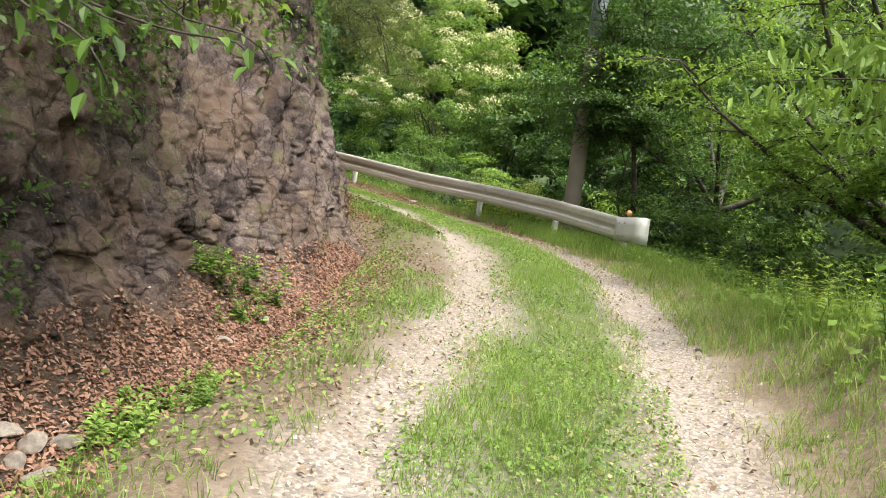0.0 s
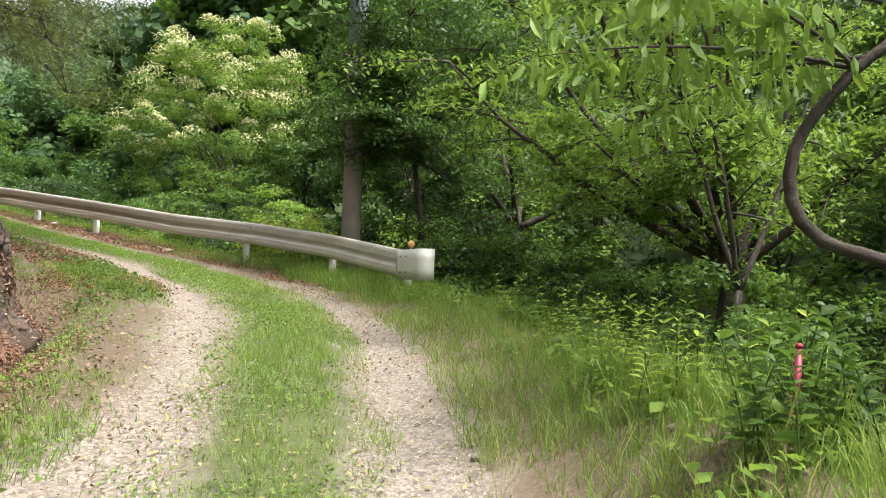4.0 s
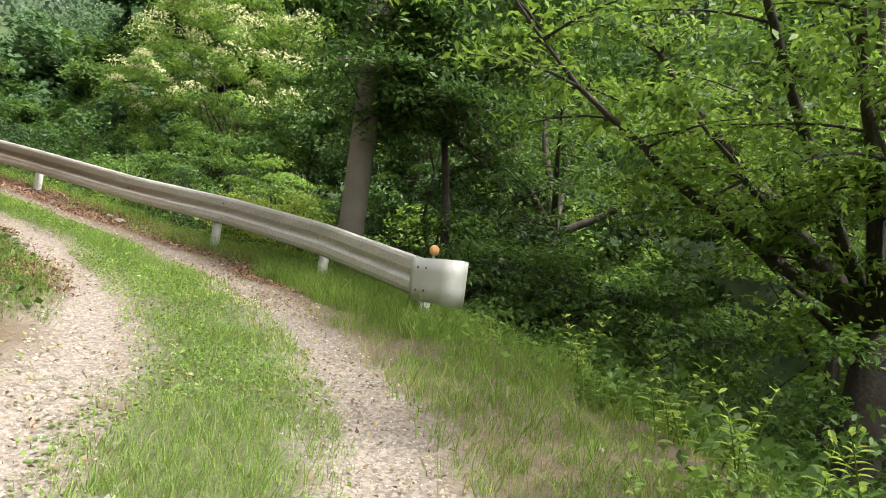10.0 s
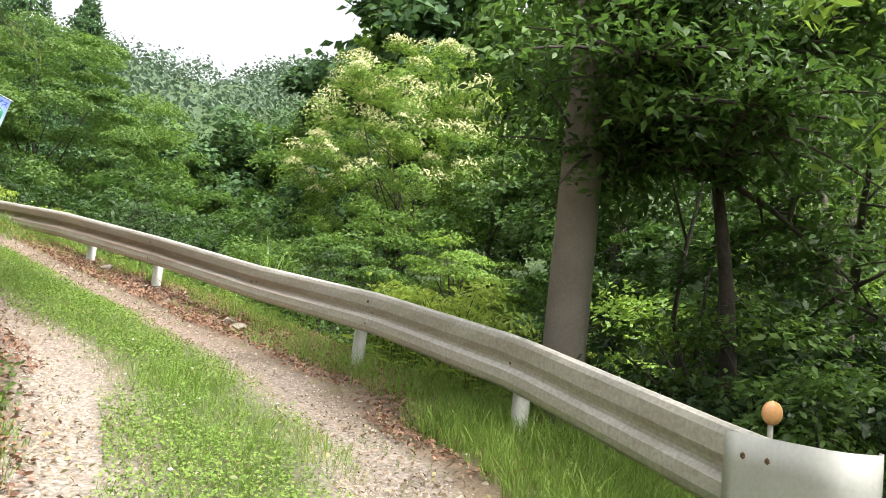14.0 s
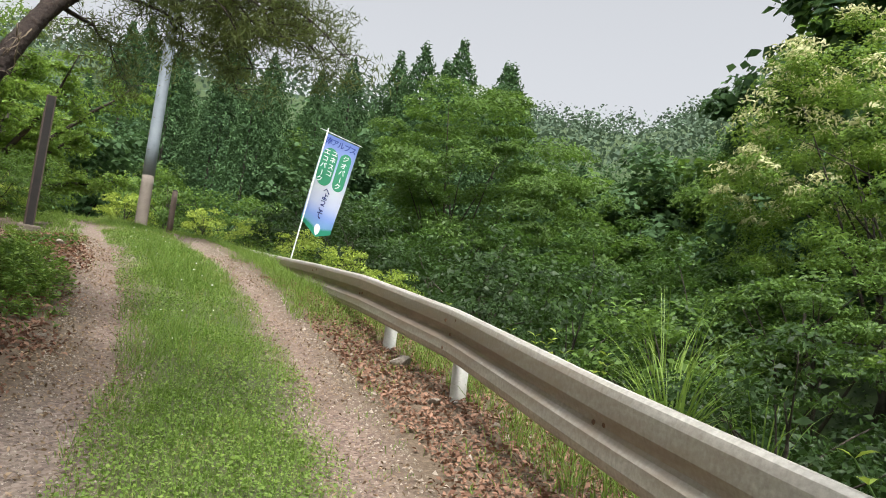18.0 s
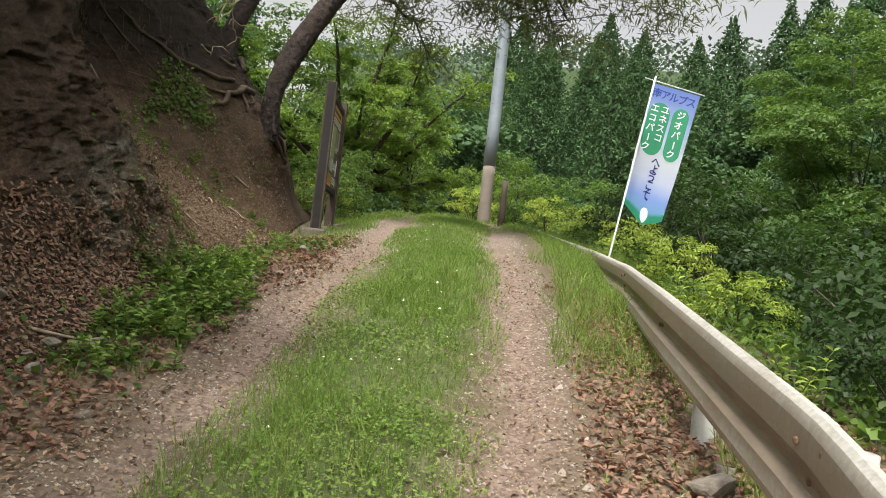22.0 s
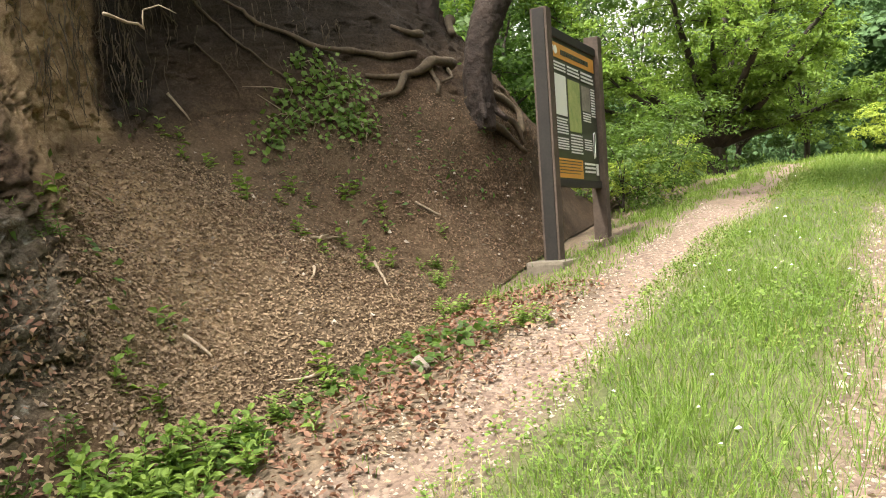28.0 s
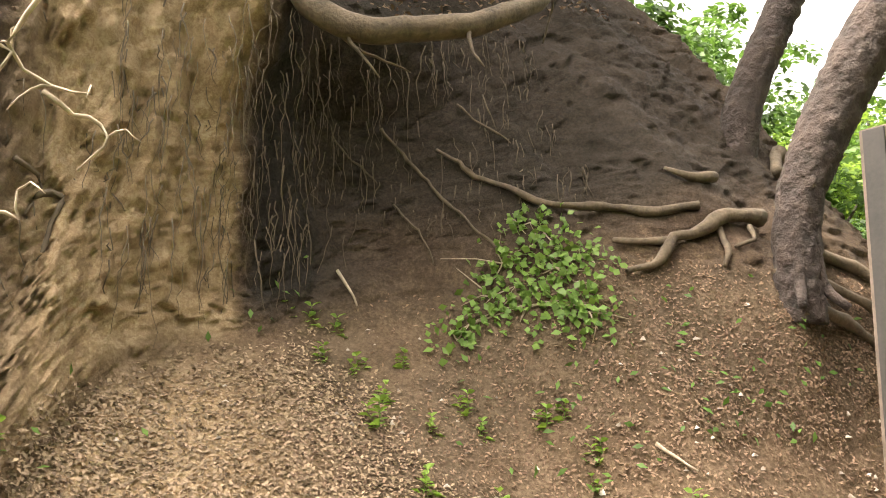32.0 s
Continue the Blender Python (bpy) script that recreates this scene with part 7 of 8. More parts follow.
B0, B1, B2, B3, B4 = station(-1.2, -2), station(-0.85, 7.2), station(-6.3, 15.4), station(-9.2, 16.7), station(-12.2, 17.8)
for name, n, a0, a1, v0, v1, size, mat, patch, lift, label, cat in [
        ("leaf_litter", 30000, B0, B1 + 1, 0.0, 0.24, 0.036, "litter_rust", -0.7, 0.012, "reddish brown leaf litter at the rock foot", "leaves"),
        ("leaf_litter", 18000, B1 + 1, B2 + 0.9, 0.0, 0.36, 0.034, "litter_pale", -0.6, 0.014, "pale leaf litter at the bank foot", "leaves"),
        ("leaf_litter", 22000, B1 + 1, B2 + 0.9, 0.0, 0.36, 0.036, "litter_rust", -0.7, 0.012, "brown leaf litter at the bank foot", "leaves"),
        ("leaf_litter", 44000, B2 + 0.7, B3 + 0.6, 0.0, 0.36, 0.025, "litter_pale", -0.55, 0.008, "pale leaf chips on the fan of fallen earth", "leaves"),
        ("leaf_litter", 6000, B2 - 0.6, B2 + 1.2, 0.25, 0.6, 0.034, "litter", 0.0, 0.008, "leaf litter caught on the ledges of the bank", "leaves"),
        ("leaf_litter", 22000, B3 - 0.6, B4, 0.0, 0.34, 0.024, "litter", -0.1, 0.008, "brown leaf litter and chips on the slope", "leaves"),
        ("leaf_litter", 3000, B2, B4, 0.7, 0.85, 0.06, "litter", -0.2, 0.012, "leaf litter on top of the bank", "leaves"),
        ("bank_plants", 5200, B0, station(-1.0, 2.9), 0.24, 0.46, 0.05, "leaf_mid", 0.12, 0.07, "creepers and ferns growing from the rock", "plants"),
        ("bank_plants", 7000, B0, B1, 0.14, 0.5, 0.036, "leaf_mid", 0.42, 0.08, "tufts of small plants in the rock cracks", "plants"),
        ("bank_plants", 4600, B0, B0 + 5.8, 0.38, 0.56, 0.07, "leaf_mid", -0.05, 0.14, "leafy plants growing from the rock", "plants"),
        ("bank_plants", 5200, B0, B1 + 1.0, 0.36, 0.64, 0.04, "leaf_mid", 0.36, 0.07, "small-leaved creepers on the rock", "plants"),
        ("bank_plants", 9300, B0, B0 + 7.4, 0.47, 0.68, 0.06, "leaf_mid", -0.3, 0.2, "dense leafy growth hanging over the rock", "plants"),
        ("bank_plants", 9500, B0, B1 + 2, 0.6, 0.97, 0.08, "leaf_mid", -0.1, 0.16, "dense leafy growth over the rock", "plants"),
        ("bank_plants", 3500, B0, B1, 0.03, 0.3, 0.05, "leaf_bright", 0.3, 0.09, "green seedlings at the rock foot", "plants"),
        ("bank_plants", 4500, B1 + 1, B2 + 0.6, 0.02, 0.5, 0.05, "leaf_mid", 0.35, 0.05, "small plants on the bank", "plants"),
        ("bank_plants", 1400, B2, B4, 0.1, 0.42, 0.055, "leaf_mid", 0.48, 0.05, "small green plants on the earth slope", "plants"),
        ("bank_plants", 6000, B1 + 1, B4 + 2, 0.72, 0.95, 0.1, "leaf_mid", -0.1, 0.2, "leafy undergrowth above the bank", "plants")]:
    c, nor = bank_places(rng, n, a0, a1, v0, v1, patch, 5.0 + n * 0.001)
    c = c + nor * (rng.uniform(0.3, 1.0, len(c)) * lift * (1.6 if cat == "leaves" else 1.0))[:, None]
    stuff(put(name, leaves_mesh(name, c, nor + [0, 0, 0.5], size, M[mat], rng, 0.5, 0.1, 0.5)), label, cat)


def pebble_mesh(name, c, size, mat, rng):
    """Rough little stones, bedded in the ground."""
    n = len(c)
    d = np.array([(1, 0, -0.3), (0, 1, -0.3), (-1, 0, -0.3), (0, -1, -0.3), (0, 0, 1)], float)
    r = (size * rng.uniform(0.4, 1.4, n) ** 1.3)[:, None, None]
    v = c[:, None] + d[None] * r * rng.uniform(0.6, 1.3, (n, 5, 1)) * np.array([1, 1, 0.62]) + rng.normal(0, 0.12, (n, 5, 3)) * r
    t = np.array([(0, 1, 4), (1, 2, 4), (2, 3, 4), (3, 0, 4)])
    f = (np.arange(n)[:, None, None] * 5 + t[None]).reshape(-1, 3)
    return quads(name, v.reshape(-1, 3), f, mat)


def stone_material():
    m, n, l, b = material("gravel_stone")
    geo, fine = n.new("ShaderNodeNewGeometry"), noise_node(n, l, 50.0)
    r = ramp(n, l, calc(n, l, "MULTIPLY_ADD", fine.outputs[0], 0.3, calc(n, l, "MULTIPLY", geo.outputs["Random Per Island"], 0.75)), [(0.1, (0.11, 0.085, 0.065)), (0.5, (0.23, 0.19, 0.15)), (0.95, (0.4, 0.35, 0.29))])
    l.new(r.outputs[0], b.inputs["Base Color"])
    b.inputs["Roughness"].default_value = 0.9
    return m


M["gravel"] = stone_material()
M["petal"] = plain("clover_petal", (0.6, 0.6, 0.52), (0.8, 0.8, 0.74), 0.8, 30.0, bump=0.0)
stuff(put("clover_flowers", pebble_mesh("clover_flowers", FLOWERS, 0.008, M["petal"], rng)), "white clover flower heads in the grass strip", "flowers")
for d0, d1, s0, s1, n, size in [(-1.05, -0.4, S0, S1, 9000, 0.0085), (0.4, 1.05, S0, S1, 9000, 0.0085), (-1.05, -0.42, S1, S3 - 5, 17000, 0.008), (0.42, 1.05, S1, S3 - 5, 17000, 0.008), (-1.5, 1.9, S0, S3 - 4, 420, 0.02), (0.9, 2.1, S1, S2, 420, 0.022)]:
    x, y = lane_places(rng, n, d0, d1, s0, s1)
    c = np.stack([x, y, ground_height(x, y) + 0.002], 1)
    stuff(put("gravel", pebble_mesh("gravel", c, size, M["gravel"], rng)), "loose angular gravel in the wheel ruts", "gravel")
c, nor = bank_places(rng, 1500, B0, B4, 0.0, 0.3)
stuff(put("rubble", pebble_mesh("rubble", c, 0.016, M["gravel"], rng)), "small stones fallen on the foot of the bank", "rubble")


# ---------------------------------------------------------------- undergrowth and far woods
rng = np.random.default_rng(301)
n = 70000
x, y = lane_places(rng, n, 3.0, 26.0, S0 - 2, S3 + 4)
keep = rng.random(len(x)) < np.clip(14 / (np.hypot(x - 1, y - 12) + 2), 0.25, 1)
x, y = x[keep], y[keep]
c = np.stack([x, y, ground_height(x, y) + rng.uniform(0.02, 0.55, len(x)) * np.clip(rough_noise(np.stack([x, y, 0 * x], 1), 0.8, 2, 3.0) + 0.7, 0.15, 1.4)], 1)
# beyond y 15.5 the leaf colour itself carries the gully's shade
for upper, kind, label in ((False, "leaf_mid", "leafy undergrowth below the lower track"), (True, "leaf_shaded", "leafy undergrowth on the stream slope, darkened to stand for shade")):
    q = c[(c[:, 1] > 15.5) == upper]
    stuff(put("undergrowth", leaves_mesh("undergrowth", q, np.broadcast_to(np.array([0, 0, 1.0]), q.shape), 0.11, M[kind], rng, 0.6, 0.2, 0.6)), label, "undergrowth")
n = 26000
x, y = lane_places(rng, n, 2.2, 5.0, S0, S3)
c = np.stack([x, y, ground_height(x, y) + rng.uniform(0.02, 0.3, len(x))], 1)
stuff(put("undergrowth", leaves_mesh("undergrowth", c, np.broadcast_to(np.array([0, 0, 1.0]), c.shape), 0.075, M["leaf_mid"], rng, 0.5, 0.2, 0.6)), "green undergrowth below the edge of the track", "undergrowth")


def far_woods(seed, n, near, far, az0, az1, size, leaf, mat, label, per=26):
    """The closed canopy of a distant hillside, crown by crown, out of large leaf clumps."""
    rng = np.random.default_rng(seed)
    az, d = np.radians(rng.uniform(az0, az1, n)), np.sqrt(rng.uniform(near**2, far**2, n))
    cx, cy = np.sin(az) * d, 11 + np.cos(az) * d
    cz = ground_height(cx, cy)
    off = rng.normal(0, 1, (n, per, 3))
    off /= np.linalg.norm(off, axis=2)[:, :, None]
    off[:, :, 2] = np.abs(off[:, :, 2]) * 1.5
    r = size * rng.uniform(0.6, 1.3, (n, 1, 1))
    c = np.stack([cx, cy, cz + 2.5], 1)[:, None] + off * r
    stuff(put("far_woods", leaves_mesh("far_woods", c.reshape(-1, 3) + rng.normal(0, leaf * 0.5, (n * per, 3)), off.reshape(-1, 3) + [0, 0, 0.4], leaf, mat, rng, 0.85, 0.1, 0.9)), label, "woods")


far_woods(401, 2000, 85, 190, -125, 25, 3.2, 0.65, M["leaf_far_hazed"], "dense broadleaf woods on the hillside across the valley", 56)
far_woods(403, 1100, 60, 110, -125, -28, 2.2, 0.5, M["leaf_far_hazed"], "broadleaf woods on the near hillside", 60)
far_woods(402, 3600, 190, 560, -80, 15, 4.6, 1.5, M["leaf_ridge_hazed"], "blue-green woods on the far ridge, haze put into their colour", 22)


# ---------------------------------------------------------------- roots, stones and plants on the bank
def pull(points, out=0.03):
    """Points laid against the bank and lifted a little off it."""
    res = []
    for q in points:
        p = on_bank(*q)
        a = FLEN[np.argmin(np.hypot(FOOT[:, 0] - p[0], FOOT[:, 1] - p[1]))]
        inw = np.array([np.interp(a, FLEN, FIN[:, 0]), np.interp(a, FLEN, FIN[:, 1]), -0.5])
        res.append(p - inw * out)
    return np.array(res)


def gnarl(points, rng, amount, step=0.05):
    line = smooth_line(np.asarray(points, float), step)
    w = np.cumsum(rng.normal(0, amount, line.shape), 0)
    return line + (w - np.linspace(0, 1, len(w))[:, None] * w[-1]) * 0.6


def build_roots():
    rng = np.random.default_rng(501)
    pine = next(o for o in bpy.data.objects if o.name == "pine")
    for pts, r0, r1 in [
            ([(-11.42, 16.8, 4.36), (-11.4, 16.62, 4.33), (-11.33, 16.46, 4.24), (-11.23, 16.36, 4.12), (-11.15, 16.24, 4.02), (-11.03, 16.16, 3.88), (-10.89, 16.0, 3.82)], 0.055, 0.02),
            ([(-11.42, 16.3, 4.32), (-11.3, 16.21, 4.3), (-11.2, 16.05, 4.27), (-11.11, 15.8, 4.3), (-10.87, 15.64, 4.31), (-10.74, 15.48, 4.35), (-10.71, 15.29, 4.41), (-10.71, 15.1, 4.53), (-10.7, 14.95, 4.65), (-10.65, 14.86, 4.75)], 0.032, 0.014),
            ([(-11.14, 16.2, 4.03), (-11.06, 16.06, 4.06), (-11.02, 15.89, 4.09)], 0.035, 0.015),
            ([(-11.33, 16.45, 4.19), (-11.24, 16.48, 4.03), (-11.2, 16.52, 3.9)], 0.026, 0.012),
            ([(-10.47, 14.52, 4.86), (-10.58, 14.71, 4.61), (-10.59, 14.93, 4.4), (-10.59, 15.15, 4.17), (-10.58, 15.34, 3.98)], 0.013, 0.008),
            ([(-10.82, 14.89, 5.12), (-10.86, 15.08, 4.93), (-10.9, 15.26, 4.78)], 0.01, 0.006),
            ([(-11.6, 16.4, 4.58), (-11.42, 16.24, 4.53), (-11.38, 16.1, 4.6)], 0.04, 0.018),
            ([(-10.42, 14.68, 4.34), (-10.47, 14.86, 4.13), (-10.42, 15.02, 3.95)], 0.008, 0.005),
            ([(-10.22, 14.34, 4.76), (-10.37, 14.42, 4.61), (-10.43, 14.54, 4.5)], 0.008, 0.005),
            ([(-11.5, 16.95, 4.25), (-11.9, 17.05, 4.06), (-12.05, 17.2, 3.85), (-11.92, 17.29, 3.61)], 0.05, 0.025),
            ([(-11.27, 16.94, 3.7), (-11.65, 17.09, 3.58), (-11.8, 17.24, 3.4)], 0.045, 0.02),
            ([(-11.45, 16.95, 3.95), (-11.8, 17.14, 3.69), (-11.84, 17.24, 3.48)], 0.04, 0.02),
            ([(-11.32, 16.8, 3.91), (-11.31, 16.81, 3.75), (-11.24, 16.89, 3.61)], 0.05, 0.025),
            ([(-12.52, 16.58, 4.92), (-12.35, 16.6, 4.8), (-12.24, 16.65, 4.67)], 0.06, 0.03),
            ([(-11.4, 16.72, 4.25), (-11.36, 16.63, 4.09), (-11.27, 16.55, 4.03)], 0.02, 0.01),
            ([(-8.36, 14.32, 4.01), (-8.5, 14.29, 3.99), (-8.46, 14.33, 3.79), (-8.33, 14.38, 3.61)], 0.016, 0.008),
            ([(-8.27, 14.34, 4.17), (-8.4, 14.31, 4.09), (-8.35, 14.32, 3.88)], 0.012, 0.006)]:
        line = gnarl(pull(pts, 0.035), rng, 0.012)
        rad = np.linspace(r0, r1, len(line)) * (1 + 0.18 * np.sin(np.arange(len(line)) * 0.9 + rng.uniform(0, 6)))
        put("root", tubes("root", [(line, rad)], M["root"], 8), pine, "bare gnarled root")
    for a in (-2.6, -1.2, 0.2, 1.4, 2.6):
        w = np.array([math.cos(a), math.sin(a), 0]) * (0.6 + 0.2 * math.sin(a * 5))
        base = np.array([-11.34, 16.9, 4.1])
        line = np.array([base + [0, 0, 0.25] + w * 0.05, base + w * 0.11, base + w * 0.17 - [0, 0, 0.28], base + w * 0.34 - [0, 0, 0.42]])
        put("root", tubes("root", [(smooth_line(line, 0.06), np.linspace(0.06, 0.022, len(smooth_line(line, 0.06))))], M["bark_pine"], 8), pine)
    # the mossy log-like root under the lip of the hollow
    log = tagged(new("hanging_root"), "thick mossy root arching under the lip of the hollow", "root")
    line = gnarl([(-9.55, 14.5, 5.75), (-9.6, 14.75, 5.35), (-9.75, 15.0, 5.2), (-10.0, 15.2, 5.25), (-10.3, 15.45, 5.35), (-10.75, 15.55, 5.65), (-11.1, 15.5, 6.0)], rng, 0.008, 0.06)
    put("stem", tubes("stem", [(line, np.linspace(0.085, 0.06, len(line)))], M["root"], 12), log)
    for k in range(7):
        p = line[rng.integers(2, len(line) - 2)]
        q = p + rng.normal(0, 0.25, 3) + [0, 0, -0.15]
        put("rootlet", tubes("rootlet", [tube_line(gnarl([p, (p + q) / 2 + rng.normal(0, 0.05, 3), q], rng, 0.008), 0.016, 0.005)], M["root"], 6), log)


def tube_line(points, r0, r1):
    return (points, np.linspace(r0, r1, len(points)))


def build_dry_branches():
    rng = np.random.default_rng(502)
    for pts, forks in [([(-7.45, 15.5, 4.24), (-7.49, 15.56, 4.17), (-7.56, 15.6, 4.15), (-7.63, 15.64, 4.12), (-7.58, 15.56, 4.02), (-7.55, 15.5, 3.94)], 4), ([(-7.66, 15.74, 4.3), (-7.64, 15.7, 4.2), (-7.63, 15.64, 4.12), (-7.71, 15.68, 4.03), (-7.79, 15.75, 4.03)], 3),
                       ([(-7.71, 15.67, 4.03), (-7.78, 15.69, 3.99), (-7.84, 15.72, 3.95), (-7.85, 15.72, 3.9), (-7.82, 15.66, 3.84)], 1), ([(-7.6, 15.42, 3.74), (-7.65, 15.45, 3.73), (-7.71, 15.5, 3.72), (-7.75, 15.52, 3.7), (-7.73, 15.53, 3.78)], 1), ([(-7.49, 15.56, 4.17), (-7.53, 15.55, 4.09), (-7.55, 15.52, 3.99), (-7.58, 15.52, 3.92)], 3)]:
        branch = tagged(new("dry_branch"), "bare pale dry branch hanging on the earth wall", "branch")
        line = gnarl(pts, rng, 0.012, 0.06)
        put("stem", tubes("stem", [tube_line(line, 0.008, 0.003)], M["twig"], 7), branch)
        for _ in range(forks):
            p = line[rng.integers(len(line) // 3, len(line))]
            q = p + rng.normal(0, 0.07, 3) + [0, 0, -0.05]
            put("twig", tubes("twig", [tube_line(gnarl([p, (p + q) / 2 + [0, 0, 0.03], q], rng, 0.005, 0.03), 0.004, 0.0015)], M["twig"], 5), branch)


def build_rootlets():
    """The curtain of fine roots that hangs from the lip of the hollow."""
    rng = np.random.default_rng(503)
    lines = []
    for _ in range(420):
        a, v = rng.uniform(station(-8.0, 16.35), station(-10.6, 17.2)), rng.uniform(0.42, 0.7)
        p = bank_surface(np.array([a]), np.array([v]))[0]
        inw = np.array([np.interp(a, FLEN, FIN[:, 0]), np.interp(a, FLEN, FIN[:, 1]), 0])
        p = p - inw * rng.uniform(0.01, 0.09)
        k = 7
        drop = rng.uniform(0.12, 0.55)
        u = np.linspace(0, 1, k)[:, None]
        w = np.cumsum(rng.normal(0, 0.014, (k, 3)), 0) * [1, 1, 0.3]
        lines.append((p + np.array([0, 0, -drop]) * u + w - inw * 0.03 * u, np.linspace(rng.uniform(0.0025, 0.006), 0.0012, k)))
    for _ in range(90):
        a, v = rng.uniform(station(-6.6, 15.6), station(-8.2, 16.4)), rng.uniform(0.5, 0.72)
        p = bank_surface(np.array([a]), np.array([v]))[0]
        u = np.linspace(0, 1, 6)[:, None]
        lines.append((p + np.array([0, 0, -rng.uniform(0.1, 0.4)]) * u + np.cumsum(rng.normal(0, 0.02, (6, 3)), 0), np.linspace(0.004, 0.0012, 6)))
    stuff(put("hanging_rootlets", tubes("hanging_rootlets", lines, M["root"], 4)), "curtain of fine dry roots hanging on the earth wall", "roots")


def build_ivy():
    rng = np.random.default_rng(504)
    ivy = tagged(new("ivy"), "patch of yellow-green ivy on the earth slope", "plant")
    spots, lines = [], []
    for px, py, pz, r, n in [(-10.72, 15.6, 4.11, 0.16, 90), (-10.57, 15.81, 3.69, 0.17, 120), (-10.5, 15.6, 3.7, 0.16, 110), (-10.38, 15.32, 3.6, 0.13, 70), (-10.57, 15.41, 3.95, 0.14, 80), (-10.77, 15.83, 3.93, 0.13, 70), (-10.67, 15.7, 3.9, 0.16, 100), (-10.29, 15.29, 3.5, 0.1, 40), (-10.7, 15.44, 4.18, 0.1, 40), (-10.61, 15.95, 3.64, 0.12, 60), (-10.5, 15.4, 3.75, 0.13, 60)]:
        q = np.array([px, py, pz]) + rng.normal(0, 1, (n, 3)) * r * 0.7
        spots.append(pull(q, 0.045) + rng.normal(0, 0.012, (n, 3)))
        for _ in range(4):
            e = np.array([px, py, pz]) + rng.normal(0, r, 3)
            lines.append((pull([(px, py, pz), (np.array([px, py, pz]) + e) / 2, e], 0.02), [0.005, 0.004, 0.002]))
    c = np.concatenate(spots)
    for line in lines:
        put("stem", tubes("stem", [line], M["twig"], 5), ivy)
    put("leaves", leaves_mesh("leaves", c, np.broadcast_to(np.array([0.6, 0.5, 0.6]), c.shape), 0.052, M["ivy"], rng, 0.75, 0.1, 0.5), ivy)


def stone_mesh(seed, flat=0.6, bits=3, rough=0.22):
    """A broken stone: a ball cut by a few planes and chipped."""
    rng = np.random.default_rng(seed)
    bm = bmesh.new()
    bmesh.ops.create_icosphere(bm, subdivisions=bits, radius=1.0)
    cuts = [Vector(rng.normal(0, 1, 3)).normalized() for _ in range(9)]
    for v in bm.verts:
        for c in cuts:
            over = v.co.dot(c) - 0.52
            if over > 0:
                v.co -= c * over * 0.9
    p = np.array([v.co for v in bm.verts])
    w = rough_noise(p, 2.3, 3, seed) * rough * 0.5
    for v, k in zip(bm.verts, w):
        v.co *= 1 + k
        v.co.z *= flat
    me = bpy.data.meshes.new("stone")
    bm.to_mesh(me)
    bm.free()
    me.materials.append(M["stone"])
    return me


def build_stones():
    kinds = [stone_mesh(611, 0.55), stone_mesh(612, 0.7), stone_mesh(613, 0.5)]
    spots = [(-6.47, 15.72, 0.07), (-6.77, 15.91, 0.05), (-6.96, 16.13, 0.05), (-6.65, 16.12, 0.035), (-7.96, 16.6, 0.08), (-5.45, 14.79, 0.1), (-5.94, 14.24, 0.06), (-5.17, 14.53, 0.06), (-5.54, 14.59, 0.06), (-5.42, 14.5, 0.05), (-5.75, 14.31, 0.06), (-3.2, 16.92, 0.12), (-3.27, 17.07, 0.08), (-1.0, 15.21, 0.07), (-0.81, 15.01, 0.09), (-0.95, 14.85, 0.05),
             (2.04, 4.63, 0.045), (2.72, 3.9, 0.055), (2.62, 3.7, 0.04), (-1.6, 2.16, 0.09), (-1.45, 1.98, 0.085), (-1.51, 2.3, 0.1), (-1.58, 2.0, 0.07), (-1.72, 2.17, 0.08), (-1.4, 4.2, 0.07), (-1.3, 4.9, 0.06), (-6.04, 15.03, 0.06), (-4.6, 14.75, 0.05), (-4.4, 14.2, 0.06), (-3.9, 13.6, 0.05), (-2.9, 12.4, 0.06), (-1.8, 16.1, 0.05), (-2.4, 16.3, 0.06), (0.1, 14.1, 0.06)]
    rng = np.random.default_rng(602)
    for k, (x, y, r) in enumerate(spots):
        b, a = bank_inset([x], [y])
        z = gz(x, y)
        if b[0] > 0:
            p = BANK[0]
            z = max(z, float(p[np.hypot(p[:, 0] - x, p[:, 1] - y).argmin()][2]))
        ob = tagged(put("stone", kinds[k % 3]), "loose pale angular stone lying on the ground", "stone", "loose stones")
        ob.matrix_basis = pose(x, y, z + r * 0.25, rz=float(rng.uniform(0, 360)), rx=float(rng.uniform(-15, 15))) @ Matrix.Diagonal((r, r * float(rng.uniform(0.65, 0.95)), r, 1))


def build_sticks():
    rng = np.random.default_rng(505)
    for a, b in [((-9.08, 15.86, 2.57), (-8.92, 15.84, 2.51)), ((-9.61, 16.12, 2.56), (-9.24, 16.24, 2.42)), ((-10.42, 16.33, 2.96), (-10.44, 16.53, 2.87)), ((-9.42, 15.78, 2.71), (-9.67, 15.79, 2.75)), ((-10.01, 14.7, 3.91), (-10.0, 14.79, 3.68)), ((-7.97, 15.46, 2.35), (-7.95, 15.61, 2.23)), ((-9.46, 15.74, 2.73), (-9.77, 15.86, 2.73)), ((-5.6, 14.48, 1.52), (-5.63, 14.74, 1.47)), ((-8.06, 16.11, 2.11), (-7.9, 15.97, 2.1))]:
        stick = tagged(new("stick"), "dry fallen stick on the leaf litter", "stick", "fallen sticks")
        line = gnarl(pull([a, (np.array(a) + b) / 2, b], 0.03), rng, 0.006, 0.05)
        put("wood", tubes("wood", [tube_line(line, 0.011, 0.006)], M["twig"], 6), stick)


build_roots()
build_dry_branches()
build_rootlets()
build_ivy()
build_stones()
build_sticks()


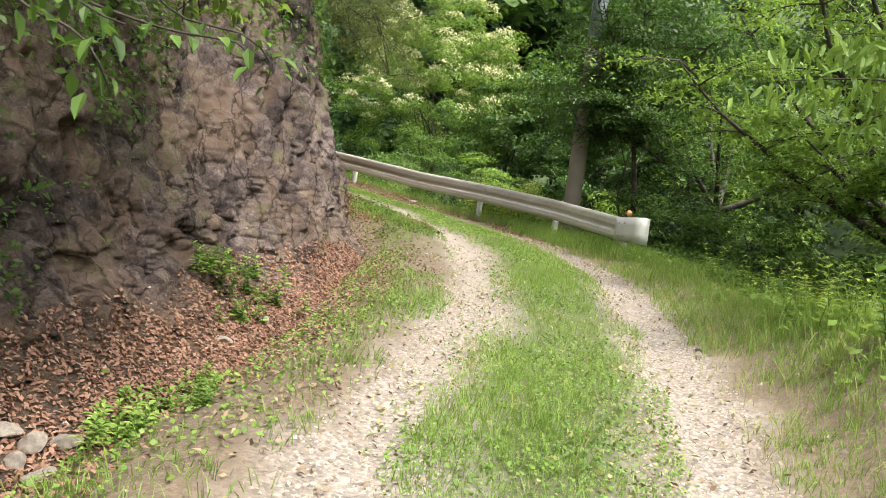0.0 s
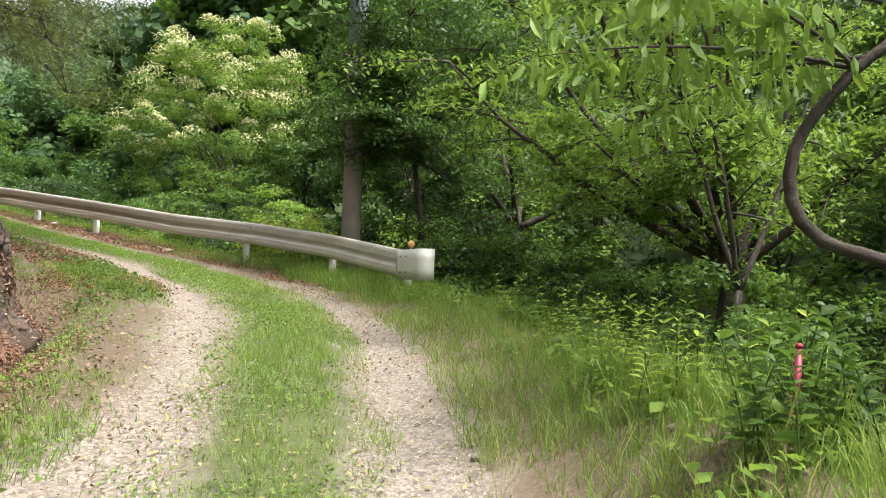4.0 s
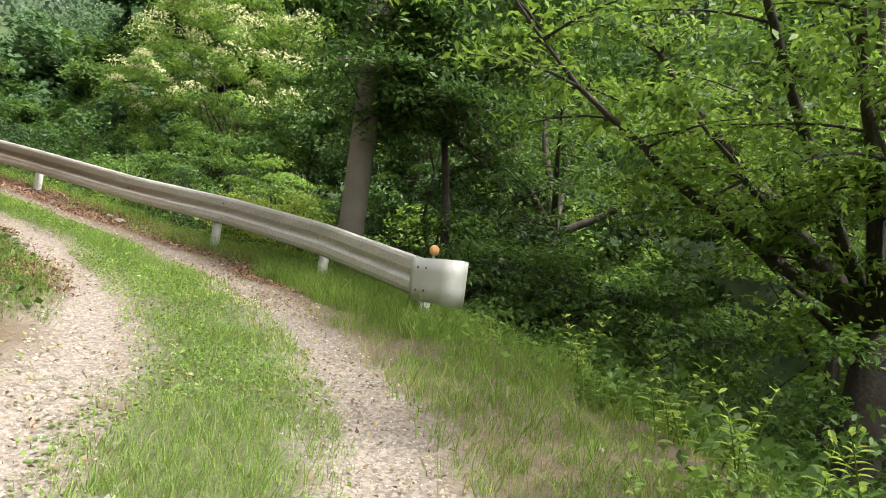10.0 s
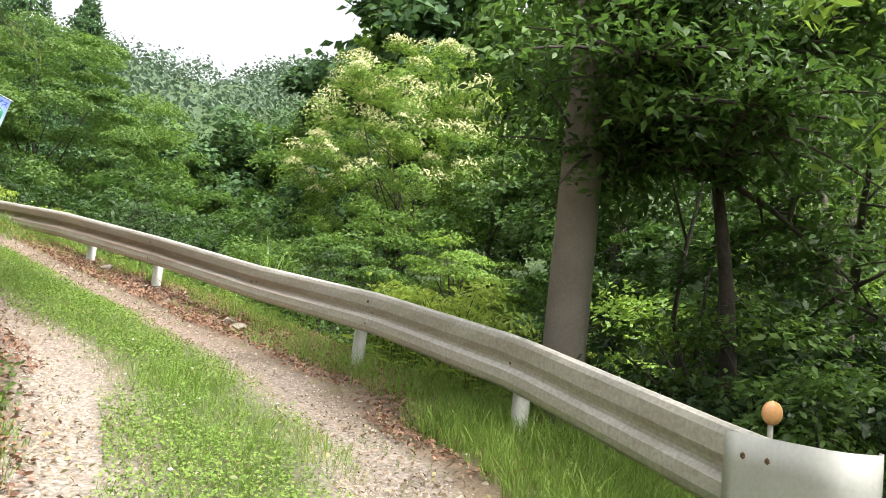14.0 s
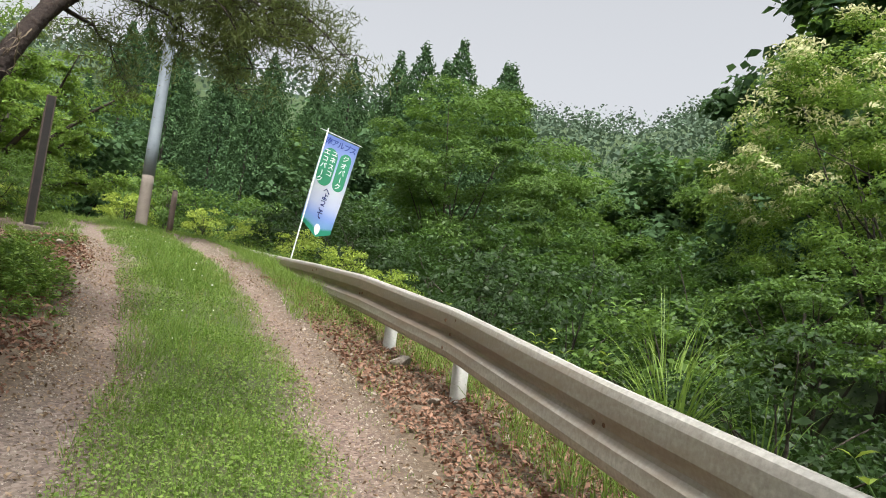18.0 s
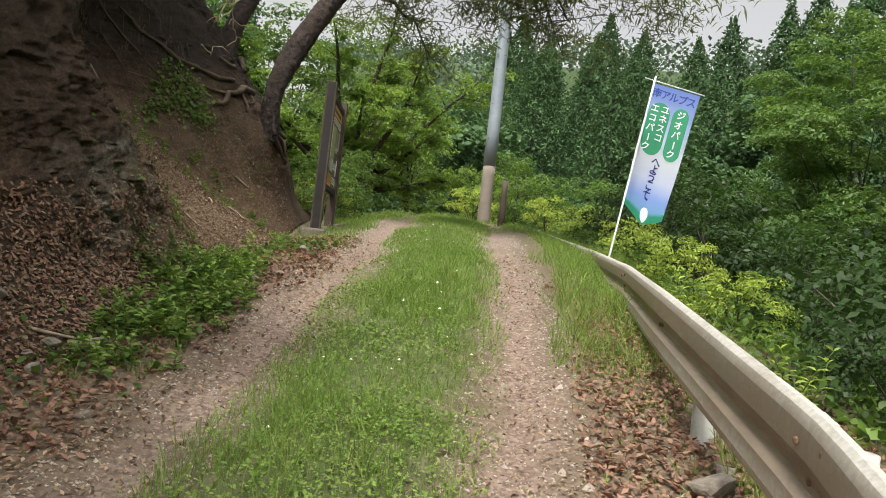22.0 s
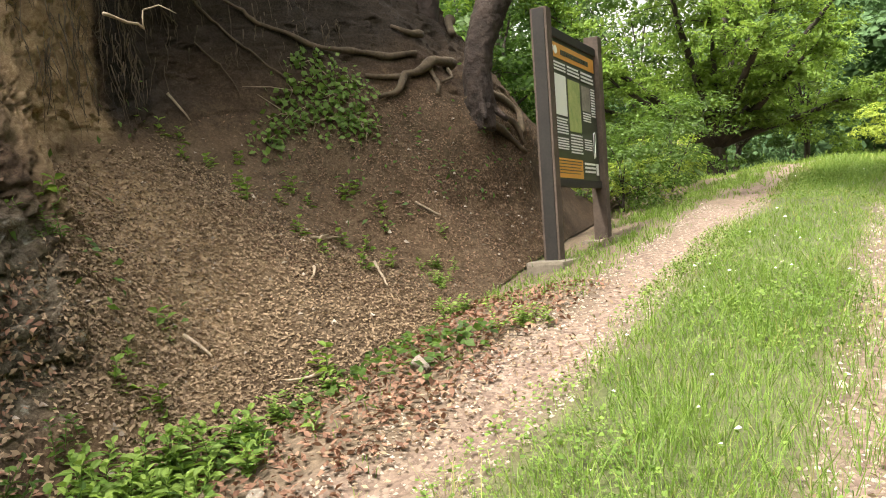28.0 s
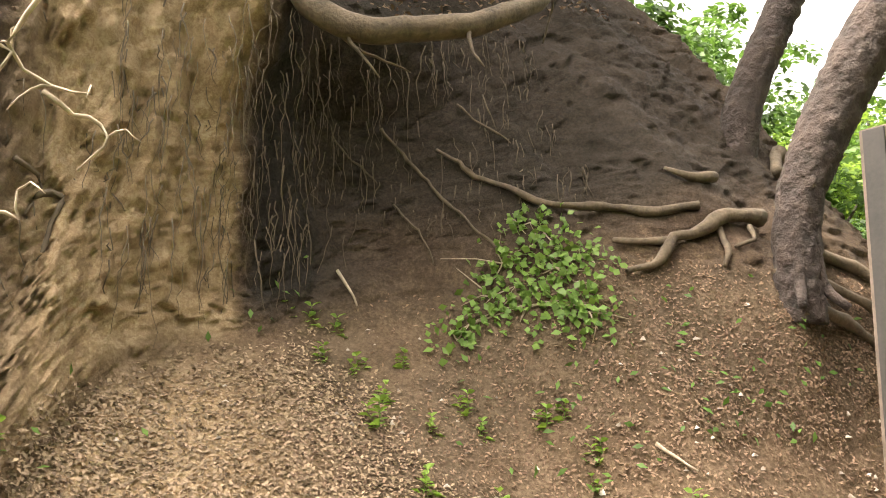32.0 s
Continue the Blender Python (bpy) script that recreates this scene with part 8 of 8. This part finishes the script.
# ---------------------------------------------------------------- leafy weeds
def long_leaves(name, c, way, length, width, mat, rng, sag=0.2):
    """Pointed folded leaves from a stalk, each with a drooping tip."""
    n = len(c)
    way = way / np.linalg.norm(way, axis=1)[:, None]
    side = np.cross(way, np.array([0, 0, 1.0]) + rng.normal(0, 0.25, (n, 3)))
    side /= np.linalg.norm(side, axis=1)[:, None] + 1e-9
    nor = np.cross(side, way)
    L = length[:, None] if np.ndim(length) else np.full((n, 1), length)
    W = L * width
    dn = np.array([0, 0, -1.0]) * sag
    v = np.stack([c, c + way * L * 0.35 + side * W + nor * W * 0.35, c + way * L * 0.72 + side * W * 0.7 + nor * W * 0.3 + dn * L * 0.4, c + way * L + dn * L, c + way * L * 0.72 - side * W * 0.7 + nor * W * 0.3 + dn * L * 0.4, c + way * L * 0.35 - side * W + nor * W * 0.35, c + way * L * 0.35, c + way * L * 0.72 + dn * L * 0.4], 1).reshape(-1, 3)
    b = np.arange(n)[:, None] * 8
    return mesh_from(name, v, [tuple(q) for q in np.concatenate([b + [0, 1, 6], b + [0, 6, 5], b + [7, 2, 3], b + [4, 7, 3]]).tolist()] + [tuple(q) for q in np.concatenate([b + [6, 1, 2, 7], b + [5, 6, 7, 4]]).tolist()], mat)


def make_weed(label, seed, stems, tall, leaf, width, mat, spread=0.1, pairs=8):
    rng = np.random.default_rng(seed)
    weed = tagged(new("weed"), label, "plant")
    lines, c, way, length = [], [], [], []
    for _ in range(stems):
        a = rng.uniform(0, 6.28)
        lean = np.array([math.cos(a), math.sin(a), 0]) * rng.uniform(0.1, 0.45)
        h = tall * rng.uniform(0.6, 1.1)
        foot = np.append(rng.normal(0, spread, 2), -0.04)
        u = np.linspace(0, 1, 6)[:, None]
        p = foot + np.array([0, 0, 1.0]) * h * u + lean * h * u**1.6
        lines.append((p, np.linspace(0.006, 0.003, 6) * min(1.0, tall / 0.45)))
        for k in range(pairs):
            t = 0.05 + 0.95 * (k + 1) / pairs
            q = foot + np.array([0, 0, 1.0]) * h * t + lean * h * t**1.6
            for s in (0, 1):
                w = k * 2.4 + s * 3.14 + rng.normal(0, 0.3)
                c.append(q)
                way.append((math.cos(w), math.sin(w), 0.35 + 0.7 * max(0, t - 0.75) * 4 * 0.5))
                length.append(leaf * rng.uniform(0.7, 1.15) * (1.1 - 0.45 * t))
    for line in lines:
        put("stem", tubes("stem", [line], M["leaf_mid"], 5), weed)
    put("leaves", long_leaves("leaves", np.array(c), np.array(way), np.array(length), width, mat, rng), weed)
    return weed


weeds = [make_weed("tall bright green weed with long pointed leaves", 701, 5, 0.55, 0.13, 0.17, M["leaf_yellow"]),
         make_weed("leafy green sapling with broad leaves", 702, 6, 0.5, 0.14, 0.26, M["leaf_mid"], 0.12, 7),
         make_weed("small seedling with a few green leaves", 703, 3, 0.13, 0.07, 0.3, M["leaf_bright"], 0.03, 3),
         make_weed("low green bushy weed", 704, 13, 0.19, 0.085, 0.22, M["clover"], 0.1, 8)]
rng = np.random.default_rng(705)
spots = [(1, 2.78, 3.3, 0.85), (1, 2.95, 3.15, 0.9), (1, 3.1, 3.75, 1.0), (1, 3.2, 3.45, 1.0), (0, 3.3, 4.0, 1.0), (1, 3.4, 3.1, 1.0), (0, 2.85, 4.3, 0.8), (0, 3.1, 4.8, 0.9), (0, 3.3, 5.4, 0.9), (3, 2.9, 5.0, 1.1), (0, 3.5, 6.2, 0.9), (0, 3.6, 6.9, 0.85), (3, 3.2, 6.5, 1.2), (0, 3.7, 7.6, 0.9), (3, 3.4, 8.2, 1.2), (0, 3.6, 8.8, 0.9), (1, 3.8, 9.5, 0.9),
         (0, 0.95, 14.35, 1.3), (0, 1.3, 14.05, 1.35), (0, 1.65, 13.65, 1.3), (0, 1.1, 14.7, 1.5), (0, 1.6, 14.3, 1.5), (0, 2.0, 13.3, 1.2), (0, 0.7, 14.9, 1.3), (0, 0.4, 15.0, 1.1), (0, 2.1, 13.9, 1.5), (0, 0.6, 15.25, 1.6), (0, 0.85, 15.3, 1.6), (0, 1.0, 15.0, 1.5), (0, 0.72, 14.75, 1.2), (0, 1.25, 15.2, 1.6), (0, -1.6, 16.6, 0.9), (1, -0.7, 16.1, 1.0), (0, -2.2, 17.3, 0.9), (0, -3.6, 17.8, 0.8), (0, -4.9, 18.6, 0.9), (0, -6.9, 19.9, 0.9), (0, -7.6, 20.5, 1.0), (0, -8.5, 20.9, 0.9), (0, -5.8, 19.3, 0.8),
         (3, -6.93, 15.61, 1.2), (3, -6.6, 15.46, 1.2), (3, -6.41, 15.6, 1.0), (3, -6.4, 15.3, 1.2), (3, -6.13, 15.5, 1.0), (3, -5.93, 15.17, 1.1), (3, -5.72, 15.06, 1.0), (3, -6.16, 14.98, 0.8), (3, -5.89, 15.37, 0.9), (3, -5.6, 15.2, 0.9), (3, -5.75, 14.95, 0.8), (3, -5.19, 14.88, 0.9), (3, -7.2, 15.66, 1.2), (3, -7.27, 15.82, 1.2), (3, -7.05, 15.6, 1.2), (3, -7.45, 15.89, 1.0), (3, -6.99, 15.75, 1.1), (1, -6.65, 15.38, 0.6), (1, -6.72, 15.5, 0.55), (1, -6.85, 15.25, 0.5), (1, -7.28, 15.33, 0.4), (1, -6.78, 15.0, 0.45), (3, -6.8, 15.15, 0.9), (2, -7.57, 15.4, 1.4), (2, -7.56, 15.51, 1.3), (2, -6.81, 14.89, 1.5),
         (1, -1.68, 4.9, 0.5), (1, -1.55, 5.3, 0.5), (3, -1.9, 4.95, 1.2), (3, -1.7, 5.6, 1.2), (3, -1.47, 4.75, 0.9), (3, -1.4, 5.35, 1.0), (1, -1.89, 5.1, 0.5), (3, -1.35, 2.9, 0.9), (3, -1.3, 2.5, 0.9), (3, -1.25, 3.4, 0.8), (3, -1.2, 2.2, 0.8), (3, -1.05, 2.7, 0.7),
         (1, -7.8, 14.95, 0.35), (1, -7.74, 14.99, 0.3), (2, -8.01, 14.86, 1.5), (2, -9.7, 14.54, 1.3), (2, -9.83, 14.66, 1.4), (2, -9.93, 14.76, 1.3), (2, -9.82, 14.99, 1.2), (2, -9.6, 15.26, 1.4), (2, -9.74, 14.99, 1.1), (2, -9.83, 15.47, 1.1), (2, -10.08, 15.46, 1.2), (2, -10.06, 15.62, 1.1), (2, -10.01, 15.12, 1.0), (2, -10.31, 16.09, 1.2), (2, -10.18, 16.13, 1.1), (2, -10.35, 16.59, 1.2), (2, -9.5, 15.68, 1.3), (2, -9.71, 15.9, 1.4), (2, -9.34, 15.85, 1.2), (2, -9.45, 16.07, 1.3), (2, -9.9, 16.03, 1.1), (2, -9.76, 16.21, 1.2), (3, -9.99, 16.5, 0.6), (3, -9.75, 16.55, 0.6), (2, -9.67, 14.82, 1.0), (2, -9.77, 15.2, 1.1), (2, -10.37, 15.9, 1.1), (2, -10.3, 15.81, 1.2), (3, -7.7, 16.0, 0.6), (3, -7.97, 16.15, 0.6), (2, -8.1, 16.1, 1.4), (3, -8.53, 17.1, 0.6), (3, -9.2, 16.72, 0.7), (2, -7.97, 15.43, 1.5), (2, -7.69, 15.39, 1.3)]
done = set()
for k, x, y, size in spots:
    b, _ = bank_inset([x], [y])
    z = gz(x, y)
    if b[0] > 0:
        p = BANK[0]
        near = p[(np.hypot(p[:, 0] - x, p[:, 1] - y) < 0.06)]
        z = max(z, float(near[:, 2].min())) if len(near) else z
    m = Matrix.Translation((x, y, z)) @ Matrix.Rotation(float(rng.uniform(0, 6.28)), 4, "Z") @ Matrix.Scale(size, 4)
    if k in done:
        copy_thing(weeds[k], m @ Matrix.Scale(1 / weeds[k].scale[0], 4))
    else:
        done.add(k)
        weeds[k].matrix_basis = m
        tagged(weeds[k], group="weeds")


def build_pampas():
    """A clump of long arching grass behind the rail."""
    rng = np.random.default_rng(706)
    clump = tagged(new("pampas_grass"), "clump of long arching grass behind the guard rail", "grass")
    for at, n, tall in [((-1.2, 17.35), 46, 1.5), ((-0.75, 16.1), 52, 1.05), ((-0.4, 16.6), 22, 1.2)]:
        g = gz(*at)
        for _ in range(n):
            a = rng.uniform(0, 6.28)
            w = np.array([math.cos(a), math.sin(a), 0])
            foot = np.array([at[0], at[1], g]) + w * rng.uniform(0, 0.12)
            h, out = tall * rng.uniform(0.6, 1.15), rng.uniform(0.15, 0.75) * tall
            u = np.linspace(0, 1, 9)[:, None]
            p = foot + w * out * u**2 + np.array([0, 0, 1.0]) * h * (u - 0.38 * u**3 * out / tall * 1.6)
            side = np.cross(w, [0, 0, 1.0]) * 0.007 * np.clip(1.15 - u, 0.1, 1)
            v = np.concatenate([p - side, p + side])
            put("blade", mesh_from("blade", v, [(i, i + 1, i + 10, i + 9) for i in range(8)], M["grass"]), clump)


build_pampas()


def build_twig():
    """A leafy twig that hangs from the rock towards the track."""
    rng = np.random.default_rng(801)
    twig = tagged(new("overhanging_twig"), "twig with broad soft green leaves hanging off the rock", "branch")
    for pts in ([(-1.9, 1.5, 0.75), (-1.45, 1.1, 0.45), (-1.11, 0.85, 0.23), (-1.05, 0.89, 0.21), (-0.99, 0.93, 0.18), (-0.92, 0.98, 0.06)], [(-1.9, 1.5, 0.75), (-1.3, 1.15, 0.5), (-1.0, 0.9, 0.28), (-0.9, 0.96, 0.25)], [(-1.9, 1.6, 0.75), (-1.4, 1.4, 0.5), (-1.06, 1.2, 0.36), (-0.87, 1.28, 0.34), (-0.71, 1.34, 0.35), (-0.66, 1.37, 0.29)], [(-1.9, 2.1, 0.9), (-1.4, 1.9, 0.7), (-1.07, 1.82, 0.51), (-0.87, 1.89, 0.51), (-0.76, 1.95, 0.43), (-0.77, 1.96, 0.34)]):
        line = gnarl(pts, rng, 0.006, 0.08)
        put("stem", tubes("stem", [tube_line(line, 0.008, 0.003)], M["bark"], 6), twig)
        c = line[len(line) // 4:]
        c = np.repeat(c, 2, 0) + rng.normal(0, 0.03, (len(c) * 2, 3))
        way = rng.normal(0, 0.6, c.shape) + [0.3, -0.2, -0.6]
        put("leaves", long_leaves("leaves", c, way, rng.uniform(0.045, 0.08, len(c)), 0.3, M["leaf_mid"], rng), twig)


build_twig()
